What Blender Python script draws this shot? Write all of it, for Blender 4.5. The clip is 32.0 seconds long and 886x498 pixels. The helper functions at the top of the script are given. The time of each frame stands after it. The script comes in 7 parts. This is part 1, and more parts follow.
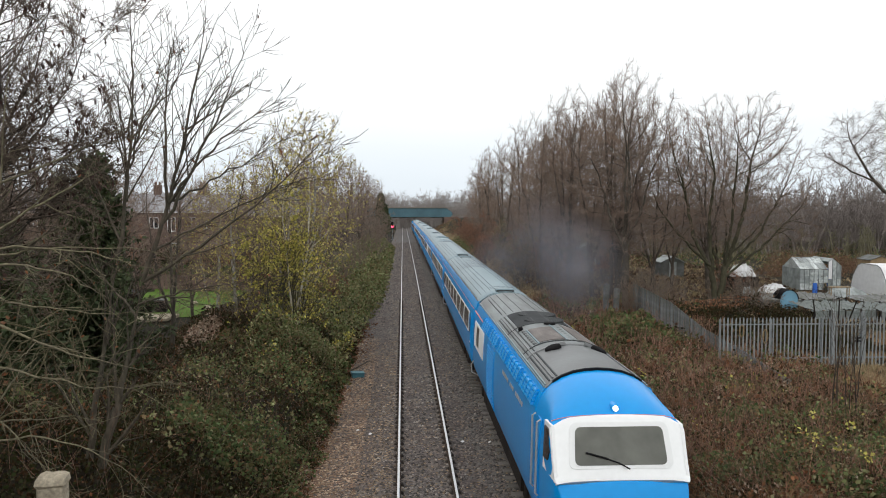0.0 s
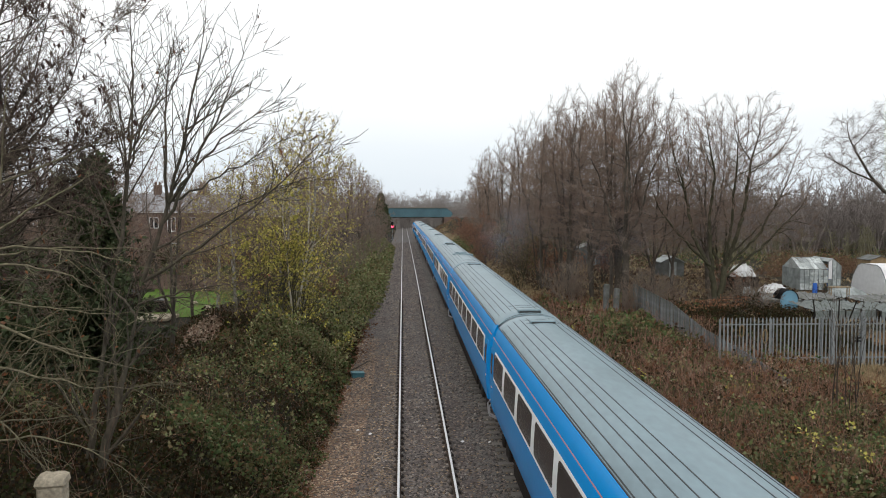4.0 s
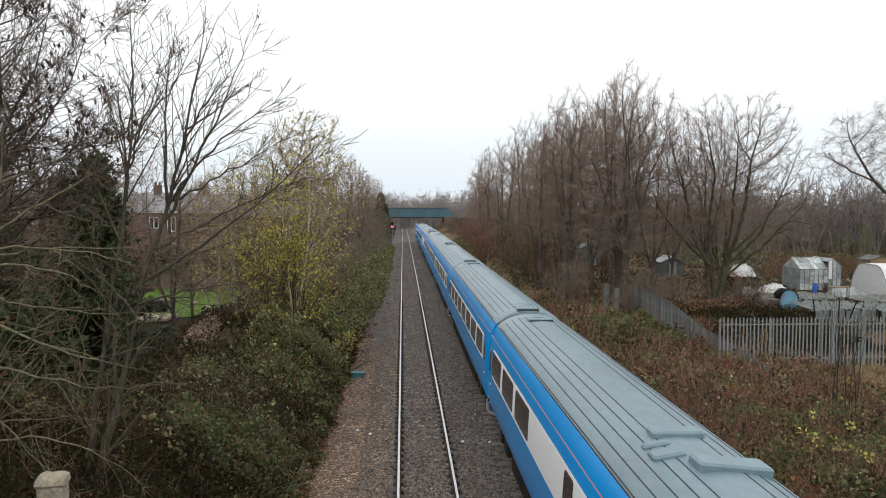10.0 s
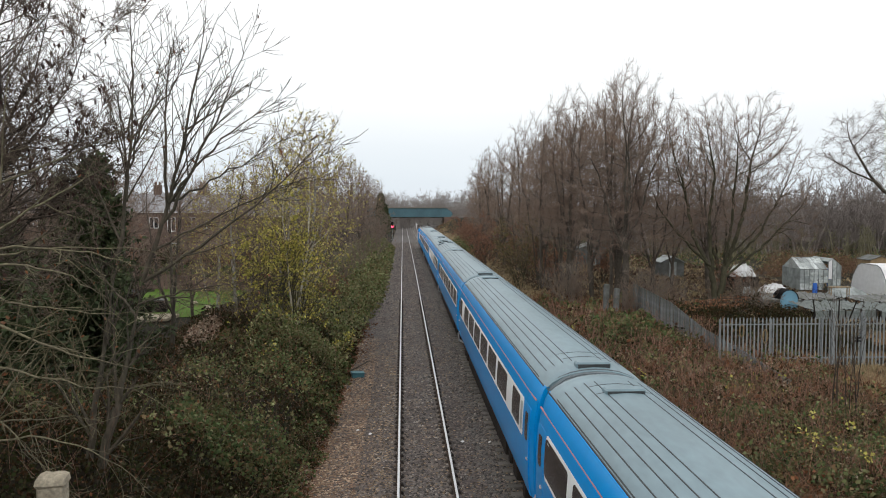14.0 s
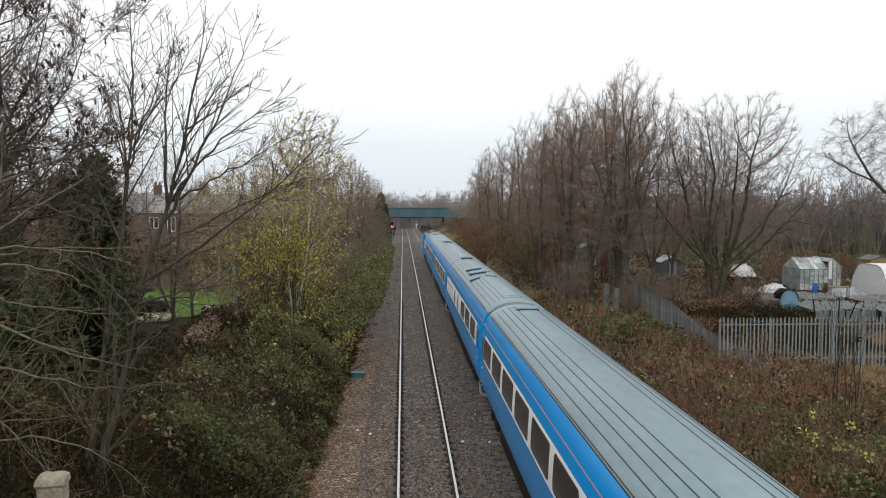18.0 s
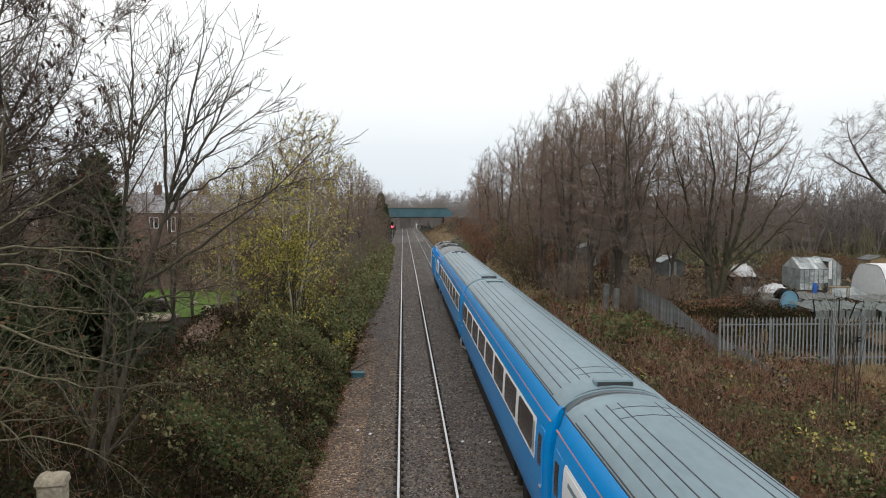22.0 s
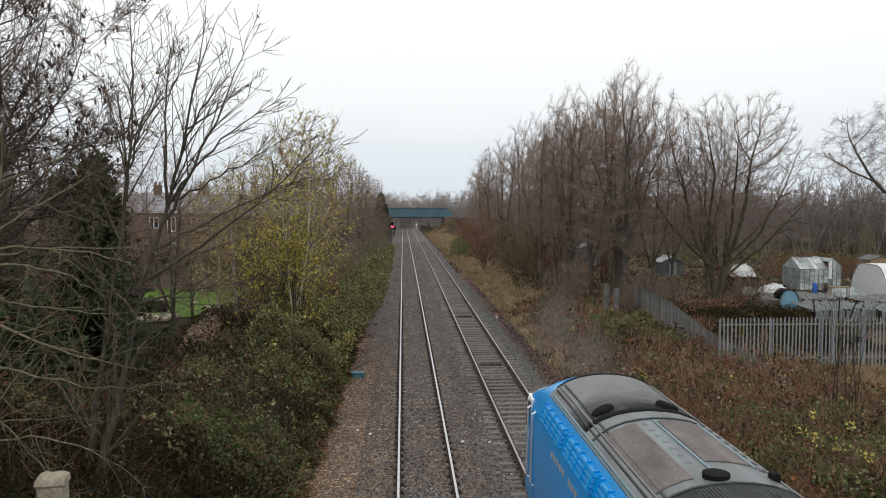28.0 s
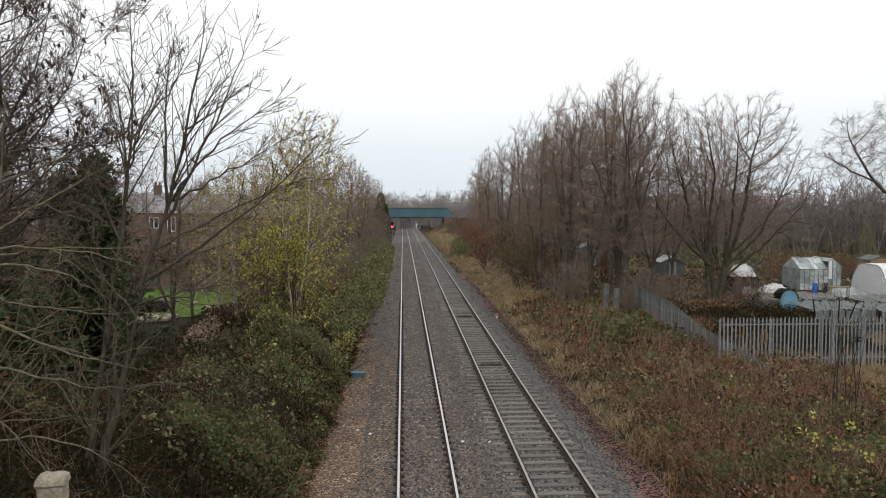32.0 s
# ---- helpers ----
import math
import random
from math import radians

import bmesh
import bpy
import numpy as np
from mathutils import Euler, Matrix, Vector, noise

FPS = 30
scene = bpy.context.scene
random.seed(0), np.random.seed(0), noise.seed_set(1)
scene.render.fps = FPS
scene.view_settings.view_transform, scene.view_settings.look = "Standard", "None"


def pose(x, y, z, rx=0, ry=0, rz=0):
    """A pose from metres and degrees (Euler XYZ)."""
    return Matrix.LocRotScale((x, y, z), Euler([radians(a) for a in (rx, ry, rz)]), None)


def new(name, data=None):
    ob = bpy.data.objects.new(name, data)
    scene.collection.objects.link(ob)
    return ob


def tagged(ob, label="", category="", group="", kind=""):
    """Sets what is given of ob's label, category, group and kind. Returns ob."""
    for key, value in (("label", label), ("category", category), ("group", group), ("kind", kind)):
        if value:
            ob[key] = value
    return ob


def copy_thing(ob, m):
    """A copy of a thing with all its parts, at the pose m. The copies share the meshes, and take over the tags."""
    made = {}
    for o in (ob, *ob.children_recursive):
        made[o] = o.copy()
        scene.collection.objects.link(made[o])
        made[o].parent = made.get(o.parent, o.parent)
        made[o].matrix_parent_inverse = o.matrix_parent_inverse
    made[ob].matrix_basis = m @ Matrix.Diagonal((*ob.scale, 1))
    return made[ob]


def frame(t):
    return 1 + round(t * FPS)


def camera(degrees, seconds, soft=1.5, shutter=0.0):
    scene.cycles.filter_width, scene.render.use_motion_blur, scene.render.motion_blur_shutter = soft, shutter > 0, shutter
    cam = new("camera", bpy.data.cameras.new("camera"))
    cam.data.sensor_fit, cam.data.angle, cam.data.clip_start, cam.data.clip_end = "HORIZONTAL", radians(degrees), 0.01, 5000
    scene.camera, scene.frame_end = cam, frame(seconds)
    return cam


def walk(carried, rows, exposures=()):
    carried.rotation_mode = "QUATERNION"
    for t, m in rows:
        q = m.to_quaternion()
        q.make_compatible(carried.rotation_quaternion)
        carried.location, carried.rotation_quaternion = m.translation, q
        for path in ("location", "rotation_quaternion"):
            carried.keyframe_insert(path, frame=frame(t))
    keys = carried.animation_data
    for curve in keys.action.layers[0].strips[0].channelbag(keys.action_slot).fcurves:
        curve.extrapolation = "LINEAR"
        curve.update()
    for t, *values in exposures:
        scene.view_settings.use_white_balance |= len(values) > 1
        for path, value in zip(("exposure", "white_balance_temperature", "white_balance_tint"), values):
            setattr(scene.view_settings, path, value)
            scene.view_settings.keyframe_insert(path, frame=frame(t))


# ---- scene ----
cam = camera(57.8, 32.0, soft=1.0)
EYE = (0.0, 0.0, 7.4)
YAW, DIP = 2.86, 3.24
CAM_POSE = pose(*EYE, 90 - DIP, 0, -YAW)
walk(cam, [(0.0, CAM_POSE), (32.0, CAM_POSE)], [(0.0, 0.14), (2.0, 0.12), (6.0, 0.09), (9.0, 0.13), (13.0, 0.08), (17.0, 0.04), (25.0, 0.02), (28.0, -0.05), (29.5, 0.0), (32.0, 0.02)])

# ---- world and light: flat overcast November sky ----
SUN_EL, SUN_AZ = radians(24), radians(200)
world = bpy.data.worlds.new("overcast_sky")
scene.world = world
world.use_nodes = True
wn, wl = world.node_tree.nodes, world.node_tree.links
bg = wn["Background"]
sky = wn.new("ShaderNodeTexSky")
sky.sky_type, sky.sun_disc, sky.sun_elevation, sky.sun_rotation = "NISHITA", False, SUN_EL, SUN_AZ
sky_dim = wn.new("ShaderNodeMixRGB")
sky_dim.blend_type, sky_dim.inputs[0].default_value, sky_dim.inputs[2].default_value = "MULTIPLY", 1.0, (0.1, 0.1, 0.1, 1)
wl.new(sky.outputs[0], sky_dim.inputs[1])
w_co = wn.new("ShaderNodeTexCoord")
w_sep = wn.new("ShaderNodeSeparateXYZ")
wl.new(w_co.outputs["Generated"], w_sep.inputs[0])
w_map = wn.new("ShaderNodeMapping")
w_map.inputs["Scale"].default_value = (1.2, 1.2, 5.0)
wl.new(w_co.outputs["Generated"], w_map.inputs[0])
w_noise = wn.new("ShaderNodeTexNoise")
w_noise.inputs["Scale"].default_value, w_noise.inputs["Detail"].default_value = 2.2, 3.0
wl.new(w_map.outputs[0], w_noise.inputs[0])
w_add = wn.new("ShaderNodeMath")
w_add.operation, w_add.inputs[1].default_value = "MULTIPLY_ADD", 0.05
wl.new(w_noise.outputs[0], w_add.inputs[0])
wl.new(w_sep.outputs[2], w_add.inputs[2])
w_ramp = wn.new("ShaderNodeValToRGB")
wr = w_ramp.color_ramp
wr.elements[0].position, wr.elements[0].color = 0.0, (0.74, 0.80, 0.86, 1)
wr.elements[1].position, wr.elements[1].color = 1.0, (1.25, 1.25, 1.25, 1)
for p, c in ((0.05, (0.78, 0.85, 0.92, 1)), (0.09, (0.86, 0.91, 0.96, 1)), (0.14, (1.0, 1.02, 1.03, 1)), (0.24, (1.12, 1.12, 1.12, 1))):
    e = wr.elements.new(p)
    e.color = c
wl.new(w_add.outputs[0], w_ramp.inputs[0])
w_mix = wn.new("ShaderNodeMixRGB")
w_mix.inputs[0].default_value = 0.93
wl.new(sky_dim.outputs[0], w_mix.inputs[1])
wl.new(w_ramp.outputs[0], w_mix.inputs[2])
wl.new(w_mix.outputs[0], bg.inputs[0])
bg.inputs[1].default_value = 1.0
sun = new("sun", bpy.data.lights.new("sun", "SUN"))
sun.data.energy, sun.data.angle, sun.data.color = 0.5, radians(25), (1.0, 0.97, 0.93)
sun.matrix_world = Euler((radians(90) - SUN_EL, 0, radians(180) - SUN_AZ)).to_matrix().to_4x4()


# ---- materials ----
def material(name, color, rough=0.8, metal=0.0, vary=0.25, scale=3.0, fine=40.0, bump=0.2, second=None, island=0.0, per_object=0.0, coat=0.0, stretch=(1, 1, 1), split=0.5, spec=0.5, even=False):
    """Base colour with stains at a large scale and grain at a fine one; second is the colour of the stains."""
    m = bpy.data.materials.new(name)
    m.use_nodes = True
    n, l = m.node_tree.nodes, m.node_tree.links
    b = n["Principled BSDF"]
    b.inputs["Roughness"].default_value, b.inputs["Metallic"].default_value = rough, metal
    b.inputs["Coat Weight"].default_value = coat
    b.inputs["Specular IOR Level"].default_value = spec if rough < 0.8 else min(spec, 0.12)
    co, mp = n.new("ShaderNodeTexCoord"), n.new("ShaderNodeMapping")
    mp.inputs["Scale"].default_value = stretch
    l.new(co.outputs["Object"], mp.inputs[0])
    big, small = n.new("ShaderNodeTexNoise"), n.new("ShaderNodeTexNoise")
    for t, s, d in ((big, scale, 4.0), (small, fine, 3.0)):
        t.inputs["Scale"].default_value, t.inputs["Detail"].default_value = s, d
        l.new(co.outputs["Object"] if even and t is small else mp.outputs[0], t.inputs[0])
    ramp = n.new("ShaderNodeMapRange")
    ramp.inputs[1].default_value, ramp.inputs[2].default_value = split - 0.14, split + 0.14
    l.new(big.outputs[0], ramp.inputs[0])
    mix = n.new("ShaderNodeMixRGB")
    mix.inputs[1].default_value = (*color, 1)
    mix.inputs[2].default_value = (*(second or [c * (1 - vary) for c in color]), 1)
    l.new(ramp.outputs[0], mix.inputs[0])
    val = n.new("ShaderNodeMapRange")
    val.inputs[1].default_value, val.inputs[2].default_value = 0.25, 0.75
    val.inputs[3].default_value, val.inputs[4].default_value = 1 - vary, 1 + vary
    l.new(small.outputs[0], val.inputs[0])
    tint = n.new("ShaderNodeMixRGB")
    tint.blend_type, tint.inputs[0].default_value = "MULTIPLY", 1.0
    l.new(mix.outputs[0], tint.inputs[1])
    l.new(val.outputs[0], tint.inputs[2])
    out = tint.outputs[0]
    if island or per_object:
        src = n.new("ShaderNodeNewGeometry" if island else "ShaderNodeObjectInfo").outputs["Random Per Island" if island else "Random"]
        k = island or per_object
        r2 = n.new("ShaderNodeMapRange")
        r2.inputs[3].default_value, r2.inputs[4].default_value = 1 - k, 1 + k
        l.new(src, r2.inputs[0])
        t2 = n.new("ShaderNodeMixRGB")
        t2.blend_type, t2.inputs[0].default_value = "MULTIPLY", 1.0
        l.new(out, t2.inputs[1])
        l.new(r2.outputs[0], t2.inputs[2])
        out = t2.outputs[0]
    l.new(out, b.inputs["Base Color"])
    if bump:
        bp = n.new("ShaderNodeBump")
        bp.inputs["Strength"].default_value, bp.inputs["Distance"].default_value = bump, 0.02
        l.new(small.outputs[0], bp.inputs["Height"])
        l.new(bp.outputs[0], b.inputs["Normal"])
    return m


def leaf_material(name, colors, rough=0.6, through_light=0.25):
    """Leaves: each one takes a colour of its own from the list."""
    m = bpy.data.materials.new(name)
    m.use_nodes = True
    n, l = m.node_tree.nodes, m.node_tree.links
    b = n["Principled BSDF"]
    b.inputs["Roughness"].default_value = rough
    b.inputs["Specular IOR Level"].default_value = 0.12
    geo, ramp = n.new("ShaderNodeNewGeometry"), n.new("ShaderNodeValToRGB")
    cr = ramp.color_ramp
    cr.interpolation = "LINEAR"
    cr.elements[0].color, cr.elements[1].color = (*colors[0], 1), (*colors[-1], 1)
    for i, c in enumerate(colors[1:-1]):
        e = cr.elements.new((i + 1) / (len(colors) - 1))
        e.color = (*c, 1)
    l.new(geo.outputs["Random Per Island"], ramp.inputs[0])
    co, patch = n.new("ShaderNodeTexCoord"), n.new("ShaderNodeTexNoise")
    patch.inputs["Scale"].default_value, patch.inputs["Detail"].default_value = 0.6, 3.0
    l.new(co.outputs["Object"], patch.inputs[0])
    mr = n.new("ShaderNodeMapRange")
    mr.inputs[1].default_value, mr.inputs[2].default_value, mr.inputs[3].default_value, mr.inputs[4].default_value = 0.3, 0.7, 0.6, 1.35
    l.new(patch.outputs[0], mr.inputs[0])
    mul = n.new("ShaderNodeMixRGB")
    mul.blend_type, mul.inputs[0].default_value = "MULTIPLY", 1.0
    l.new(ramp.outputs[0], mul.inputs[1])
    l.new(mr.outputs[0], mul.inputs[2])
    l.new(mul.outputs[0], b.inputs["Base Color"])
    if through_light:
        tr, ms = n.new("ShaderNodeBsdfTranslucent"), n.new("ShaderNodeMixShader")
        l.new(mul.outputs[0], tr.inputs[0])
        ms.inputs[0].default_value = through_light
        l.new(b.outputs[0], ms.inputs[1])
        l.new(tr.outputs[0], ms.inputs[2])
        l.new(ms.outputs[0], n["Material Output"].inputs[0])
    return m


def glow_material(name, color, strength):
    m = bpy.data.materials.new(name)
    m.use_nodes = True
    b = m.node_tree.nodes["Principled BSDF"]
    b.inputs["Base Color"].default_value = (*color, 1)
    b.inputs["Emission Color"].default_value = (*color, 1)
    b.inputs["Emission Strength"].default_value = strength
    return m


BLUE = material("nanking_blue_paint", (0.0, 0.290, 0.74), 0.24, vary=0.03, scale=0.35, fine=6, bump=0.0, second=(0.0, 0.272, 0.70), spec=0.34)
WHITE = material("cream_white_paint", (0.84, 0.86, 0.86), 0.4, vary=0.025, scale=0.9, fine=12, bump=0.02)
PINK = material("coral_lining", (0.55, 0.20, 0.17), 0.5, vary=0.1, bump=0)
ROOF = material("grey_roof_paint", (0.182, 0.268, 0.305), 0.42, vary=0.12, scale=0.5, fine=7, bump=0.03, second=(0.150, 0.222, 0.252), stretch=(1, 0.35, 1))
ROOF_POWER = material("plain_grey_roof", (0.165, 0.178, 0.182), 0.42, vary=0.08, scale=0.7, fine=9, bump=0.03, second=(0.130, 0.137, 0.140))
ROOF_RUST = material("stained_roof_panel", (0.150, 0.130, 0.118), 0.6, vary=0.25, scale=1.6, fine=12, bump=0.05, second=(0.085, 0.070, 0.064), stretch=(2.0, 0.7, 1))
ROOF_STREAK = material("streaked_grey_roof", (0.185, 0.215, 0.218), 0.45, vary=0.15, scale=1.5, fine=9, bump=0.03, second=(0.115, 0.124, 0.124), stretch=(2.2, 0.35, 1))
ROOF_RIB = material("roof_seam_dark", (0.045, 0.052, 0.055), 0.7, vary=0.3, bump=0)
BLACK = material("black_grime", (0.012, 0.012, 0.013), 0.88, vary=0.4, scale=2, bump=0.1)
UNDER = material("underframe_grime", (0.028, 0.024, 0.021), 0.85, vary=0.4, scale=2, bump=0.2)
GLASS = material("tinted_window", (0.030, 0.022, 0.021), 0.12, vary=0.4, scale=0.8, fine=3, bump=0, spec=0.22)
SCREEN = material("windscreen_glass", (0.14, 0.145, 0.125), 0.10, vary=0.2, scale=1.2, fine=3, bump=0, spec=0.4)
SILVER = material("bare_metal_rail", (0.66, 0.66, 0.66), 0.35, metal=0.6, vary=0.1, bump=0)
RAIL_TOP = material("polished_rail_head", (0.64, 0.64, 0.64), 0.32, metal=0.8, vary=0.10, fine=6, bump=0)
RAIL_SIDE = material("rusty_rail_web", (0.07, 0.05, 0.038), 0.85, vary=0.3, bump=0.1)
SLEEPER = material("weathered_sleeper", (0.155, 0.142, 0.128), 0.66, vary=0.25, scale=2.5, fine=25, bump=0.3, per_object=0.25, stretch=(0.4, 2, 1), spec=0.28)
CHAIR = material("dark_rail_chair", (0.060, 0.050, 0.043), 0.85, vary=0.4, bump=0.1)
# sheet coloured darker than the stones to paint the shaded gaps between them
BALLAST = material("brown_ballast", (0.063, 0.052, 0.046), 0.68, vary=0.5, scale=1.3, fine=22, bump=0.7, second=(0.072, 0.061, 0.055), stretch=(1, 0.10, 1), even=True, spec=0.28)
STONES = material("ballast_stones", (0.092, 0.071, 0.060), 0.68, vary=0.3, scale=0.45, fine=30, bump=0.2, second=(0.100, 0.085, 0.076), island=0.85, spec=0.28)
STONES_GREY = material("grey_ballast_stones", (0.089, 0.083, 0.076), 0.68, vary=0.3, scale=0.45, fine=30, bump=0.2, second=(0.088, 0.080, 0.073), island=0.9, spec=0.28)
STONES_LIGHT = material("pale_ballast_stones", (0.27, 0.245, 0.215), 0.9, vary=0.3, scale=1, fine=30, bump=0.1, island=0.5)
STONES_PALE = material("pale_fallen_leaves_and_stones", (0.27, 0.195, 0.125), 0.9, vary=0.3, scale=1, fine=30, bump=0.1, island=0.7)
BARK_NEAR = material("dark_near_bark", (0.075, 0.062, 0.050), 0.95, vary=0.35, scale=3, fine=22, bump=0.6, stretch=(1, 1, 0.3))
ELDER_BARK = material("lichen_grey_bark", (0.185, 0.168, 0.105), 0.95, vary=0.4, scale=1.4, fine=14, bump=0.3, second=(0.12, 0.105, 0.075))
TWIG_PALE = material("pale_arching_stems", (0.128, 0.112, 0.066), 0.9, vary=0.4, scale=0.8, fine=6, bump=0)
SEEDS = leaf_material("dark_seed_bunches", [(0.05, 0.03, 0.026), (0.08, 0.045, 0.035), (0.035, 0.022, 0.02)], through_light=0.1)
# soil colour lowered, with the shade between plants painted into it
SOIL = material("shade_dark_litter_soil", (0.022, 0.016, 0.011), 0.95, vary=0.5, scale=0.4, fine=9, bump=0.8, second=(0.020, 0.020, 0.010))
LAWN = material("garden_lawn", (0.095, 0.165, 0.026), 0.9, vary=0.3, scale=0.6, fine=20, bump=0.5)
GALV = material("galvanised_steel", (0.215, 0.235, 0.24), 0.6, vary=0.15, scale=1.2, fine=8, bump=0.05, per_object=0.12)
GREY_BOARD = material("weathered_grey_boards", (0.185, 0.19, 0.19), 0.85, vary=0.35, scale=1.6, fine=14, bump=0.2, second=(0.11, 0.115, 0.10), per_object=0.25)
BRIDGE_TEAL = material("teal_bridge_paint", (0.060, 0.140, 0.172), 0.6, vary=0.25, scale=0.3, fine=3, bump=0.05)
OCHRE = material("ochre_handrail", (0.20, 0.17, 0.09), 0.7, vary=0.2, bump=0)
BRICK = material("house_brick", (0.165, 0.115, 0.095), 0.9, vary=0.3, scale=0.8, fine=14, bump=0.2)
SLATE = material("wet_slate_roof", (0.25, 0.25, 0.26), 0.45, vary=0.15, scale=0.6, fine=8, bump=0.2)
UPVC = material("white_window_frame", (0.75, 0.76, 0.76), 0.5, vary=0.05, bump=0)
PANE = material("window_pane", (0.02, 0.024, 0.028), 0.08, vary=0.3, bump=0)
STONEWORK = material("pale_concrete", (0.42, 0.37, 0.28), 0.9, vary=0.3, scale=4, fine=20, bump=0.3)
SHEETING = material("dirty_white_sheeting", (0.34, 0.375, 0.37), 0.6, vary=0.3, scale=0.9, fine=3, bump=0.3, second=(0.20, 0.225, 0.22))
GLAZING = material("clouded_greenhouse_glazing", (0.50, 0.545, 0.54), 0.35, vary=0.45, scale=1.1, fine=4, bump=0.1, second=(0.30, 0.33, 0.32), island=0.35)
POLY_WHITE = material("white_polytunnel_film", (0.72, 0.73, 0.73), 0.55, vary=0.08, scale=0.6, fine=3, bump=0.1)
NETTING = material("grey_crop_netting", (0.175, 0.195, 0.19), 0.8, vary=0.4, scale=1.1, fine=9, bump=0.2, second=(0.15, 0.17, 0.16))
TWIG_BRUSH = material("grey_lichened_twigs", (0.19, 0.158, 0.130), 0.95, vary=0.2, scale=0.5, fine=3, bump=0, second=(0.20, 0.145, 0.112))
FAN_DECK = material("dark_fan_deck", (0.050, 0.054, 0.057), 0.82, vary=0.25, scale=1.2, fine=9, bump=0.05)
SHED_BLUE = material("pale_blue_paint", (0.16, 0.34, 0.46), 0.7, vary=0.15, scale=2, bump=0.05)
BRIGHT_BLUE = material("blue_plastic", (0.02, 0.12, 0.50), 0.5, vary=0.15, bump=0)
TEAL_LID = material("teal_plastic", (0.05, 0.16, 0.19), 0.6, vary=0.2, scale=4, bump=0.1)
WOOD_TAN = material("tan_timber", (0.30, 0.22, 0.13), 0.85, vary=0.25, scale=3, bump=0.1)
BARK = material("grey_brown_bark", (0.100, 0.086, 0.070), 0.95, vary=0.35, scale=2, fine=18, bump=0.6, stretch=(1, 1, 0.3))
BARK_PALE = material("birch_bark", (0.34, 0.32, 0.28), 0.9, vary=0.4, scale=2.5, fine=14, bump=0.3)
BARK_GREEN = material("mossy_bark", (0.075, 0.070, 0.045), 0.95, vary=0.35, scale=2, fine=18, bump=0.5, stretch=(1, 1, 0.3))
TWIG = material("brown_twigs", (0.208, 0.168, 0.140), 0.9, vary=0.2, scale=0.5, fine=3, bump=0, second=(0.225, 0.158, 0.120))
TWIG_NEAR = material("brown_near_twigs", (0.13, 0.102, 0.080), 0.9, vary=0.3, scale=0.7, fine=6, bump=0)
# twig colour paled, so distance haze is painted into it
TWIG_FAR = material("haze_paled_far_twigs", (0.235, 0.205, 0.188), 0.95, vary=0.15, scale=0.2, fine=1, bump=0)
STEM_RED = material("red_brown_stems", (0.28, 0.165, 0.118), 0.9, vary=0.3, scale=0.6, fine=5, bump=0, island=0.5)
YELLOW_LEAF = leaf_material("yellow_birch_leaves", [(0.37, 0.325, 0.09), (0.50, 0.44, 0.15), (0.26, 0.235, 0.07), (0.58, 0.51, 0.22), (0.43, 0.31, 0.08)])
GREEN_LEAF = leaf_material("bramble_leaves", [(0.045, 0.072, 0.025), (0.115, 0.165, 0.062), (0.14, 0.115, 0.055), (0.07, 0.115, 0.042), (0.19, 0.10, 0.055), (0.21, 0.245, 0.11)])
SAGE_LEAF = leaf_material("sage_green_leaves", [(0.075, 0.098, 0.034), (0.185, 0.212, 0.085), (0.21, 0.155, 0.08), (0.13, 0.155, 0.06), (0.31, 0.325, 0.165), (0.25, 0.195, 0.11)])
SPRIG_LEAF = leaf_material("yellow_green_leaves", [(0.30, 0.28, 0.06), (0.50, 0.46, 0.10), (0.17, 0.17, 0.045), (0.60, 0.52, 0.13), (0.40, 0.29, 0.09)])
BLEACHED = leaf_material("bleached_dead_leaves", [(0.42, 0.33, 0.25), (0.26, 0.18, 0.13), (0.48, 0.40, 0.31), (0.20, 0.10, 0.07)])
LEMON_LEAF = leaf_material("lemon_yellow_leaves", [(0.48, 0.45, 0.10), (0.66, 0.60, 0.18), (0.38, 0.38, 0.09), (0.60, 0.48, 0.16)])
TAN_LEAF = leaf_material("tan_fallen_leaves", [(0.25, 0.165, 0.105), (0.13, 0.075, 0.05), (0.46, 0.35, 0.25), (0.12, 0.068, 0.048), (0.20, 0.135, 0.09)])
ORANGE_LEAF = leaf_material("orange_beech_leaves", [(0.25, 0.122, 0.07), (0.31, 0.155, 0.09), (0.18, 0.095, 0.058)])
COPPER_LEAF = leaf_material("copper_shrub_leaves", [(0.23, 0.112, 0.070), (0.29, 0.150, 0.090), (0.16, 0.088, 0.060)])
RUSSET = leaf_material("dull_russet_leaves", [(0.085, 0.055, 0.036), (0.115, 0.068, 0.042), (0.07, 0.055, 0.036)])
RUST_SCRUB = leaf_material("rusty_scrub_leaves", [(0.15, 0.088, 0.056), (0.19, 0.112, 0.068), (0.12, 0.080, 0.052)])
OLIVE_LEAF = leaf_material("dull_olive_leaves", [(0.16, 0.135, 0.055), (0.22, 0.175, 0.075), (0.11, 0.10, 0.042), (0.20, 0.12, 0.06)])
# palest twigs: the haze at the horizon is put into the colour
TWIG_HAZE = material("haze_paled_horizon_twigs", (0.30, 0.272, 0.255), 0.95, vary=0.15, scale=0.2, fine=1, bump=0)
SAPLING_BARK = material("grey_brown_smooth_bark", (0.092, 0.076, 0.058), 0.9, vary=0.4, scale=3, fine=20, bump=0.4, second=(0.075, 0.068, 0.050), stretch=(1, 1, 0.3))
BIRCH_WHITE = material("white_birch_bark", (0.46, 0.43, 0.36), 0.85, vary=0.5, scale=1.6, fine=9, bump=0.3, second=(0.30, 0.27, 0.21), stretch=(1, 1, 2.5))
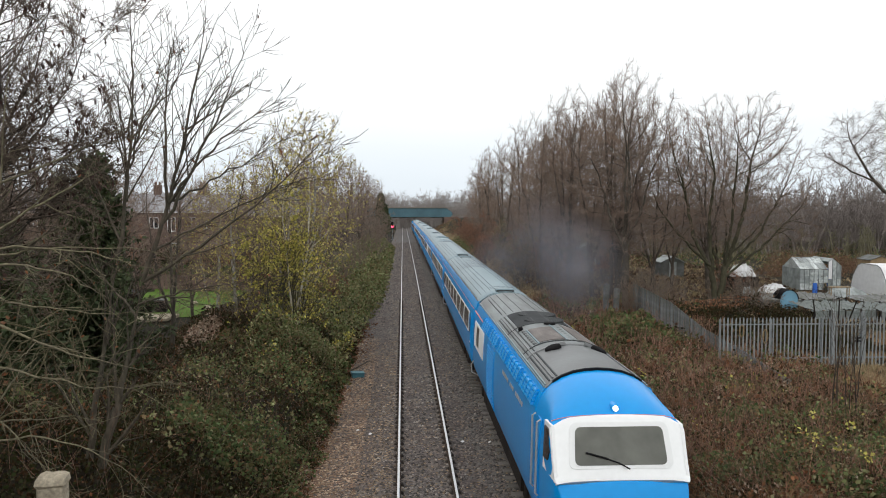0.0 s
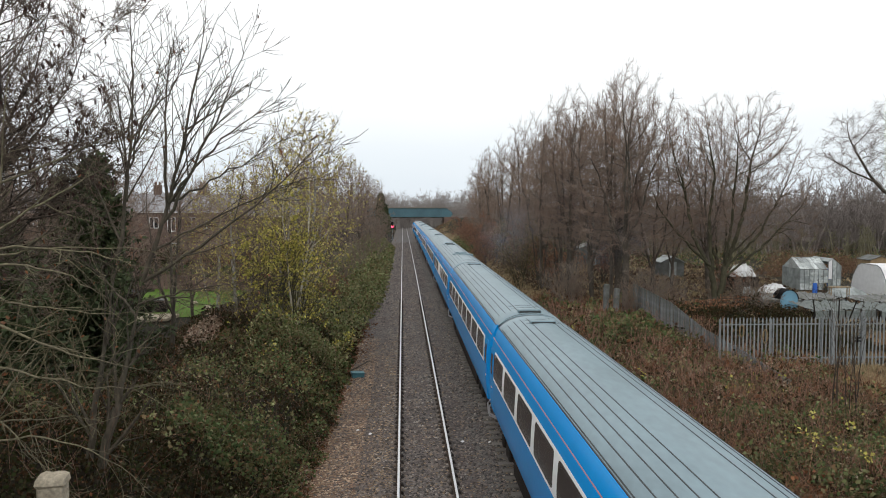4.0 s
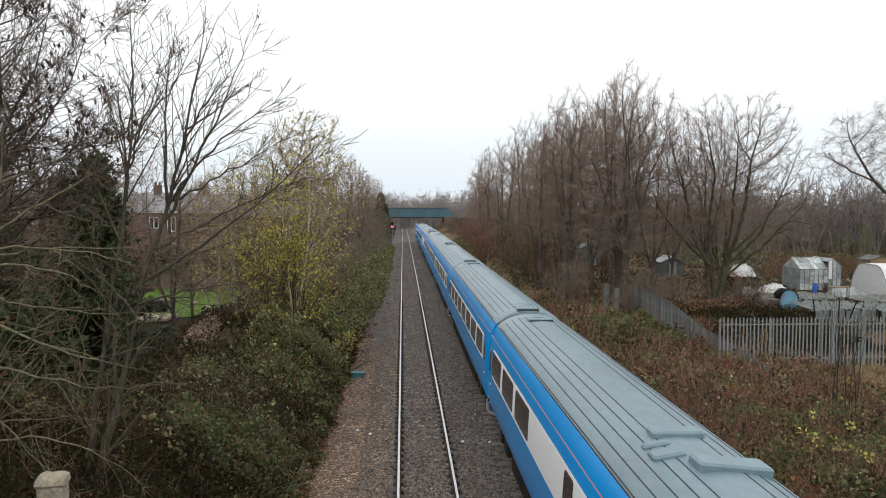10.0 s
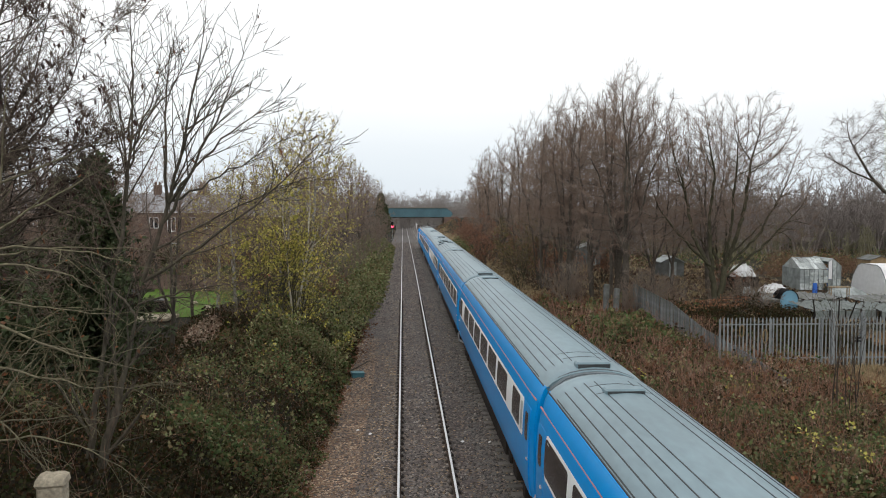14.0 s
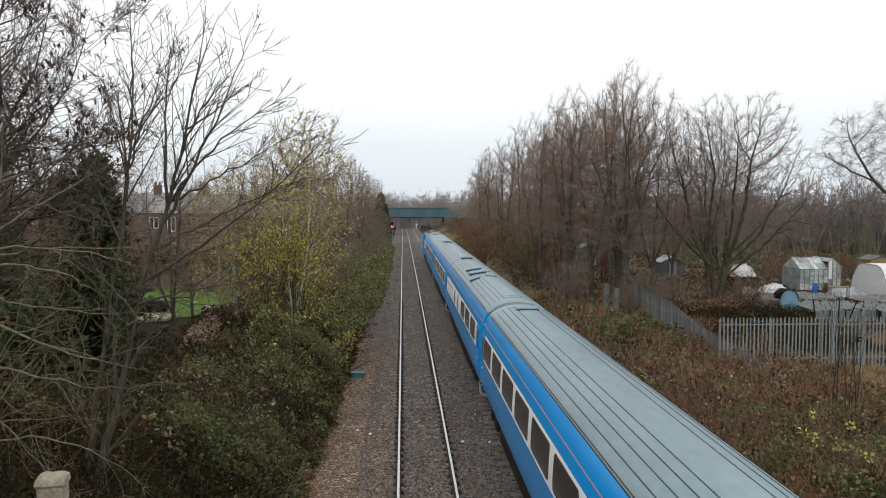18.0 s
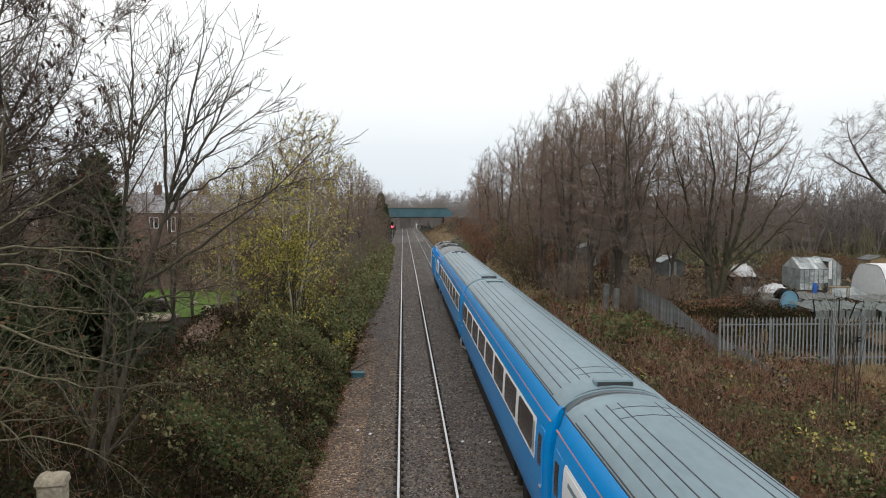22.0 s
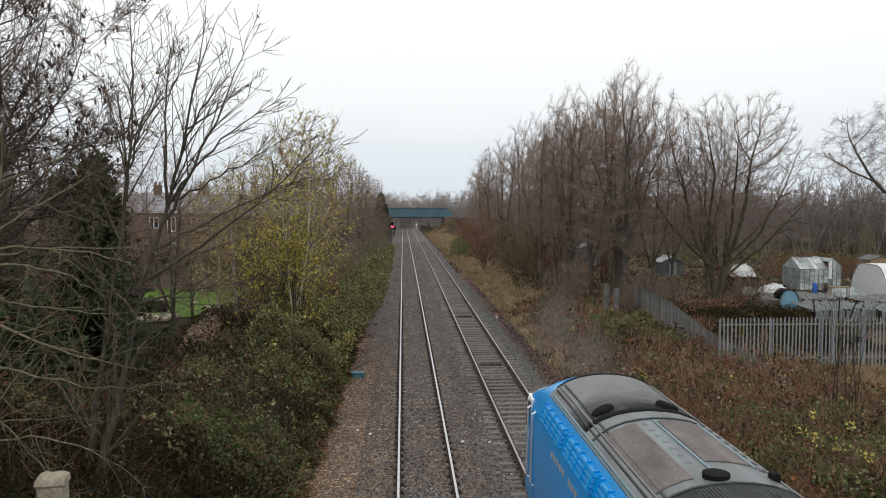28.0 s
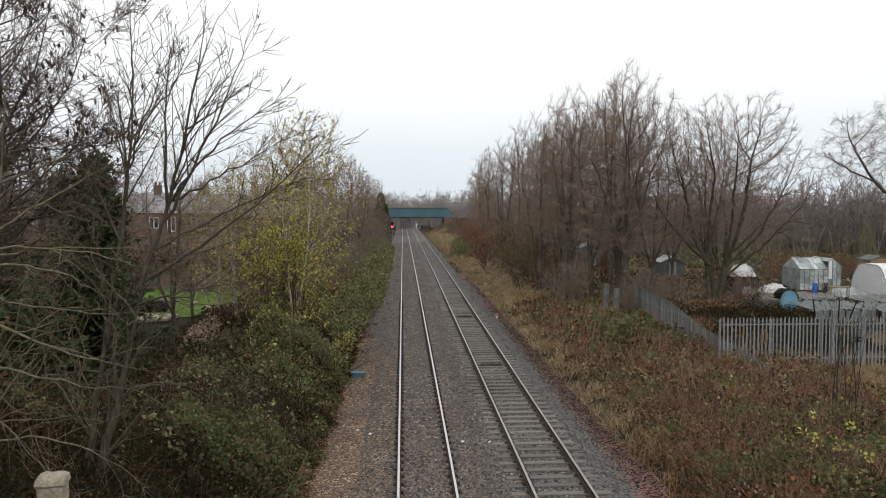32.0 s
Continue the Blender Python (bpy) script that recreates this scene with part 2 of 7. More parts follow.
TWIG_OLIVE = material("olive_far_twigs", (0.175, 0.162, 0.105), 0.95, vary=0.2, scale=0.2, fine=1, bump=0)
RAIL_DULL = material("dull_rail_head", (0.40, 0.385, 0.37), 0.42, metal=0.6, vary=0.15, fine=6, bump=0)
STONES_SHOULDER = material("clean_grey_shoulder_stones", (0.112, 0.118, 0.112), 0.92, vary=0.3, scale=0.5, fine=30, bump=0.2, second=(0.105, 0.105, 0.097), island=0.8)
# brown and green leaves, darkened to carry the shade of crevices in their colour
DARK_LEAF = leaf_material("bramble_leaves_shade_dark", [(0.018, 0.026, 0.009), (0.050, 0.026, 0.014), (0.034, 0.046, 0.015), (0.075, 0.040, 0.021), (0.020, 0.020, 0.009), (0.055, 0.060, 0.022)])
BROWN_LEAF = leaf_material("dead_brown_leaves", [(0.13, 0.06, 0.03), (0.20, 0.085, 0.04), (0.09, 0.05, 0.03), (0.24, 0.11, 0.05)])
EVERGREEN = leaf_material("evergreen_sprays", [(0.050, 0.066, 0.030), (0.080, 0.100, 0.046), (0.045, 0.056, 0.028)], through_light=0.1)
DRY_GRASS = leaf_material("dry_grass", [(0.41, 0.315, 0.185), (0.30, 0.225, 0.13), (0.25, 0.165, 0.10), (0.29, 0.25, 0.135), (0.48, 0.375, 0.24)])
WEEDS = leaf_material("dead_weeds", [(0.17, 0.105, 0.060), (0.30, 0.165, 0.090), (0.22, 0.190, 0.095), (0.36, 0.205, 0.115), (0.12, 0.085, 0.052), (0.32, 0.270, 0.150)])
RUST_WEEDS = leaf_material("rusty_dead_weeds", [(0.25, 0.118, 0.062), (0.165, 0.082, 0.048), (0.31, 0.165, 0.090), (0.11, 0.066, 0.044), (0.30, 0.215, 0.115)])
LITTER = leaf_material("maroon_leaf_litter", [(0.17, 0.070, 0.066), (0.22, 0.098, 0.090), (0.12, 0.060, 0.056), (0.20, 0.120, 0.104), (0.26, 0.16, 0.14), (0.11, 0.10, 0.092)], through_light=0)
WHITE_LIGHT = glow_material("lamp_white", (1.0, 0.97, 0.9), 1.0)
RED_LIGHT = glow_material("signal_red", (1.0, 0.05, 0.10), 6.0)


# ---- mesh helpers ----
class Shape:
    """Vertices and faces of one mesh, put together from boxes, sheets and tubes."""

    def __init__(self):
        self.v, self.f = [], []

    def add(self, verts, faces):
        o = len(self.v)
        self.v += [tuple(p) for p in verts]
        self.f += [tuple(i + o for i in f) for f in faces]
        return self

    def box(self, x0, x1, y0, y1, z0, z1, c=0.0):
        """A box; c cuts its four upright edges and top."""
        if not c:
            v = [(x, y, z) for z in (z0, z1) for x, y in ((x0, y0), (x1, y0), (x1, y1), (x0, y1))]
            return self.add(v, [(3, 2, 1, 0), (4, 5, 6, 7), (0, 1, 5, 4), (1, 2, 6, 5), (2, 3, 7, 6), (3, 0, 4, 7)])
        v = []
        for z, i in ((z0, 0), (z1 - c, 0), (z1, c)):
            a, b, d, e = x0 + i, x1 - i, y0 + i, y1 - i
            v += [(a + c, d, z), (b - c, d, z), (b, d + c, z), (b, e - c, z), (b - c, e, z), (a + c, e, z), (a, e - c, z), (a, d + c, z)]
        f = [tuple(range(7, -1, -1)), tuple(range(16, 24))]
        for k in (0, 8):
            f += [(k + i, k + (i + 1) % 8, k + 8 + (i + 1) % 8, k + 8 + i) for i in range(8)]
        return self.add(v, f)

    def loft(self, rings, close=True, caps=True):
        """A skin over rings of equally many points."""
        n, v, f = len(rings[0]), [p for r in rings for p in r], []
        for k in range(len(rings) - 1):
            for i in range(n if close else n - 1):
                f.append((k * n + i, k * n + (i + 1) % n, (k + 1) * n + (i + 1) % n, (k + 1) * n + i))
        if caps and close:
            f += [tuple(range(n - 1, -1, -1)), tuple(range((len(rings) - 1) * n, len(rings) * n))]
        return self.add(v, f)

    def tube(self, points, radius, sides=6, caps=True):
        """A round bar along points; radius is one number or one for each point."""
        pts = [Vector(p) for p in points]
        rad = radius if isinstance(radius, (list, tuple)) else [radius] * len(pts)
        rings = []
        for i, p in enumerate(pts):
            t = (pts[min(i + 1, len(pts) - 1)] - pts[max(i - 1, 0)]).normalized()
            u = t.cross(Vector((0.31, 0.17, 0.93)) if abs(t.z) < 0.9 else Vector((1, 0.2, 0))).normalized()
            w = t.cross(u)
            rings.append([p + (u * math.cos(a) + w * math.sin(a)) * rad[i] for a in [2 * math.pi * k / sides for k in range(sides)]])
        return self.loft(rings, True, caps)

    def slab(self, outline, offset):
        """A flat or bent sheet of the given outline, made thick by the vector offset."""
        n, o = len(outline), Vector(offset)
        v = [Vector(p) for p in outline] + [Vector(p) + o for p in outline]
        return self.add(v, [tuple(range(n - 1, -1, -1)), tuple(range(n, 2 * n))] + [(i, (i + 1) % n, n + (i + 1) % n, n + i) for i in range(n)])

    def mesh(self, name, mat, smooth=False):
        me = bpy.data.meshes.new(name)
        me.from_pydata(self.v, [], self.f)
        bm = bmesh.new()
        bm.from_mesh(me)
        bmesh.ops.recalc_face_normals(bm, faces=bm.faces[:])
        bm.to_mesh(me)
        bm.free()
        me.materials.append(mat)
        if smooth:
            me.polygons.foreach_set("use_smooth", [True] * len(me.polygons))
            me.set_sharp_from_angle(angle=radians(38))
        return me


def thing(name, label, category, m=None, group="", kind=""):
    ob = new(name)
    ob.empty_display_size = 0.3
    if m is not None:
        ob.matrix_basis = m
    return tagged(ob, label, category, group, kind)


def part(name, shape, mat, parent, label="", smooth=False):
    ob = new(name, shape.mesh(name, mat, smooth) if isinstance(shape, Shape) else shape)
    ob.parent = parent
    return tagged(ob, label)


def solid(name, shape, mat, label, category, m=None, group="", kind="", smooth=False):
    ob = new(name, shape.mesh(name, mat, smooth) if isinstance(shape, Shape) else shape)
    if m is not None:
        ob.matrix_basis = m
    return tagged(ob, label, category, group, kind)


def mesh_np(name, verts, faces, mat, smooth=False):
    """A mesh from arrays: verts (n, 3), faces (m, 3 or 4)."""
    me = bpy.data.meshes.new(name)
    k = faces.shape[1]
    me.vertices.add(len(verts))
    me.vertices.foreach_set("co", np.ascontiguousarray(verts, dtype=np.float32).ravel())
    me.loops.add(faces.size)
    me.loops.foreach_set("vertex_index", np.ascontiguousarray(faces, dtype=np.int32).ravel())
    me.polygons.add(len(faces))
    me.polygons.foreach_set("loop_start", np.arange(0, faces.size, k, dtype=np.int32))
    if smooth:
        me.polygons.foreach_set("use_smooth", np.ones(len(faces), dtype=bool))
    me.materials.append(mat)
    me.update(calc_edges=True)
    return me


# ---- lie of the land (rail head near the camera is z = 0) ----
LEFT_X, RIGHT_X, RIGHT_Z = 0.615, 4.04, 0.16


def fall(y):
    """The line drops away beyond about 95 m."""
    u = np.asarray(y, dtype=float) - 95.0
    return -0.0095 * np.minimum((u + np.sqrt(u * u + 900.0)) / 2 - 2.2, 420.0)


def step(a, b, x):
    t = np.clip((np.asarray(x, dtype=float) - a) / (b - a), 0, 1)
    return t * t * (3 - 2 * t)


def wave(x, y, s, k=0.0):
    return (np.sin(x * 1.7 / s + y * 0.9 / s + k) + np.sin(-x * 0.8 / s + y * 1.9 / s + 1.3 + k * 2) + np.sin(x * 2.9 / s + 2.1 + k) * np.sin(y * 2.3 / s + k * 3)) / 3


def land(x, y):
    """Height of the bare ground."""
    x, y = np.asarray(x, dtype=float), np.asarray(y, dtype=float)
    left = 1.5 * step(-2.1, -5.5, x) - 1.0 * step(-8.5, -13.0, x) + 2.3 * step(-3.0, -8.0, x) * step(26.0, 12.0, y)
    right = 0.55 * step(5.7, 8.0, x) - 0.25 * step(11.0, 14.0, x) + 0.35 * step(9.0, 15.0, x) * step(44.0, 52.0, y)
    rough = 0.10 * wave(x, y, 1.4) * (step(-2.0, -3.5, x) + step(5.9, 7.5, x)) + 0.25 * wave(x, y, 9.0, 1.0) * (step(-6, -14, x) + step(16, 40, x))
    bank = 4.2 * (step(7.5, 17.0, x) + step(-4.0, -14.0, x)) * step(196.0, 240.0, y) * step(278.0, 256.0, y)
    return fall(y) - 0.40 + left + right + rough + bank


def spaced(points):
    out = [points[0][0]]
    for (a, d), (b, _) in zip(points, points[1:]):
        n = max(1, round((b - a) / d))
        out += [a + (b - a) * (i + 1) / n for i in range(n)]
    return np.array(out)


def sheet(xs, ys, height, name, mat, smooth=True):
    gx, gy = np.meshgrid(xs, ys)
    verts = np.stack([gx, gy, height(gx, gy)], -1).reshape(-1, 3)
    w = len(xs)
    i = (np.arange(len(ys) - 1)[:, None] * w + np.arange(w - 1)[None, :]).ravel()
    return mesh_np(name, verts, np.stack([i, i + 1, i + w + 1, i + w], -1), mat, smooth)


def smoke_material(name, color, strength):
    """Thin smoke: densest in the middle of a puff and torn by noise."""
    m = bpy.data.materials.new(name)
    m.use_nodes = True
    n, l = m.node_tree.nodes, m.node_tree.links
    b = n["Principled BSDF"]
    b.inputs["Base Color"].default_value, b.inputs["Roughness"].default_value = (*color, 1), 1.0
    b.inputs["Specular IOR Level"].default_value = 0.0
    co, ball, nz = n.new("ShaderNodeTexCoord"), n.new("ShaderNodeTexGradient"), n.new("ShaderNodeTexNoise")
    ball.gradient_type = "SPHERICAL"
    l.new(co.outputs["Object"], ball.inputs[0])
    info = n.new("ShaderNodeObjectInfo")
    add = n.new("ShaderNodeVectorMath")
    l.new(co.outputs["Object"], add.inputs[0])
    l.new(info.outputs["Random"], add.inputs[1])
    l.new(add.outputs[0], nz.inputs[0])
    nz.inputs["Scale"].default_value, nz.inputs["Detail"].default_value = 2.2, 3.0
    mr = n.new("ShaderNodeMapRange")
    mr.inputs[1].default_value, mr.inputs[2].default_value, mr.inputs[3].default_value = 0.25, 0.75, 0.25
    l.new(nz.outputs[0], mr.inputs[0])
    soft = n.new("ShaderNodeMath")
    soft.operation = "POWER"
    soft.inputs[1].default_value = 1.3
    l.new(ball.outputs["Fac"], soft.inputs[0])
    mul, amt = n.new("ShaderNodeMath"), n.new("ShaderNodeMath")
    mul.operation = amt.operation = "MULTIPLY"
    l.new(soft.outputs[0], mul.inputs[0])
    l.new(mr.outputs[0], mul.inputs[1])
    l.new(mul.outputs[0], amt.inputs[0])
    amt.inputs[1].default_value = strength
    tr, ms = n.new("ShaderNodeBsdfTransparent"), n.new("ShaderNodeMixShader")
    l.new(amt.outputs[0], ms.inputs[0])
    l.new(tr.outputs[0], ms.inputs[1])
    l.new(b.outputs[0], ms.inputs[2])
    l.new(ms.outputs[0], n["Material Output"].inputs[0])
    return m
# ---- ground and ballast ----
gxs = spaced([(-900, 120), (-300, 40), (-60, 4), (-16, 0.5), (-1.5, 1.5), (5.5, 0.5), (18, 4), (70, 40), (300, 120), (900, 1)])
gys = spaced([(-500, 60), (-60, 6), (8, 0.6), (60, 2.5), (150, 8), (300, 40), (700, 200), (2600, 1)])
solid("ground", sheet(gxs, gys, land, "ground", SOIL), SOIL, "dark leaf-littered soil of railway banks and gardens", "ground", kind="structure")


def bed(x, y):
    """Top of the ballast: cess, two ridged beds and shoulders."""
    s = fall(y) - 0.34
    s = s + 0.13 * step(-1.9, -0.55, x) - 0.05 * step(1.55, 2.0, x) + (0.03 + RIGHT_Z) * step(2.0, 2.7, x) - (0.16 + RIGHT_Z) * step(5.3, 6.3, x)
    return s + 0.012 * wave(x, y, 0.35) + 0.02 * wave(x, y, 1.6, 2.0)


bxs = spaced([(-3.0, 0.12), (6.6, 1)])
bys = spaced([(-280, 20), (-20, 4), (12, 0.15), (48, 0.5), (110, 4), (420, 1)])
ballast = solid("ballast_bed", sheet(bxs, bys, bed, "ballast_bed", BALLAST), BALLAST, "brown stone ballast bed strewn with fallen leaves", "ballast", kind="structure")


def scatter_stones(name, count, x0, x1, y0, y1, size, mat, seed, lift=0.0, flat=0.7):
    """Loose stones: squashed five-cornered lumps."""
    r = np.random.default_rng(seed)
    u = r.random(count)
    y = y0 + (y1 - y0) * u ** 2.3
    x = x0 + (x1 - x0) * r.random(count)
    s = size * (0.6 + 0.9 * r.random(count)) * np.maximum(1.0, y / 45.0)
    base = np.array([(1, 0, 0), (0.2, 0.95, 0.1), (-0.9, 0.4, 0), (-0.6, -0.8, 0.1), (0.5, -0.8, 0), (0.1, 0.05, 0.8)])
    a = r.random(count) * 6.283
    rot = np.stack([np.stack([np.cos(a), -np.sin(a)], -1), np.stack([np.sin(a), np.cos(a)], -1)], 1)
    v = np.repeat(base[None], count, 0) * (0.75 + 0.5 * r.random((count, 6, 1)))
    v[:, :, :2] = np.einsum("nij,nkj->nki", rot, v[:, :, :2])
    v[:, :, 2] *= flat
    v = v * s[:, None, None]
    v += np.stack([x, y, np.maximum(bed(x, y), land(x, y)) + lift], -1)[:, None, :]
    f = np.array([(0, 1, 5), (1, 2, 5), (2, 3, 5), (3, 4, 5), (4, 0, 5)])
    faces = (np.arange(count)[:, None, None] * 6 + f[None]).reshape(-1, 3)
    return mesh_np(name, v.reshape(-1, 3), faces, mat)


for nm, n, xa, xb, ya, yb, sz, mt, sd, lb in (
        ("ballast_stones", 56000, -2.2, 2.75, 17.5, 170, 0.048, STONES, 5, "loose brown ballast stones"),
        ("ballast_stones", 44000, 2.2, 6.1, 17.5, 170, 0.048, STONES_GREY, 9, "loose grey ballast stones"),
        ("fallen_leaves", 5200, -2.6, -0.35, 17.5, 44, 0.036, STONES_PALE, 6, "pale fallen leaves and stones on the cess"),
        ("fallen_leaves", 11000, -2.95, -1.3, 17.5, 46, 0.044, TAN_LEAF, 16, "pale tan leaves drifted along the cess edge"),
        ("fallen_leaves", 900, -1.7, -0.7, 17.5, 40, 0.036, TAN_LEAF, 17, "a few tan leaves beside the rail"),
        ("fallen_leaves", 5200, -0.8, 3.4, 17.5, 64, 0.034, STONES_PALE, 7, "scattered pale leaves between the rails"),
        ("ballast_stones", 5000, -0.9, 5.3, 17.5, 70, 0.046, STONES_LIGHT, 19, "single pale stones among the ballast"),
        ("ballast_stones", 12000, 5.15, 6.35, 17.5, 80, 0.042, STONES_SHOULDER, 10, "clean grey stones of the ballast shoulder"),
        ("leaf_litter", 12500, 6.12, 6.95, 17.5, 90, 0.028, LITTER, 8, "maroon fallen leaves along the ballast shoulder")):
    solid(nm, scatter_stones(nm, n, xa, xb, ya, yb, sz, mt, sd, 0.0 if nm == "ballast_stones" else 0.012, 0.7 if nm == "ballast_stones" else 0.35), mt, lb, "ballast" if nm == "ballast_stones" else "leaves", kind="stuff")

# ---- the two tracks ----
RAIL_YS = [-280, -140, -40, 0, 20, 40, 60, 70, 80, 90, 100, 110, 120, 135, 150, 180, 220, 260, 300, 350, 420]


def rail_shapes(x, up):
    side, head = Shape(), Shape()
    prof = [(-0.070, -0.158), (0.070, -0.158), (0.070, -0.145), (0.012, -0.125), (0.012, -0.045), (0.034, -0.034), (0.034, -0.010), (-0.034, -0.010), (-0.034, -0.034), (-0.012, -0.045), (-0.012, -0.125), (-0.070, -0.145)]
    top = [(-0.034, -0.0095), (0.034, -0.0095), (0.034, -0.004), (0.027, 0.0), (-0.027, 0.0), (-0.034, -0.004)]
    zs = fall(np.array(RAIL_YS)) + up
    side.loft([[(x + a, y, z + b) for a, b in prof] for y, z in zip(RAIL_YS, zs)])
    head.loft([[(x + a, y, z + b) for a, b in top] for y, z in zip(RAIL_YS, zs)])
    return side, head


for tname, cx, up, label in (("railway_track_left", LEFT_X, 0.0, "railway track with shiny rails and ballast-buried sleepers"), ("railway_track_right", RIGHT_X, RIGHT_Z, "railway track with shiny rails on weathered sleepers")):
    track = thing(tname, label, "railway track", kind="structure")
    for sx in (-0.7525, 0.7525):
        a, b = rail_shapes(cx + sx, up)
        r = part("rail", a, RAIL_SIDE, track, "rusty steel rail", True)
        part("rail_head", b, RAIL_TOP if cx == LEFT_X else RAIL_DULL, r, "polished running surface")
    far = Shape()
    near_sleeper = Shape().box(-1.28, 1.28, -0.125, 0.125, -0.14, 0.0, 0.012).mesh("sleeper", SLEEPER)
    near_chair = Shape().box(-0.15, 0.15, -0.075, 0.075, 0.0, 0.035, 0.01).box(-0.12, -0.075, -0.055, 0.055, 0.035, 0.07, 0.01).box(0.075, 0.12, -0.055, 0.055, 0.035, 0.07, 0.01).mesh("rail_chair", CHAIR)
    rng = random.Random(3)
    buried = 0.055 if cx == LEFT_X else -0.012
    k = 0
    y = 17.6
    while y < 400:
        z = float(fall(y)) + up - 0.195 - buried * (0.6 + 0.8 * rng.random())
        if k < 150:
            s = part("sleeper", near_sleeper, SLEEPER, track)
            s.matrix_basis = pose(cx + rng.uniform(-0.03, 0.03), y, z, 0, 0, rng.uniform(-0.7, 0.7))
            if k < 75:
                for sx in (-0.7525, 0.7525):
                    c = part("rail_chair", near_chair, CHAIR, track)
                    c.matrix_basis = pose(cx + sx, y, float(fall(y)) + up - 0.195)
        else:
            far.box(cx - 1.28, cx + 1.28, y - 0.125, y + 0.125, z - 0.14, z)
        k += 1
        y += 0.62
    for k in range(-60, 29):
        far.box(cx - 1.28, cx + 1.28, k * 0.62 - 0.125, k * 0.62 + 0.125, up - 0.35, up - 0.20 - max(0.0, buried))
    part("sleeper_row", far, SLEEPER, track, "sleepers under the bridge and far off")["kind"] = "stuff"
# cable and joint boards between the rails of the right track
for y in (36.5, 52.4):
    s = Shape().box(-0.5, 0.5, -0.16, 0.16, 0, 0.05, 0.01)
    for i in range(5):
        s.box(-0.16 + i * 0.08, -0.12 + i * 0.08, 0.18, 0.5, 0.0, 0.04)
    solid("track_board", s, CHAIR, "dark joint board lying between the rails", "board", pose(RIGHT_X, y, float(fall(y)) + RIGHT_Z - 0.18), "boards in the track")

# ---- train ----
SIDE = [(1.22, 0.80), (1.33, 1.00), (1.37, 1.40), (1.37, 1.95), (1.36, 2.40), (1.335, 2.75), (1.29, 3.00), (1.24, 3.14), (1.155, 3.32), (1.09, 3.41)]
TOP = [(1.09, 3.41), (1.04, 3.46), (0.95, 3.545), (0.76, 3.665), (0.52, 3.755), (0.26, 3.80), (0.0, 3.815)]


def side_x(z):
    return float(np.interp(z, [p[1] for p in SIDE], [p[0] for p in SIDE]))


def roof_z(x):
    return float(np.interp(abs(x), [p[0] for p in TOP][::-1], [p[1] for p in TOP][::-1]))


def skin(y0, y1, z0, z1, proud, sgn, radius=0.0, steps=5):
    """A panel that lies on the curved side wall between two heights, with rounded corners."""
    s = Shape()
    zs = [z0 + (z1 - z0) * i / steps for i in range(steps + 1)]
    if radius:
        zs = sorted(set([z0, z0 + radius * 0.3, z0 + radius, *zs[1:-1], z1 - radius, z1 - radius * 0.3, z1]))
    front, back = [], []
    for z in zs:
        d = 0.0
        if radius:
            q = max(0.0, radius - min(z - z0, z1 - z)) / radius
            d = radius * (1 - math.sqrt(max(0.0, 1 - q * q)))
        x = side_x(z)
        front.append(((sgn * (x + proud), y0 + d, z), (sgn * (x + proud), y1 - d, z)))
        back.append(((sgn * (x - 0.02), y0 + d, z), (sgn * (x - 0.02), y1 - d, z)))
    rings = [[a[0], a[1], b[1], b[0]] for a, b in zip(front, back)]
    return s.loft(rings)


def wheelset_mesh():
    w = Shape().tube([(-0.68, 0, 0), (0.68, 0, 0)], 0.085, 10)
    for sgn in (-1, 1):
        w.tube([(sgn * 0.70, 0, 0), (sgn * 0.73, 0, 0), (sgn * 0.74, 0, 0), (sgn * 0.79, 0, 0)], [0.455, 0.452, 0.457, 0.457], 20)
        w.tube([(sgn * 0.675, 0, 0), (sgn * 0.70, 0, 0)], 0.48, 20)
    return w.mesh("wheelset", UNDER, True)


WHEELSET = wheelset_mesh()


def bogie(parent, y):
    b = Shape()
    for sgn in (-1, 1):
        b.box(sgn * 1.0 - 0.08, sgn * 1.0 + 0.08, y - 1.75, y + 1.75, 0.42, 0.72, 0.04)
        for a in (-1.3, 1.3):
            b.box(sgn * 1.06 - 0.13, sgn * 1.06 + 0.13, y + a - 0.2, y + a + 0.2, 0.3, 0.62, 0.04)
        b.box(sgn * 1.12 - 0.1, sgn * 1.12 + 0.1, y - 0.35, y + 0.35, 0.35, 0.95, 0.04)
    b.box(-1.0, 1.0, y - 0.25, y + 0.25, 0.5, 0.8)
    bo = part("bogie", b, UNDER, parent, "grimy steel bogie")
    for a in (-1.3, 1.3):
        part("wheelset", WHEELSET, UNDER, bo, "pair of steel wheels on an axle").matrix_basis = pose(0, y + a, 0.457)


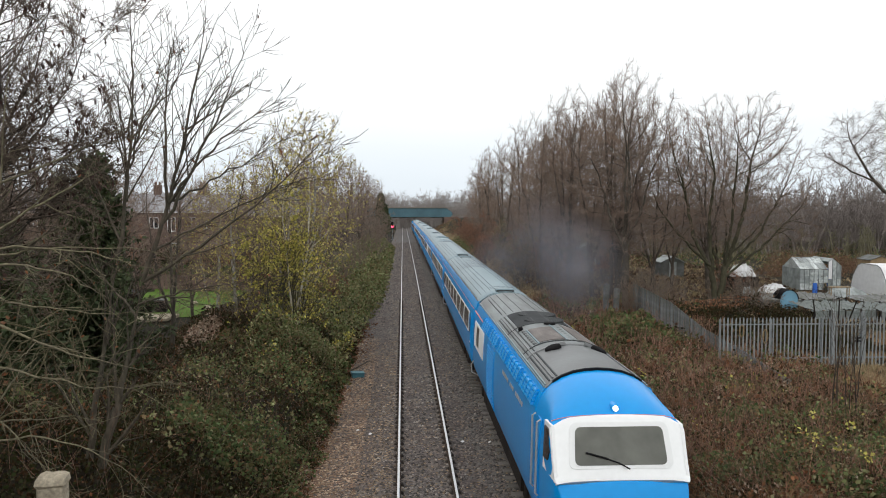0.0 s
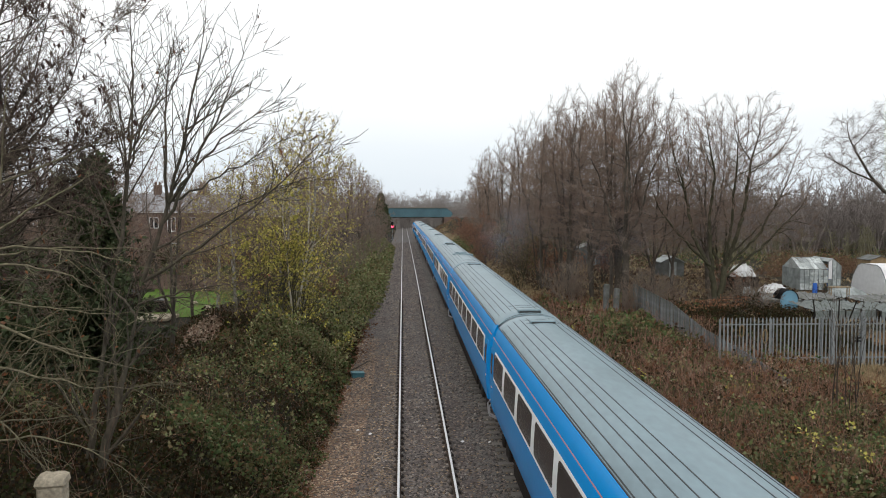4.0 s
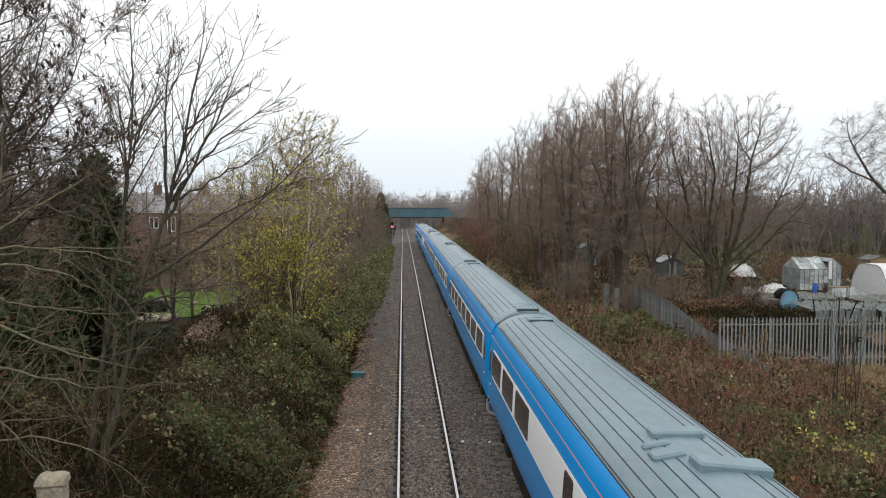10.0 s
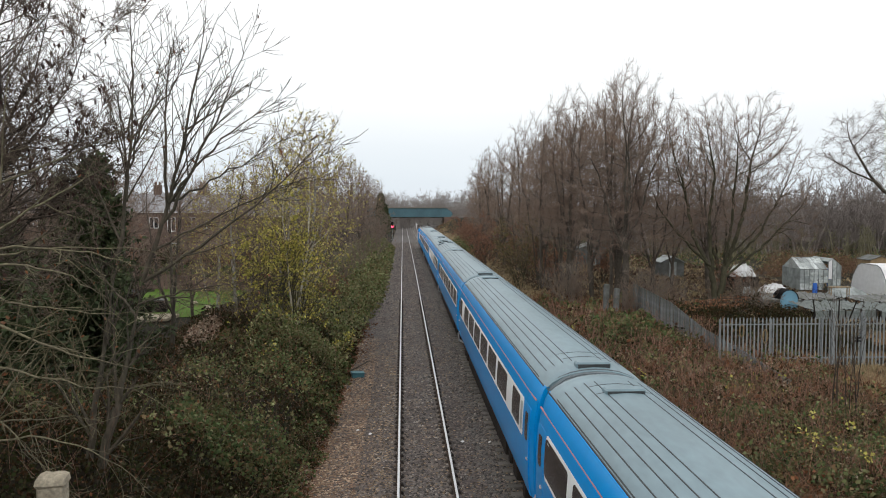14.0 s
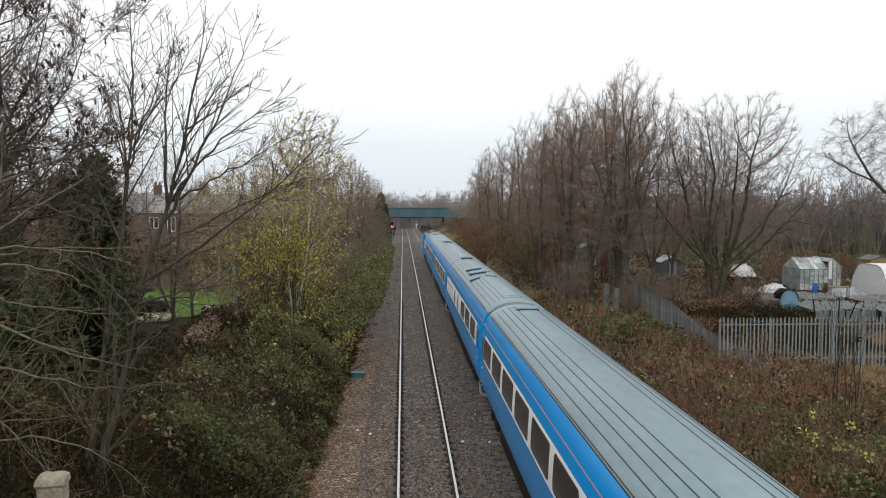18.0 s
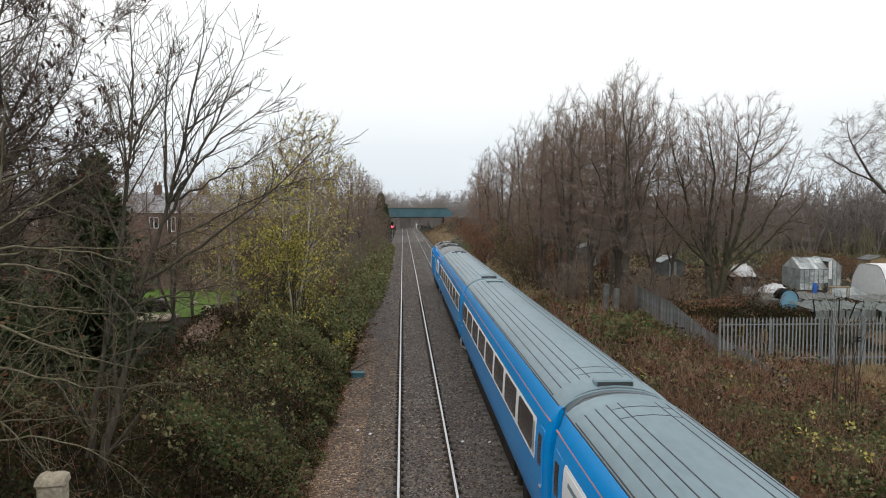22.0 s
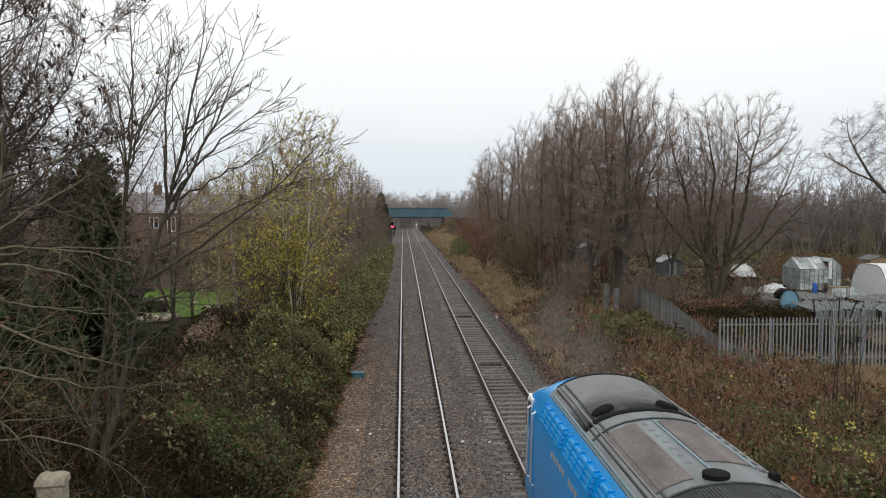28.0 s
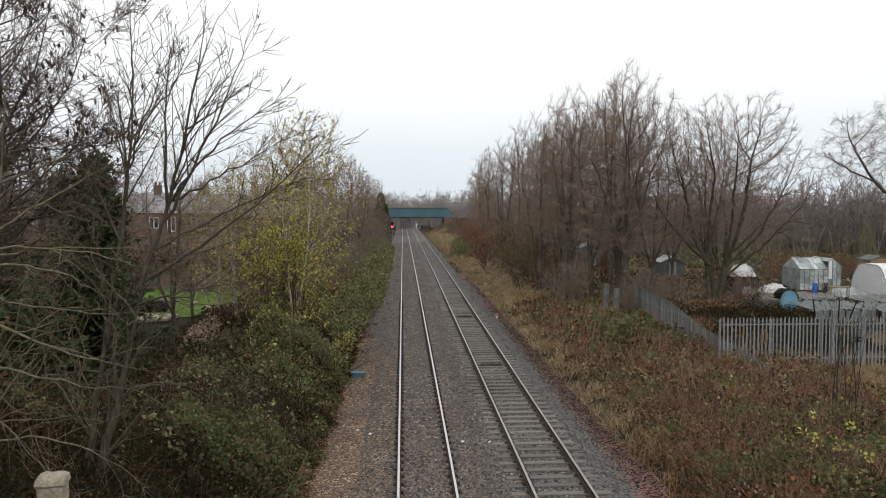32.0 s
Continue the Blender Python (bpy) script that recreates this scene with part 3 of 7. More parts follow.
def shell(parent, L, y0, rounded=0.35):
    """Two side walls and the roof of a coach from y0 to L, a little drawn in at the ends."""
    ys = [(y0, 0.93), (y0 + 0.12, 0.965), (y0 + rounded, 0.99), (y0 + 0.9, 1.0), (L - 0.9, 1.0), (L - rounded, 0.99), (L - 0.12, 0.965), (L, 0.93)]
    for sgn in (-1, 1):
        s = Shape()
        s.loft([[(sgn * a * (k if b < 3.2 else (k + 1) / 2), y, b) for a, b in SIDE] + [(sgn * (a - 0.07) * k, y, b) for a, b in reversed(SIDE)] for y, k in ys])
        part("side_wall", s, BLUE, parent, "glossy blue side wall", True)
    s = Shape()
    half = [(-a, b) for a, b in TOP] + [(a, b) for a, b in reversed(TOP[:-1])]
    rings = []
    for y, k in ys:
        dz = (1 - k) * 1.1
        rings.append([(a * (k + 1) / 2, y, b - dz * (b - 3.2) / 0.6 * 1.0) for a, b in half] + [(a * 0.93, y, b - 0.09) for a, b in reversed(half)])
    s.loft(rings)
    part("roof", s, ROOF, parent, "ribbed grey roof", True)


def roof_box(parent, x, y, w, l, h, lip=True):
    z = roof_z(x)
    a = math.degrees(math.atan2(roof_z(x + 0.1) - roof_z(x - 0.1), 0.2))
    s = Shape().box(-w / 2, w / 2, -l / 2, l / 2, -0.12, h, 0.03)
    ob = part("roof_vent", s, ROOF, parent, "low grey roof vent box")
    ob.matrix_basis = pose(x, y, z, 0, -a, 0)
    if lip:
        part("vent_grille", Shape().box(-w / 2 + 0.03, w / 2 - 0.03, -l / 2 - 0.02, -l / 2 + 0.01, -0.06, h - 0.035), ROOF_RIB, ob, "dark vent opening")


PANES8 = [1.58 + i * 2.46 for i in range(8)]


def coach(label, panes, extra=(), blank=None, vents=(0.34, 20.29)):
    """A trailer coach; y = 0 is its near end, L its far end."""
    L = 22.04
    c = thing("passenger_coach", label, "train coach", group="coaches of the train")
    shell(c, L, 0.0)
    half = [(-a, b) for a, b in TOP] + [(a, b) for a, b in reversed(TOP[:-1])]
    wall = [(a * 0.95, b) for a, b in SIDE[:-1]]
    for y, e in ((0.03, -0.05), (L - 0.08, 0.05)):
        s = Shape().slab([(-a, y, b) for a, b in wall] + [(a * 0.93, y, b - 0.26) for a, b in half[1:-1]] + [(a, y, b) for a, b in reversed(wall)], (0, 0.05, 0))
        part("end_wall", s, BLUE, c, "blue end wall")
        g = Shape()
        ya, yb = (y - 0.17, y + 0.02) if e < 0 else (y + 0.02, y + 0.24)
        arch = [(0.70, 0.95), (0.92, 2.7), (1.06, 3.12), (0.99, 3.40), (0.70, 3.61), (0.36, 3.70), (0, 3.73), (-0.36, 3.70), (-0.70, 3.61), (-0.99, 3.40), (-1.06, 3.12), (-0.92, 2.7), (-0.70, 0.95)]
        for k in range(3):
            yy = ya + (yb - ya) * k / 3
            g.loft([[(a * q, yy + d, b if b < 1 else b * (0.99 + 0.01 * q)) for a, b in arch] for d, q in ((0, 0.96), (0.03, 1.0), (0.06, 0.96))])
        part("gangway", g, BELLOWS, c, "dark grey rubber gangway bellows", True)
        # curved dark strip where the roof ends
        d = Shape()
        y2 = y + (0.02 if e < 0 else -0.04)
        d.loft([[(a * 0.985, yy, b - 0.03 + h) for a, b in half] + [(a * 0.93, yy, b - 0.12) for a, b in reversed(half)] for yy, h in ((y2, -0.015), (y2 + 0.07, -0.015))])
        part("roof_end_seal", d, BELLOWS, c, "grey rubber seal at the roof end")
        for sgn in (-1, 1):
            yy = y + e * 1.4
            h = Shape().tube([(sgn * 1.22, y, 1.12), (sgn * 1.36, yy - e, 0.92), (sgn * 1.34, yy, 0.62), (sgn * 1.1, yy + e * 1.2, 0.50), (sgn * 0.7, yy + e, 0.60)], 0.030, 6)
            part("jumper_cable", h, SILVER, c, "pale looped jumper cable", True)
    for sgn in (-1, 1):
        part("lining", skin(0.10, L - 0.10, 3.10, 3.120, 0.004, sgn, steps=1), PINK, c, "thin coral lining stripe")
        band = part("window_band", skin(1.22, L - 1.22, 2.02, 2.87, 0.004, sgn, 0.10), WHITE, c, "white band round the windows", True)
        for y in panes:
            part("window", skin(y, y + 2.02, 2.10, 2.80, 0.010, sgn, 0.09), GLASS, band, "", True)
        for y, w in extra:
            part("window", skin(y, y + w, 2.10, 2.80, 0.010, sgn, 0.07), GLASS, band, "", True)
        for y in (1.32, L - 1.32 - 0.26):
            part("small_window", skin(y, y + 0.24, 2.12, 2.76, 0.009, sgn, 0.05), material_frosted, band, "frosted lavatory window", True)
        for y in (0.33, L - 0.33 - 0.72):
            dr = part("door", skin(y, y + 0.72, 0.95, 2.86, 0.006, sgn, 0.05), BLUE, c, "blue passenger door", True)
            part("door_window", skin(y + 0.2, y + 0.52, 2.1, 2.7, 0.012, sgn, 0.05), GLASS, dr, "", True)
            part("door_handle", skin(y + 0.08, y + 0.2, 1.72, 1.76, 0.03, sgn, steps=1), SILVER, dr, "bright door handle")
        sk = Shape().box(sgn * 1.22 - 0.04, sgn * 1.22 + 0.04, 4.9, L - 4.9, 0.42, 0.84)
        part("skirt", sk, UNDER, c, "dark equipment skirt")
        part("gutter", Shape().box(sgn * 1.088 - 0.010, sgn * 1.088 + 0.010, 0.15, L - 0.15, 3.40, 3.422), ROOF_RIB, c, "dark roof gutter")
    # lengthwise ribs and the seams across
    for x in (-1.06, -0.90, -0.72, -0.53, -0.33, 0.33, 0.53, 0.72, 0.90, 1.06):
        s = Shape()
        z = roof_z(x)
        sl = (roof_z(x + 0.012) - roof_z(x - 0.012)) / 0.024
        s.loft([[(x - 0.007, y, z - 0.03), (x - 0.007, y, z + 0.008 - sl * 0.007), (x + 0.007, y, z + 0.008 + sl * 0.007), (x + 0.007, y, z - 0.03)] for y in (0.85, L - 0.85)])
        part("roof_rib", s, ROOF_RIB, c)
    for y in (1.18, 1.75, L - 1.75, L - 1.18):
        s = Shape()
        hs = [(a * 0.97, b) for a, b in half[1:-1]]
        s.loft([[(a, yy, b + 0.006) for a, b in hs] + [(a, yy, b - 0.05) for a, b in reversed(hs)] for yy in (y, y + 0.022)])
        part("roof_seam", s, ROOF_RIB, c)
    for y in vents:
        roof_box(c, 0.0, y, 0.74, 0.30, 0.06)
    part("floor_pan", Shape().box(-1.2, 1.2, 0.2, L - 0.2, 0.8, 0.9).box(-1.0, 1.0, 6, 16, 0.35, 0.8), UNDER, c, "dark underframe")
    bogie(c, 3.4)
    bogie(c, L - 3.4)
    if blank:
        for sgn in (-1, 1):
            y0, y1 = blank
            part("blank_panel", skin(y0, y1, 2.08, 2.81, 0.012, sgn, 0.06), WHITE, c, "white panel with no window", True)
            part("panel_grille", skin(y0 + 0.2, y1 - 0.3, 2.60, 2.68, 0.016, sgn, steps=1), ROOF, c, "grey slot grille")
    return c


BELLOWS = material("bellows_rubber", (0.13, 0.158, 0.172), 0.7, vary=0.2, scale=2, bump=0.1)
material_frosted = material("frosted_pane", (0.34, 0.36, 0.36), 0.3, vary=0.15, bump=0)


def screen_slab(w0, w1, z0, z1, radius, proud):
    """A panel with rounded corners that lies on the raked cab front."""
    pts = []
    for cx, cz, a0 in ((1, 1, 0), (-1, 1, 90), (-1, -1, 180), (1, -1, 270)):
        for k in range(5):
            a = radians(a0 + 22.5 * k)
            z = (z1 - radius if cz > 0 else z0 + radius) + radius * math.sin(a)
            w = w0 + (w1 - w0) * (z - z0) / (z1 - z0)
            pts.append((cx * (w - radius) + radius * math.cos(a), 0.451 + (z - 2.375) / 2.4 + proud, z))
    return Shape().slab(pts, (0, 0.10, -0.05))


def sooty_roof(name):
    """Grey roof paint that blackens towards the exhausts, which stand at y = 5."""
    m = material(name, (0.165, 0.172, 0.174), 0.45, vary=0.12, scale=0.9, fine=9, bump=0.03, second=(0.120, 0.124, 0.125))
    n, l = m.node_tree.nodes, m.node_tree.links
    b = n["Principled BSDF"]
    paint = b.inputs["Base Color"].links[0].from_socket
    co, sep, nz = n.new("ShaderNodeTexCoord"), n.new("ShaderNodeSeparateXYZ"), n.new("ShaderNodeTexNoise")
    l.new(co.outputs["Object"], sep.inputs[0])
    l.new(co.outputs["Object"], nz.inputs[0])
    nz.inputs["Scale"].default_value = 2.0
    add, mr, mix = n.new("ShaderNodeMath"), n.new("ShaderNodeMapRange"), n.new("ShaderNodeMixRGB")
    add.operation, add.inputs[1].default_value = "MULTIPLY_ADD", 1.1
    l.new(nz.outputs[0], add.inputs[0])
    l.new(sep.outputs[1], add.inputs[2])
    mr.inputs[1].default_value, mr.inputs[2].default_value = 4.3, 5.75
    l.new(add.outputs[0], mr.inputs[0])
    l.new(mr.outputs[0], mix.inputs[0])
    l.new(paint, mix.inputs[1])
    mix.inputs[2].default_value = (0.018, 0.018, 0.019, 1)
    for slot, lo, hi in (("Roughness", 0.45, 0.95), ("Specular IOR Level", 0.5, 0.04)):
        gloss = n.new("ShaderNodeMapRange")
        gloss.inputs[3].default_value, gloss.inputs[4].default_value = lo, hi
        l.new(mr.outputs[0], gloss.inputs[0])
        l.new(gloss.outputs[0], b.inputs[slot])
    l.new(mix.outputs[0], b.inputs["Base Color"])
    return m


def power_car(sooty):
    """Driving power car; y = 0 is its nose. A sooty one is black round its exhausts."""
    L = 16.9
    c = thing("power_car", "streamlined blue and white diesel power car of a train", "locomotive", group="power cars of the train")
    # lofted body: station y, top height, half width, squareness of the roof corner
    st = [(0.0, 1.50, 1.02, 0.0), (0.05, 1.80, 1.12, 0.0), (0.20, 2.06, 1.20, 0.05), (0.38, 2.24, 1.26, 0.1), (0.45, 2.32, 1.28, 0.12), (0.80, 3.16, 1.31, 0.1), (0.88, 3.24, 1.32, 0.15), (1.15, 3.42, 1.335, 0.4), (1.5, 3.57, 1.35, 0.7), (2.0, 3.72, 1.37, 0.92), (2.4, 3.775, 1.37, 1.0)]
    prof = SIDE[:-1] + TOP

    def section(zt, w, q):
        pts = []
        for a, b in prof:
            k = (b - 0.8) / (3.81 - 0.8)
            z = 0.8 + (zt - 0.8) * k
            sq = 1.37 * (1 - max(0.0, (k - 0.62) / 0.38) ** 14)
            xx = (a * q + sq * (1 - q)) * w / 1.37
            if q < 1 and a < 0.9 and zt < 3.7:
                flat = zt - 0.02 - 0.10 * (a / 1.37) ** 2
                z = z * q + flat * (1 - q)
                xx = a * w / 1.37
            pts.append((xx, z))
        return [(-x, z) for x, z in pts] + [(x, z) for x, z in reversed(pts[:-1])]

    rings = [[(x, y, z) for x, z in section(zt, w, q)] for y, zt, w, q in st]
    s = Shape()
    n = len(rings[0])
    s.loft(rings, False, False)
    s.add(rings[0], [tuple(range(n))])
    s.add([(x, 0.02, z) for x, z in ((-1.0, 0.45), (1.0, 0.45), (1.02, 0.82), (-1.02, 0.82))], [(0, 1, 2, 3)])
    cab = new("cab", s.mesh("cab", BLUE, True))
    cab.parent = c
    tagged(cab, "blue moulded cab with white window surround")
    xs = [-1.285, -1.26, -1.22, -1.16, -1.05, -0.9, -0.6, -0.3, 0, 0.3, 0.6, 0.9, 1.05, 1.16, 1.22, 1.26, 1.285]
    mask = []
    for y, z, k, q in ((0.335, 2.15, 0.965, 0.25), (0.38, 2.245, 0.98, 0.35), (0.45, 2.325, 0.99, 0.6), (0.80, 3.165, 1.0, 1.0), (0.872, 3.235, 0.995, 1.0)):
        drop = [q * (0.10 * (x / 1.37) ** 2 + (0.55 * (abs(x) - 0.95) ** 1.2 if abs(x) > 0.95 else 0)) for x in xs]
        mask.append([(x * k, y - 0.02, z + 0.015 - d) for x, d in zip(xs, drop)] + [(x * k, y + 0.07, z - 0.05 - d) for x, d in reversed(list(zip(xs, drop)))])
    part("front_mask", Shape().loft(mask), WHITE, cab, "white moulding round the windscreen", True)
    part("windscreen_frame", screen_slab(0.99, 0.93, 2.345, 3.135, 0.13, -0.012), WHITE, cab, "white windscreen surround", True)
    ws = part("windscreen", screen_slab(0.87, 0.83, 2.405, 3.055, 0.10, -0.020), SCREEN, cab, "large grey-tinted windscreen", True)
    part("wiper", Shape().tube([(-0.45, 0.485, 2.58), (-0.05, 0.43, 2.45), (0.14, 0.39, 2.35)], 0.013, 5).tube([(-0.66, 0.50, 2.63), (-0.25, 0.455, 2.52)], 0.019, 4), BLACK, ws, "black windscreen wiper")
    lamp = part("headlamp", Shape().tube([(0.0, 0.90, 3.34), (0.0, 0.98, 3.345), (0.0, 1.2, 3.35)], [0.05, 0.06, 0.06], 14), WHITE_LIGHT, cab, "round white marker lamp", True)
    part("lamp_bezel", Shape().tube([(0.0, 0.95, 3.34), (0.0, 1.2, 3.35)], 0.08, 14), BLUE, lamp, "", True)
    part("lining", Shape().tube([(x, 0.865 + 0.20 * abs(x / 1.3) ** 4, 3.245 - 0.03 * abs(x / 1.3) ** 2 - 0.17 * abs(x / 1.3) ** 5) for x in (-1.22, -1.1, -0.9, -0.45, 0, 0.45, 0.9, 1.1, 1.22)], 0.008, 5), PINK, cab, "thin coral lining stripe")
    for sgn in (-1, 1):
        sw = Shape().slab([(sgn * 1.21, 0.36, 2.12), (sgn * 1.20, 0.80, 3.06), (sgn * 1.225, 1.36, 3.04), (sgn * 1.285, 1.22, 2.16)], (sgn * 0.060, 0, 0))
        part("window_surround", sw, WHITE, cab, "white side window surround")
        sw = Shape().slab([(sgn * 1.23, 0.96, 2.96), (sgn * 1.25, 0.74, 2.58), (sgn * 1.27, 0.82, 2.40), (sgn * 1.28, 1.20, 2.36), (sgn * 1.24, 1.26, 2.96)], (sgn * 0.066, 0, 0))
        part("side_window", sw, GLASS, cab, "dark cab side window")
        for y in (1.56, 2.10):
            part("handrail", Shape().tube([(sgn * 1.33, y, 2.98), (sgn * 1.40, y, 2.93), (sgn * 1.43, y, 1.5), (sgn * 1.38, y, 1.45)], 0.022, 6), SILVER, c, "bright vertical handrail")
        part("cab_door", skin(1.62, 2.04, 1.0, 2.95, 0.008, sgn, 0.05), BLUE, c, "blue cab door", True)
        # long side wall behind the cab
        ys = [2.4, L - 0.35, L - 0.12, L]
        ks = [1.0, 0.99, 0.965, 0.93]
        w = Shape().loft([[(sgn * a * k, y, b) for a, b in SIDE] + [(sgn * (a - 0.07) * k, y, b) for a, b in reversed(SIDE)] for y, k in zip(ys, ks)])
        part("side_wall", w, BLUE, c, "glossy blue side wall", True)
        # ribbed cantrail grilles
        for y0, y1 in ((2.6, 4.7), (4.8, 6.9), (7.0, 9.1), (9.2, 11.3), (11.4, 13.5)):
            g = part("cantrail_grille", skin(y0, y1, 2.98, 3.30, 0.012, sgn, steps=3), BLUE, c, "blue louvred cantrail grille")
            for z in (3.02, 3.10, 3.18, 3.26):
                # lighter blue paints the sky's highlight onto the louvres
                part("louvre", skin(y0 + 0.05, y1 - 0.05, z - 0.020, z + 0.020, 0.060, sgn, steps=1), LATTICE, g)
            for k in range(5):
                part("grille_rib", skin(y0 + 0.08 + k * 0.46, y0 + 0.13 + k * 0.46, 2.99, 3.32, 0.072, sgn, steps=2), BLUE, g)
        gr = part("side_grille", skin(9.6, 11.4, 1.05, 2.85, 0.008, sgn), BLUE, c, "blue lattice side grille")
        for i in range(17):
            part("louvre", skin(9.65, 11.35, 1.12 + i * 0.1, 1.155 + i * 0.1, 0.025, sgn, steps=1), LATTICE, gr)
        wp = part("white_panel", skin(12.7, 15.9, 1.95, 2.87, 0.006, sgn, 0.06), WHITE, c, "white panel with narrow windows", True)
        for y in (14.2,):
            part("window", skin(y, y + 0.78, 2.10, 2.78, 0.012, sgn, 0.05), GLASS, wp, "", True)
        part("lining", skin(13.6, L - 0.1, 3.10, 3.126, 0.016, sgn, steps=1), PINK, c, "thin coral lining stripe")
        for i in range(15):
            if i not in (5, 9):
                part("letter_bar", skin(3.9 + i * 0.25, 4.06 + i * 0.25, 2.63, 2.735, 0.006, sgn, steps=1), material_frosted, c)
        part("skirt", Shape().box(sgn * 1.22 - 0.04, sgn * 1.22 + 0.04, 4.6, L - 4.4, 0.42, 0.84), UNDER, c, "dark equipment skirt")
    # roof in lengths: smooth crown, hatches, fan deck, ribbed guard's end
    half = [(-a, b) for a, b in TOP] + [(a, b) for a, b in reversed(TOP[:-1])]
    for y0, y1, mat, up, lab in ((2.4, 5.2, sooty_roof("sooted_grey_roof") if sooty else ROOF_POWER, 0.0, "smooth grey roof over the engine"), (5.2, 8.8, ROOF_STREAK, 0.006, "grey roof round the hatches"), (8.8, 11.3, ROOF_STREAK, 0.0, "grey roof round the radiator fans"), (11.3, L, ROOF_STREAK, 0.006, "grey roof over the guard's end")):
        e = 1.0 if y1 < L else 0.955
        part("roof", Shape().loft([[(a * k, y, b + up - (1 - k) * 1.0) for a, b in half] + [(a * 0.93 * k, y, b - 0.09) for a, b in reversed(half)] for y, k in ((y0, 1), (y1 - 0.3, 1), (y1 - 0.004, e))]), mat, c, lab, True)
    hs = [(a, b) for a, b in half[1:-1]]
    crown = [(a, b) for a, b in half if abs(a) < 1.0]
    part("roof_band", Shape().loft([[(a, yy, b + 0.012) for a, b in crown] + [(a * 0.97, yy, b - 0.05) for a, b in reversed(crown)] for yy in (2.38, 2.45)]), BLACK, c, "black joint behind the cab")
    part("roof_lip", Shape().loft([[(a, yy, b + hh) for a, b in hs] + [(a * 0.97, yy, b - 0.05) for a, b in reversed(hs)] for yy, hh in ((5.16, 0.010), (5.19, 0.030), (5.30, 0.030), (5.34, 0.010))]), BLACK if sooty else ROOF_POWER, c, "raised lip behind the exhausts")
    for y in (5.78, 8.76):
        part("roof_joint", Shape().loft([[(a, yy, b + 0.028) for a, b in hs] + [(a * 0.97, yy, b - 0.05) for a, b in reversed(hs)] for yy in (y, y + 0.05)]), ROOF_RIB, c)
    part("fan_deck", skin_roof(0.12, 8.85, 11.26, 1.72), FAN_DECK, c, "dark deck round the radiator fans", True)
    part("hatch_panel", skin_roof(-0.27, 5.98, 7.95, 0.64), ROOF_RUST, c, "rust-stained hatch panel", True)
    part("hatch_panel", skin_roof(0.66, 5.98, 8.5, 0.52), ROOF_RUST, c, "rust-stained hatch panel", True)
    for x in (-0.46, 0.66):
        z, tilt = roof_z(x), math.degrees(math.atan(0.5 if x > 0 else -0.36))
        p = part("exhaust_port", Shape().loft([[(0.20 * q * math.cos(a), 0.14 * q * math.sin(a), h) for a in [2 * math.pi * i / 16 for i in range(16)]] for q, h in ((1.05, -0.04), (1.0, 0.02), (0.85, 0.045), (0.5, 0.055))]), BLACK, c, "black sooty exhaust port", True)
        p.matrix_basis = pose(x, 4.92, z + 0.025, -4 if sooty else 12, tilt, 0)
        if sooty:
            continue
        q = part("exhaust_cowl", Shape().loft([[(0.36 * math.cos(a) * k, 0.10 + 0.16 * math.sin(a) * k + g, h) for a in [math.pi * i / 12 for i in range(13)]] for k, h, g in ((1.0, -0.03, 0.0), (0.96, 0.035, 0.02), (0.7, 0.045, 0.02))]), ROOF_POWER, c, "low cowl over the exhaust", True)
        q.matrix_basis = pose(x, 5.0, z, 0, tilt, 0)
    for y in (9.42, 10.66):
        f = part("radiator_fan", Shape().tube([(0.12, y, 3.6), (0.12, y, 3.815)], 0.58, 24), FAN_DECK, c, "round radiator fan with fine grille", True)
        for i in range(22):
            x = 0.12 - 0.54 + i * 0.0514
            h = math.sqrt(max(0.01, 0.56 ** 2 - (x - 0.12) ** 2))
            part("fan_bar", Shape().box(x - 0.010, x + 0.010, y - h, y + h, 3.81, 3.826), ROOF_RIB, f)
    for i in range(7):
        part("hatch_clamp", Shape().box(-0.76, -0.66, 6.0 + i * 0.31, 6.16 + i * 0.31, 3.60, 3.735, 0.02), ROOF_POWER, c, "")
        part("hatch_clamp", Shape().box(0.20, 0.30, 6.0 + i * 0.31, 6.12 + i * 0.31, 3.74, 3.825, 0.02), ROOF_STREAK, c, "")
    part("hatch_frame", Shape().box(-0.64, -0.60, 5.9, 8.0, 3.66, 3.75).box(0.07, 0.11, 5.9, 8.6, 3.75, 3.835), ROOF, c, "grey hatch rails")
    part("roof_vent", Shape().tube([(0.12, 8.52, 3.74), (0.12, 8.52, 3.87)], 0.17, 14), BLACK, c, "round dark roof vent", True)
    part("roof_fitting", Shape().box(-0.80, -0.68, 8.22, 8.36, 3.58, 3.78, 0.02), BLACK, c, "small black roof fitting")
    for x in (-0.72, -0.5, -0.22, 0.22, 0.5, 0.72):
        z = roof_z(x)
        part("roof_rib", Shape().box(x - 0.010, x + 0.010, 11.6, L - 0.4, z - 0.03, z + 0.014), ROOF_RIB, c)
    part("roof_panel_edge", Shape().box(-0.84, -0.82, 11.9, 15.9, roof_z(0.83) - 0.03, roof_z(0.83) + 0.03), ROOF_RIB, c)
    for sgn in (-1, 1):
        part("gutter", Shape().box(sgn * 1.088 - 0.02, sgn * 1.088 + 0.02, 2.5, L - 0.1, 3.39, 3.428), ROOF, c, "grey roof gutter")
        for x, mat in ((0.82, ROOF_RIB), (0.90, ROOF_POWER), (0.97, ROOF_RIB), (1.06, ROOF)):
            z = roof_z(x)
            part("roof_strip", Shape().box(sgn * x - 0.018, sgn * x + 0.018, 2.55, 11.3, z - 0.05, z + (0.028 if mat is not ROOF_RIB else 0.016)), mat, c)
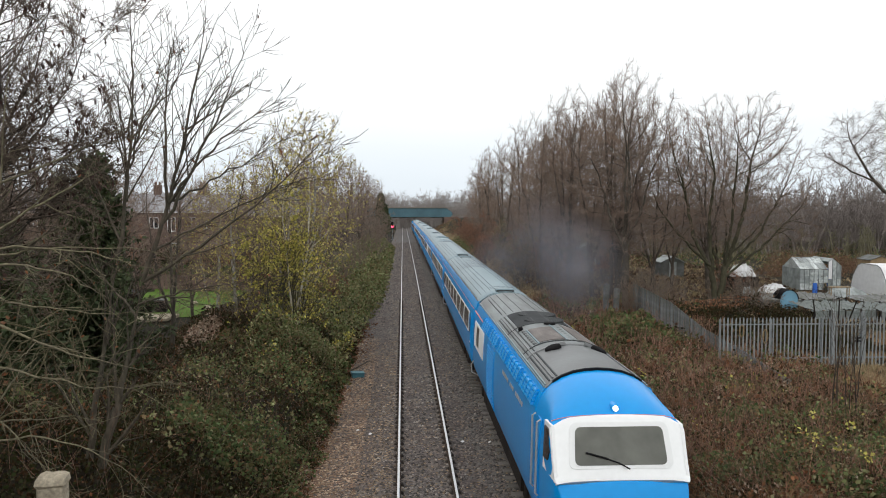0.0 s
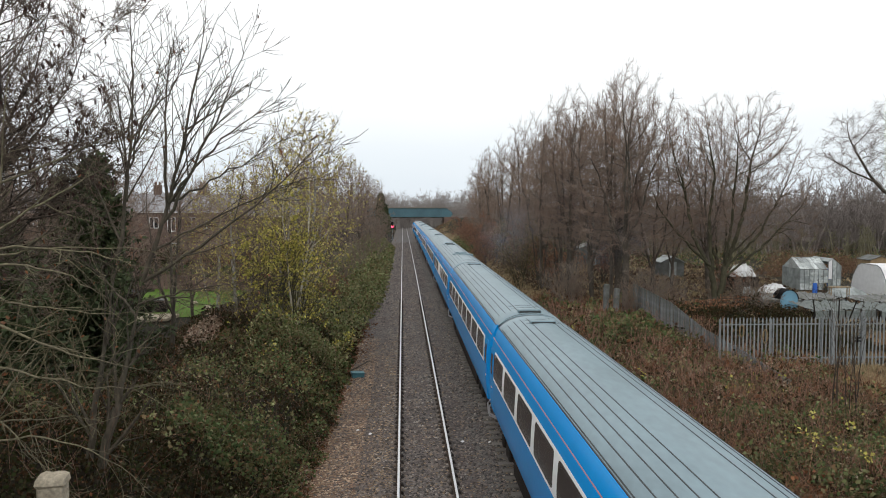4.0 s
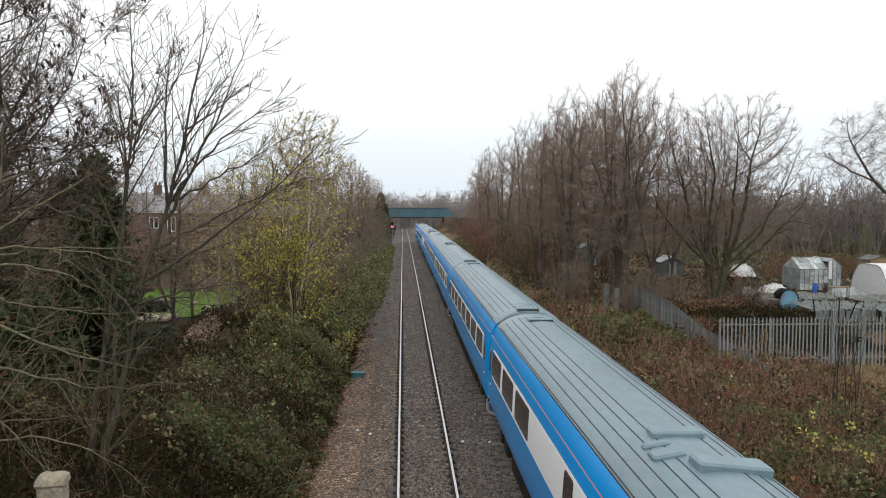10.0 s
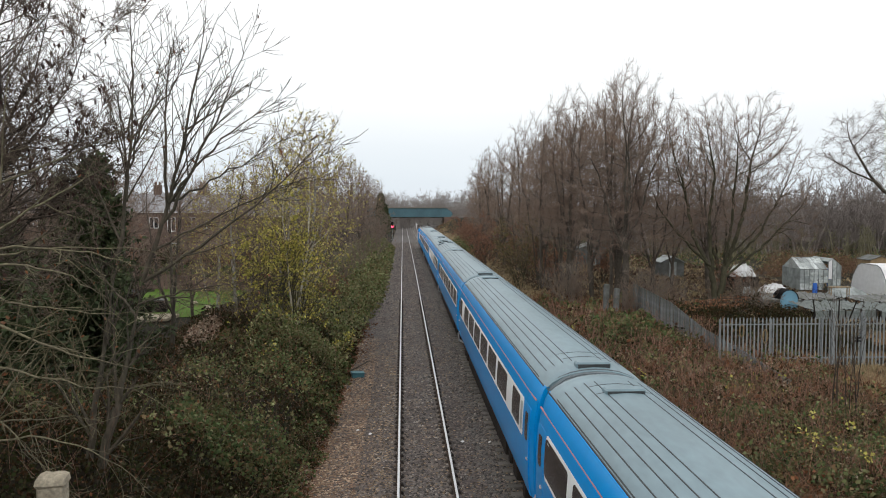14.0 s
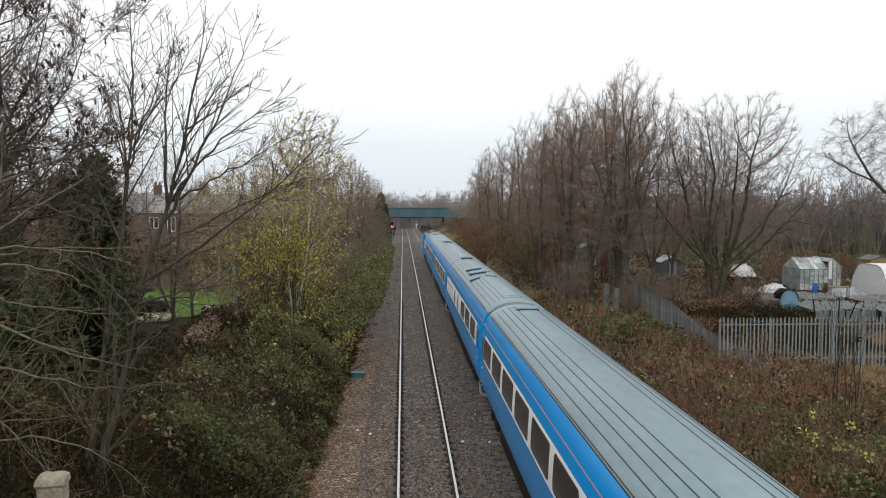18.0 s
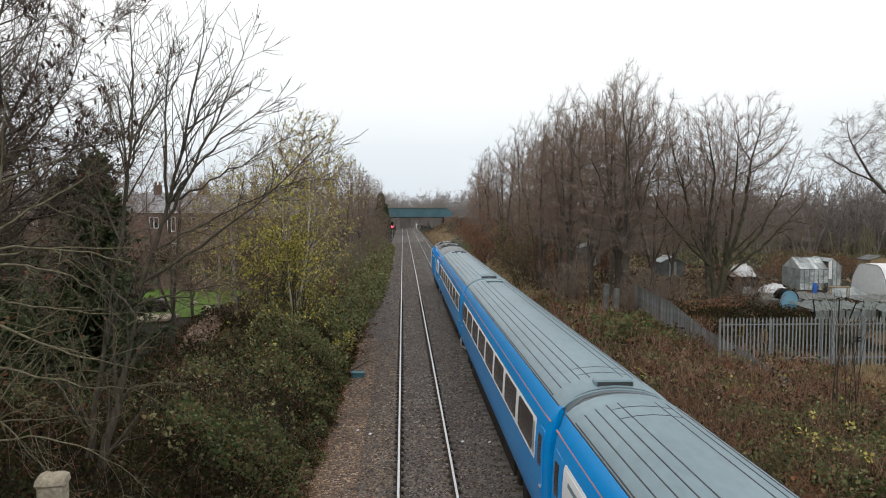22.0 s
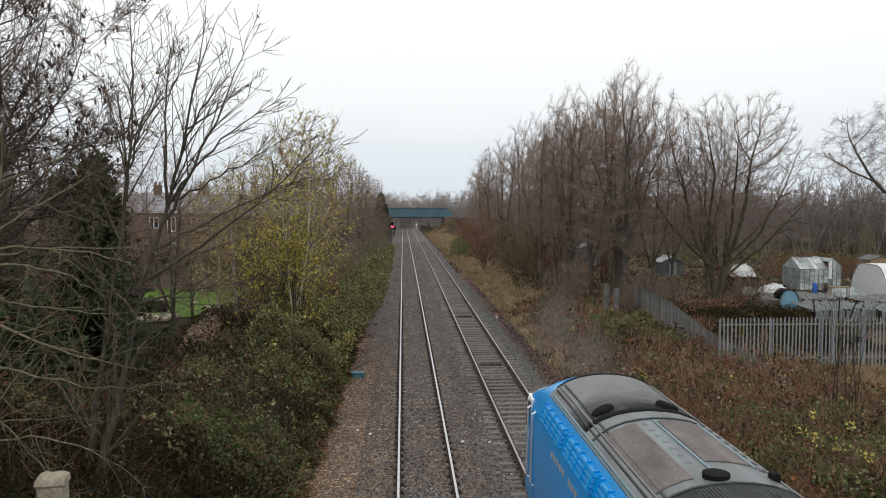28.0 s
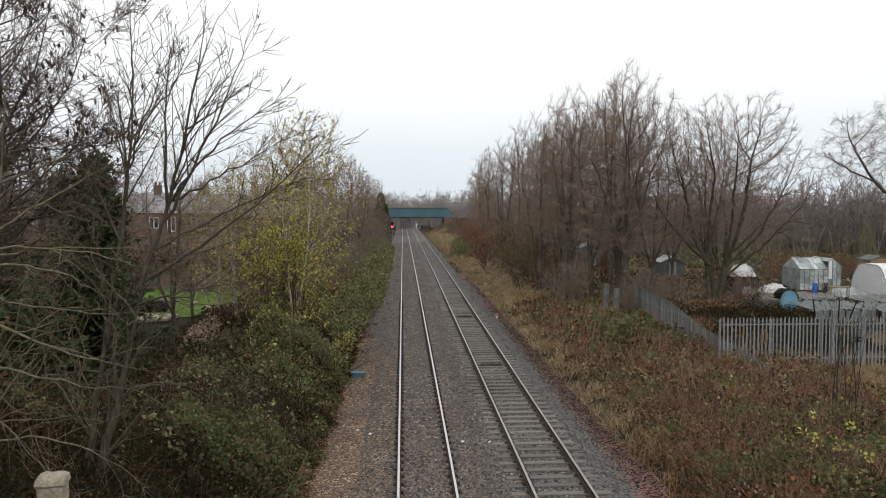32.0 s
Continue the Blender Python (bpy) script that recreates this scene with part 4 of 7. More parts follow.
    wall = [(a * 0.95, b) for a, b in SIDE[:-1]]
    part("end_wall", Shape().slab([(-a, L - 0.07, b) for a, b in wall] + [(a * 0.93, L - 0.07, b - 0.26) for a, b in half[1:-1]] + [(a, L - 0.07, b) for a, b in reversed(wall)], (0, 0.05, 0)), BLUE, c, "blue end wall")
    part("gangway", Shape().box(-0.6, 0.6, L, L + 0.18, 0.95, 3.3, 0.05), BLACK, c, "black rubber gangway bellows")
    part("floor_pan", Shape().box(-1.2, 1.2, 0.3, L - 0.2, 0.8, 0.9).box(-1.05, 1.05, 6, 11.5, 0.3, 0.8).box(-1.05, 1.05, 0.1, 1.4, 0.35, 0.82), UNDER, c, "dark underframe")
    bogie(c, 3.3)
    bogie(c, 13.4)
    return c


# body blue made lighter, with the highlight on louvres put into the colour
LATTICE = material("brightened_blue_lattice", (0.02, 0.33, 0.74), 0.45, vary=0.1, bump=0)


def skin_roof(x, y0, y1, w):
    pts = [x - w / 2 + w * i / 14 for i in range(15)]
    return Shape().loft([[(a, y, roof_z(a) + 0.022) for a in pts] + [(a, y, roof_z(a) - 0.03) for a in reversed(pts)] for y in (y0, y1)])


def build_train():
    seats = "blue and white passenger coach with dark windows and ribbed grey roof"
    full = coach(seats, PANES8)
    first = coach("blue and white coach with large dark windows and grey roof", [1.58 + i * 2.46 for i in (1, 2, 3, 4, 5, 6)], [(1.75, 1.2), (19.7, 1.2)])
    buffet = coach("blue and white buffet coach with raised boxes on its grey roof", [1.58 + i * 2.46 for i in (0, 1, 2, 5, 6, 7)], [(9.4, 0.7)], vents=(20.29,))
    for x, y, w, l, h in ((0.02, 8.6, 0.78, 0.36, 0.07), (0.24, 7.1, 0.98, 0.46, 0.08), (-0.40, 7.72, 0.46, 0.34, 0.055), (-0.42, 8.15, 0.40, 0.16, 0.05)):
        roof_box(buffet, x, y, w, l, h, False)
    kitchen = coach("blue and white kitchen coach with blank white panels and roof vents", [1.9, 4.5, 7.05], [(10.95, 0.5), (13.3, 0.45)], blank=(14.6, 20.7), vents=())
    for x, y, w, l, h in ((-0.32, 14.0, 0.80, 0.62, 0.095), (-0.33, 11.8, 0.84, 0.70, 0.10), (-0.66, 9.6, 0.50, 0.66, 0.09), (0.14, 12.75, 0.5, 0.28, 0.05), (0.14, 10.05, 0.55, 0.34, 0.06), (-0.02, 13.3, 0.16, 0.7, 0.04)):
        roof_box(kitchen, x, y, w, l, h)
    order = [full, None, buffet, None, None, None, kitchen, None, None]
    cars = []
    for i, o in enumerate(order):
        cars.append(o if o else (first if i == 4 else copy_thing(full, Matrix())))
    for x, y in ((-0.46, 19.7), (-0.28, 18.9), (-0.06, 20.0), (0.10, 18.7), (0.34, 19.5)):
        part("roof_stud", Shape().tube([(x, y, roof_z(x) - 0.05), (x, y, roof_z(x) + 0.03), (x, y, roof_z(x) + 0.06)], [0.085, 0.085, 0.05], 10), ROOF_RIB, cars[8], "small dark domed roof fitting", True)
    return power_car(False), power_car(True), cars


PITCH = 22.41
# place of the first coupling along the line, second by second
COUPLING = [31.09, 24.02, 16.88, 9.7, 2.47, -4.79, -12.1, -19.47, -26.89, -34.39, -41.97, -49.64, -57.43, -65.33, -73.34, -81.49, -89.76, -98.17, -106.72, -115.4, -124.22, -133.17, -142.26, -151.48, -160.85, -170.36, -180.18, -190.24, -200.55, -210.9, -221.18, -231.46, -241.74]


def rail_pose(y0, a, b, turned, length):
    """Pose of a car whose near end is at y0 and whose bogies stand a and b metres from it."""
    za, zb = float(fall(y0 + a)) + RIGHT_Z, float(fall(y0 + b)) + RIGHT_Z
    slope = math.degrees(math.atan2(zb - za, b - a))
    z = za - (zb - za) * a / (b - a)
    if turned:
        return pose(RIGHT_X, y0 + length, z + math.tan(radians(slope)) * length, -slope, 0, 180)
    return pose(RIGHT_X, y0, z, slope, 0, 0)


front, rear, cars = build_train()
tagged(front, "streamlined blue and white diesel power car at the train's front")
tagged(rear, "streamlined blue and white diesel power car, trailing at the train's rear")


SMOKE = smoke_material("diesel_smoke", (0.20, 0.204, 0.235), 0.72)
HAZE = smoke_material("thin_exhaust_haze", (0.27, 0.265, 0.285), 0.26)


def puff(mat, label, size):
    rings = [[(q * math.cos(a), q * math.sin(a), 0.25 * (1 - q * q)) for a in [2 * math.pi * i / 20 for i in range(20)]] for q in (0.02, 0.35, 0.7, 1.0)]
    ob = solid("smoke_puff", Shape().loft(rings, True, False), mat, label, "smoke", group="exhaust smoke", smooth=True)
    ob.scale = (size, size, size)
    return ob


sr = random.Random(17)
cloud = [(puff(SMOKE, "soft grey-blue puff of diesel smoke", sr.uniform(2.2, 3.4)), sr.gauss(0, 1.5), sr.gauss(0, 1.4), sr.gauss(0, 0.8)) for _ in range(7)]
wisps = [(puff(HAZE, "thin pale wisp of exhaust haze", sr.uniform(0.9, 1.7)), sr.gauss(0.9, 0.5), sr.uniform(9.0, 21.0), sr.uniform(-2.6, -0.8)) for _ in range(8)]


def motions():
    # the cloud drifts away between the trees and thins out behind them
    for ob, a, b, c in cloud:
        walk(ob, [(t, pose(7.6 + a * (1 + 0.22 * t) + dx, 44 + b * (1 + 0.12 * t) + dy, 4.2 + c * (1 + 0.1 * t) + dz, 90, 0, 8 * a)) for t, dx, dy, dz in ((0, 0, 0, 0), (1, 0.9, 1.5, 0.9), (2, 2.0, 4.5, 1.5), (3, 3.4, 10, 1.7), (4, 5.5, 19, 1.5), (5, 8.5, 32, 1.0), (6, 12.5, 50, 0.5), (8, 24, 95, -0.5), (11, 45, 160, -1), (16, 60, 230, -2), (32, 60, 231, -2))])
    for ob, a, b, c in wisps:
        rows = []
        for t in range(33):
            nose = COUPLING[t] + 9 * PITCH + 17.1
            rows.append((t, pose(RIGHT_X + a + 0.06 * b, nose - 5.0 + b, float(fall(nose)) + 4.1 + c, 90, 0, 20 * a)))
        walk(ob, rows)
    last = len(COUPLING) - 1
    walk(front, [(t, rail_pose(COUPLING[t] - 17.1, 3.3, 13.4, False, 16.9)) for t in range(last + 1)])
    for i, c in enumerate(cars):
        walk(c, [(t, rail_pose(COUPLING[t] + i * PITCH + 0.19, 3.4, 18.64, False, 22.04)) for t in range(last + 1)])
    # the wheels roll as far as the train travels
    times = [i * 0.064 for i in range(501)]
    turned = [math.degrees((COUPLING[0] - float(np.interp(t, range(last + 1), COUPLING))) / 0.457) for t in times]
    for car, way in [(front, 1), (rear, -1)] + [(c, 1) for c in cars]:
        for bo in [o for o in car.children if o.name.startswith("bogie")]:
            for axle in [o for o in bo.children if o.name.startswith("wheelset")]:
                y = axle.matrix_basis.translation.y
                walk(axle, [(t, pose(0, y, 0.457, way * a, 0, 0)) for t, a in zip(times, turned)])
    walk(rear, [(t, rail_pose(COUPLING[t] + 9 * PITCH + 0.2, 3.5, 13.6, True, 16.9)) for t in range(last + 1)])
# ---- trees and shrubs ----
def tubes(pts, rad, sides):
    """Vertices and quads of many bars at once: pts (b, n, 3), rad (b, n)."""
    b, n, _ = pts.shape
    t = np.gradient(pts, axis=1)
    t /= np.linalg.norm(t, axis=2, keepdims=True) + 1e-9
    ref = np.array([0.35, 0.21, 0.91])
    u = np.cross(t, ref)
    u /= np.linalg.norm(u, axis=2, keepdims=True) + 1e-9
    w = np.cross(t, u)
    a = np.arange(sides) * 2 * np.pi / sides
    v = pts[:, :, None, :] + rad[:, :, None, None] * (u[:, :, None, :] * np.cos(a)[None, None, :, None] + w[:, :, None, :] * np.sin(a)[None, None, :, None])
    i = np.arange(b)[:, None, None] * n * sides + np.arange(n - 1)[None, :, None] * sides
    k, k2 = np.arange(sides)[None, None, :], (np.arange(sides)[None, None, :] + 1) % sides
    f = np.stack([i + k, i + k2, i + sides + k2, i + sides + k], -1).reshape(-1, 4)
    return v.reshape(-1, 3), f


def join(pieces):
    vs, fs, o = [], [], 0
    for v, f in pieces:
        vs.append(v)
        fs.append(f + o)
        o += len(v)
    return np.concatenate(vs), np.concatenate(fs)


def norm(v):
    return v / (np.linalg.norm(v, axis=-1, keepdims=True) + 1e-9)


def limbs(r, start, way, length, radius, n, wander, up, taper=0.35):
    """Many wandering branches at once; up bends them skywards."""
    b = len(start)
    pts, d = [start], norm(way)
    stepl = (length / (n - 1))[:, None]
    for i in range(n - 1):
        d = norm(d + r.normal(0, wander, (b, 3)) + np.array([0, 0, up]))
        pts.append(pts[-1] + d * stepl)
    return np.stack(pts, 1), radius[:, None] * np.linspace(1, taper, n)[None, :]


def kids(r, pts, rad, count, lo, hi, angle, ratio, length):
    """Starts, ways, lengths and radii of side branches on given branches."""
    b, n, _ = pts.shape
    par = np.repeat(np.arange(b), count)
    t = lo + (hi - lo) * r.random(len(par))
    x = t * (n - 1)
    i = np.minimum(x.astype(int), n - 2)
    fr = (x - i)[:, None]
    start = pts[par, i] * (1 - fr) + pts[par, i + 1] * fr
    d = norm(pts[par, i + 1] - pts[par, i])
    side = norm(np.cross(d, r.normal(0, 1, d.shape)))
    a = np.radians(angle[0] + (angle[1] - angle[0]) * r.random(len(par)))[:, None]
    way = d * np.cos(a) + side * np.sin(a)
    ln = length[par] * ratio * (0.6 + 0.8 * r.random(len(par))) * (1.15 - 0.6 * t)
    rd = (rad[par, i] * (1 - fr[:, 0]) + rad[par, i + 1] * fr[:, 0]) * (0.45 + 0.2 * r.random(len(par)))
    return start, way, ln, rd


def leaves(r, at, size, droop=0.0, long=1.5):
    """Small folded leaves (two triangles each) at the given points."""
    c = len(at)
    a = norm(r.normal(0, 1, (c, 3)) + np.array([0, 0, -droop]))
    b = norm(np.cross(a, r.normal(0, 1, (c, 3))))
    s = (size * (0.6 + 0.8 * r.random(c)))[:, None]
    nrm = np.cross(a, b)
    v = np.stack([at, at + a * s * long * 0.5 + b * s * 0.5 + nrm * s * 0.15, at + a * s * long, at + a * s * long * 0.5 - b * s * 0.5 + nrm * s * 0.15], 1)
    f = np.arange(c)[:, None] * 4 + np.arange(4)[None, :]
    return v.reshape(-1, 3), f


def make_tree(name, label, category, seed, height, trunk_r, stems=1, lean=0.1, spec=(), twig=0.006, bark=None, twig_mat=None, leaf=None, leaf_n=0, leaf_size=0.05, droop=0.0, clear=0.25, wander=0.06, group="", curl=1.0):
    """A tree in parts. spec: for each further order of branches (count per parent, angle low, angle high, length ratio, up, points)."""
    r = np.random.default_rng(seed)
    base = np.zeros((stems, 3))
    base[:, :2] = r.normal(0, 0.22 if stems > 1 else 0.0, (stems, 2))
    way = np.concatenate([r.normal(0, lean, (stems, 2)), np.ones((stems, 1))], 1)
    ln = height * (0.75 + 0.25 * r.random(stems))
    ln[0] = height
    pts, rad = limbs(r, base, way, ln, trunk_r * (0.7 + 0.3 * r.random(stems)), 9, wander, 0.03, 0.12)
    rad[:, 0] *= 1.35
    thick, thin, lo = [tubes(pts, rad, 7)], [], clear
    cur_p, cur_r, cur_l = pts, rad, ln
    ends = pts
    for k, (cnt, a0, a1, ratio, up, n) in enumerate(spec):
        s, w, l, q = kids(r, cur_p, cur_r, cnt, lo, 0.98, (a0, a1), ratio, cur_l)
        q = np.maximum(q, twig)
        cur_p, cur_r = limbs(r, s, w, l, q, n, (0.075 + 0.025 * k) * curl, up, 0.4 if k < 2 else 0.6)
        cur_r = np.maximum(cur_r, twig * 0.75)
        cur_l = l
        (thick if k < 2 else thin).append(tubes(cur_p, cur_r, 5 if k == 0 else 3))
        ends, lo = cur_p, 0.2
    t = thing(name, label, category, group=group)
    v, f = join(thick)
    part("trunk", mesh_np("trunk", v, f, bark or BARK, True), None, t, "trunk and main limbs")
    if thin:
        v, f = join(thin)
        part("twig_crown", mesh_np("twig_crown", v, f, twig_mat or TWIG, True), None, t, "fine bare twigs")
    if leaf_n:
        flat = ends.reshape(-1, 3)
        at = flat[r.integers(0, len(flat), leaf_n)] + r.normal(0, 0.03, (leaf_n, 3))
        v, f = leaves(r, at, leaf_size, droop)
        part("leaf_crown", mesh_np("leaf_crown", v, f, leaf), None, t, "scattered leaves")
    return t


def grow(r, lobes, lines, points, step_len, kill, up, inertia):
    """Branch nodes that grow from given limb lines into the space of a crown; lobes: (x, y, z, rx, ry, rz)."""
    lob = np.array(lobes, dtype=float)
    vol = lob[:, 3] * lob[:, 4] * lob[:, 5]
    pick = r.choice(len(lob), points, p=vol / vol.sum())
    at = lob[pick, :3] + norm(r.normal(0, 1, (points, 3))) * (r.random(points) ** 0.30)[:, None] * lob[pick, 3:]
    pos, par, way = [], [], []
    for line in lines:
        a = np.array(line, dtype=float)
        d = np.concatenate([[0], np.cumsum(np.linalg.norm(np.diff(a, axis=0), axis=1))])
        u = np.linspace(0, d[-1], max(2, int(d[-1] / step_len)))
        p = np.stack([np.interp(u, d, a[:, k]) for k in range(3)], 1)
        p[1:-1] = p[1:-1] * 0.4 + (p[:-2] + p[2:]) * 0.3
        p[1:] += r.normal(0, 0.035, p[1:].shape)
        last = -1 if not pos else int(np.argmin(np.linalg.norm(np.array(pos) - p[0], axis=1)))
        for k in range(0 if last < 0 else 1, len(p)):
            pos.append(p[k])
            par.append(last)
            way.append(norm(p[k] - p[k - 1]) if k else np.array([0.0, 0.0, 1.0]))
            last = len(pos) - 1
    pos, par, way = np.array(pos), np.array(par), np.array(way)
    kidn = np.zeros(len(pos), int)
    gap = np.linalg.norm(at[:, None] - pos[None], axis=2)
    near, far = gap.argmin(1), gap.min(1)
    for _ in range(130):
        if not len(at):
            break
        n = len(pos)
        pull = np.zeros((n, 3))
        np.add.at(pull, near, norm(at - pos[near]))
        act = np.where((np.abs(pull).sum(1) > 0) & (kidn < 3))[0]
        if not len(act):
            break
        w = norm(norm(pull[act]) + inertia * way[act] + np.array([0, 0, up]) + r.normal(0, 0.06, (len(act), 3)))
        fresh = pos[act] + w * step_len
        kidn[act] += 1
        pos, par, way = np.concatenate([pos, fresh]), np.concatenate([par, act]), np.concatenate([way, w])
        kidn = np.concatenate([kidn, np.zeros(len(act), int)])
        gap = np.linalg.norm(at[:, None] - fresh[None], axis=2)
        i, g = gap.argmin(1), gap.min(1)
        better = g < far
        near, far = np.where(better, n + i, near), np.where(better, g, far)
        left = far > kill
        at, near, far = at[left], near[left], far[left]
    return pos, par, way


def crown_tree(name, label, seed, lobes, lines, trunk_r, points=700, step_len=0.36, kill=0.62, up=0.22, inertia=0.7, side=2, twig_len=0.75, twig=0.008, bark=None, twig_mat=None, leaf=None, leaf_n=0, leaf_size=0.08, droop=0.0, group="", rise=0.10, fork=(22, 50)):
    """A tree whose limbs fill a crown of lobes, thinning as they fork, with fine twigs on the outer shoots."""
    r = np.random.default_rng(seed)
    pos, par, way = grow(r, lobes, lines, points, step_len, kill, up, inertia)
    n = len(pos)
    tip = np.ones(n)
    tip[par[par >= 0]] = 0
    load = tip.copy()
    for i in range(n - 1, -1, -1):
        if par[i] >= 0:
            load[par[i]] += load[i]
    power = math.log(max(load[0], 2.0)) / math.log(trunk_r / twig)
    rad = twig * np.maximum(load, 1.0) ** (1 / power)
    seg = np.where(par >= 0)[0]
    a, b, ra, rb = pos[par[seg]], pos[seg], np.minimum(rad[par[seg]], rad[seg] * 1.35), rad[seg]
    a = a - way[seg] * (0.4 * ra)[:, None]
    ra = np.where(par[par[seg]] < 0, ra * 1.3, ra)
    pts, rr = np.stack([a, b], 1), np.stack([ra, rb], 1)
    big, mid = rb > 0.05, (rb > twig * 2.2) & (rb <= 0.05)
    thick = [tubes(pts[m], rr[m], k) for m, k in ((big, 8), (mid, 5)) if m.any()]
    small = ~big & ~mid
    thin = [tubes(pts[small], rr[small], 3)]
    host = np.repeat(seg[rb < twig * 3.2], side)
    m = len(host)
    d = way[host]
    sd = norm(np.cross(d, r.normal(0, 1, d.shape)))
    ang = np.radians(fork[0] + (fork[1] - fork[0]) * r.random(m))[:, None]
    st = pos[host] - d * (step_len * r.random(m))[:, None]
    tp, tr = limbs(r, st, d * np.cos(ang) + sd * np.sin(ang), twig_len * (0.45 + 0.8 * r.random(m)), np.full(m, twig * 0.85), 3, 0.10, rise, 0.55)
    thin.append(tubes(tp, tr, 3))
    t = thing(name, label, "tree", group=group)
    v, f = join(thick)
    part("trunk", mesh_np("trunk", v, f, bark or BARK, True), None, t, "trunk and main limbs")
    v, f = join(thin)
    part("twig_crown", mesh_np("twig_crown", v, f, twig_mat or TWIG, True), None, t, "fine bare twigs")
    if leaf_n:
        flat = tp.reshape(-1, 3)
        at = flat[r.integers(0, len(flat), leaf_n)] + r.normal(0, 0.05, (leaf_n, 3))
        part("leaf_crown", mesh_np("leaf_crown", *leaves(r, at, leaf_size, droop), leaf), None, t, "scattered leaves")
    return t


def stand(ob, x, y, turn=0.0, size=1.0, sink=0.1, tall=None):
    """Puts a tree on the ground."""
    ob.matrix_basis = Matrix.Translation((x, y, float(land(x, y)) - sink)) @ Euler((0, 0, radians(turn))).to_matrix().to_4x4() @ Matrix.Diagonal((size, size, tall or size, 1))
    return ob


def copy_tree(ob, x, y, turn, size, tall=None):
    m = Matrix.Translation((x, y, float(land(x, y)) - 0.1)) @ Euler((0, 0, radians(turn))).to_matrix().to_4x4()
    c = copy_thing(ob, m)
    c.scale = (size, size, tall or size)
    return c


def limb_tree(name, label, lines, radius, seed, spec, twig, bark, twig_mat, clear=0.15, leaf=None, leaf_n=0, leaf_size=0.05, droop=0.0, bend=0.085, longest=9.0):
    """A tree whose main limbs follow given lines, with grown side branches."""
    r = np.random.default_rng(seed)
    n = 14
    pts, rad, ln = [], [], []
    for line, q in zip(lines, radius):
        a = np.array(line, dtype=float)
        d = np.concatenate([[0], np.cumsum(np.linalg.norm(np.diff(a, axis=0), axis=1))])
        u = np.linspace(0, d[-1], n)
        p = np.stack([np.interp(u, d, a[:, k]) for k in range(3)], 1)
        p[1:-1] = p[1:-1] * 0.5 + (p[:-2] + p[2:]) * 0.25
        pts.append(p + np.concatenate([np.zeros((1, 3)), r.normal(0, 0.018, (n - 1, 3))]))
        rad.append(q * np.linspace(1, 0.06, n))
        ln.append(d[-1])
    pts, rad, ln = np.array(pts), np.array(rad), np.array(ln)
    thick, thin = [tubes(pts, rad, 8)], []
    cur_p, cur_r, cur_l, lo, ends = pts, rad, ln, clear, pts
    for k, (cnt, a0, a1, ratio, up, m) in enumerate(spec):
        s, w, l, q = kids(r, cur_p, cur_r, cnt, lo, 0.98, (a0, a1), ratio, cur_l)
        l, q = np.minimum(l, longest), np.maximum(q, twig)
        cur_p, cur_r = limbs(r, s, w, l, q, m, bend + 0.025 * k, up, 0.3 if k < 1 else 0.6)
        cur_r, cur_l, lo, ends = np.maximum(cur_r, twig * 0.75), l, 0.2, cur_p
        (thick if k < 1 else thin).append(tubes(cur_p, cur_r, 5 if k == 0 else 3))
    base = Vector(lines[0][0])
    t = thing(name, label, "tree", Matrix.Translation(base))
    for nm, pcs, mt, lb in (("trunk", thick, bark, "trunk and main limbs"), ("twig_crown", thin, twig_mat, "fine bare twigs")):
        v, f = join(pcs)
        part(nm, mesh_np(nm, v - np.array(base), f, mt, True), None, t, lb)
    if leaf_n:
        flat = ends.reshape(-1, 3)
        at = flat[r.integers(0, len(flat), leaf_n)]
        v, f = leaves(r, at, leaf_size, droop, 2.2)
        part("leaf_crown", mesh_np("leaf_crown", v - np.array(base), f, leaf), None, t, "hanging dead leaves and seeds")
    return t


def sweep(x, y, z, lean, lean_end, length, drift):
    """A limb that leaves a fork at one lean from upright and bows to another."""
    out = [(x, y, z)]
    for k in range(8):
        a = radians(lean + (lean_end - lean) * (k + 0.5) / 8)
        x, y, z = x + length / 8 * math.sin(a), y + drift / 8, z + length / 8 * math.cos(a)
        out.append((x, y, z))
    return out


# ---- trees on the allotment side ----
GRP = "bare trees beside the line"
tall_a = stand(crown_tree("bare_tree", "tall bare winter tree with upswept grey-brown limbs", 11, [(0, 0, 10.2, 3.3, 3.0, 5.2), (0.5, 0, 13.2, 2.3, 2.2, 3.5), (-2.0, 0, 9.3, 2.2, 2.4, 4.0), (2.5, 0, 10.6, 2.0, 2.2, 4.0), (0, 0, 5.6, 3.6, 3.0, 2.2)],
    [[(0, 0, 0), (0.05, 0, 3.0), (-0.1, 0, 5.4)], [(-0.1, 0, 5.2), (0.3, 0.2, 7.6), (0.2, 0.3, 10.5)], [(-0.1, 0, 4.6), (0.9, -0.3, 6.6), (1.6, -0.4, 9.6)], [(0, 0, 4.0), (-0.9, 0.3, 6.2), (-1.7, 0.5, 9.0)], [(0, 0, 5.2), (-0.3, -0.9, 7.5), (-0.4, -1.4, 10.5)], [(0, 0, 3.0), (0.6, 1.2, 5.2), (0.9, 1.7, 8.0)]],
    0.21, 1900, 0.34, 0.52, 0.26, 0.7, 4, 0.62, 0.0088, group=GRP, rise=0.16, fork=(18, 45)), 14.6, 52, 0)
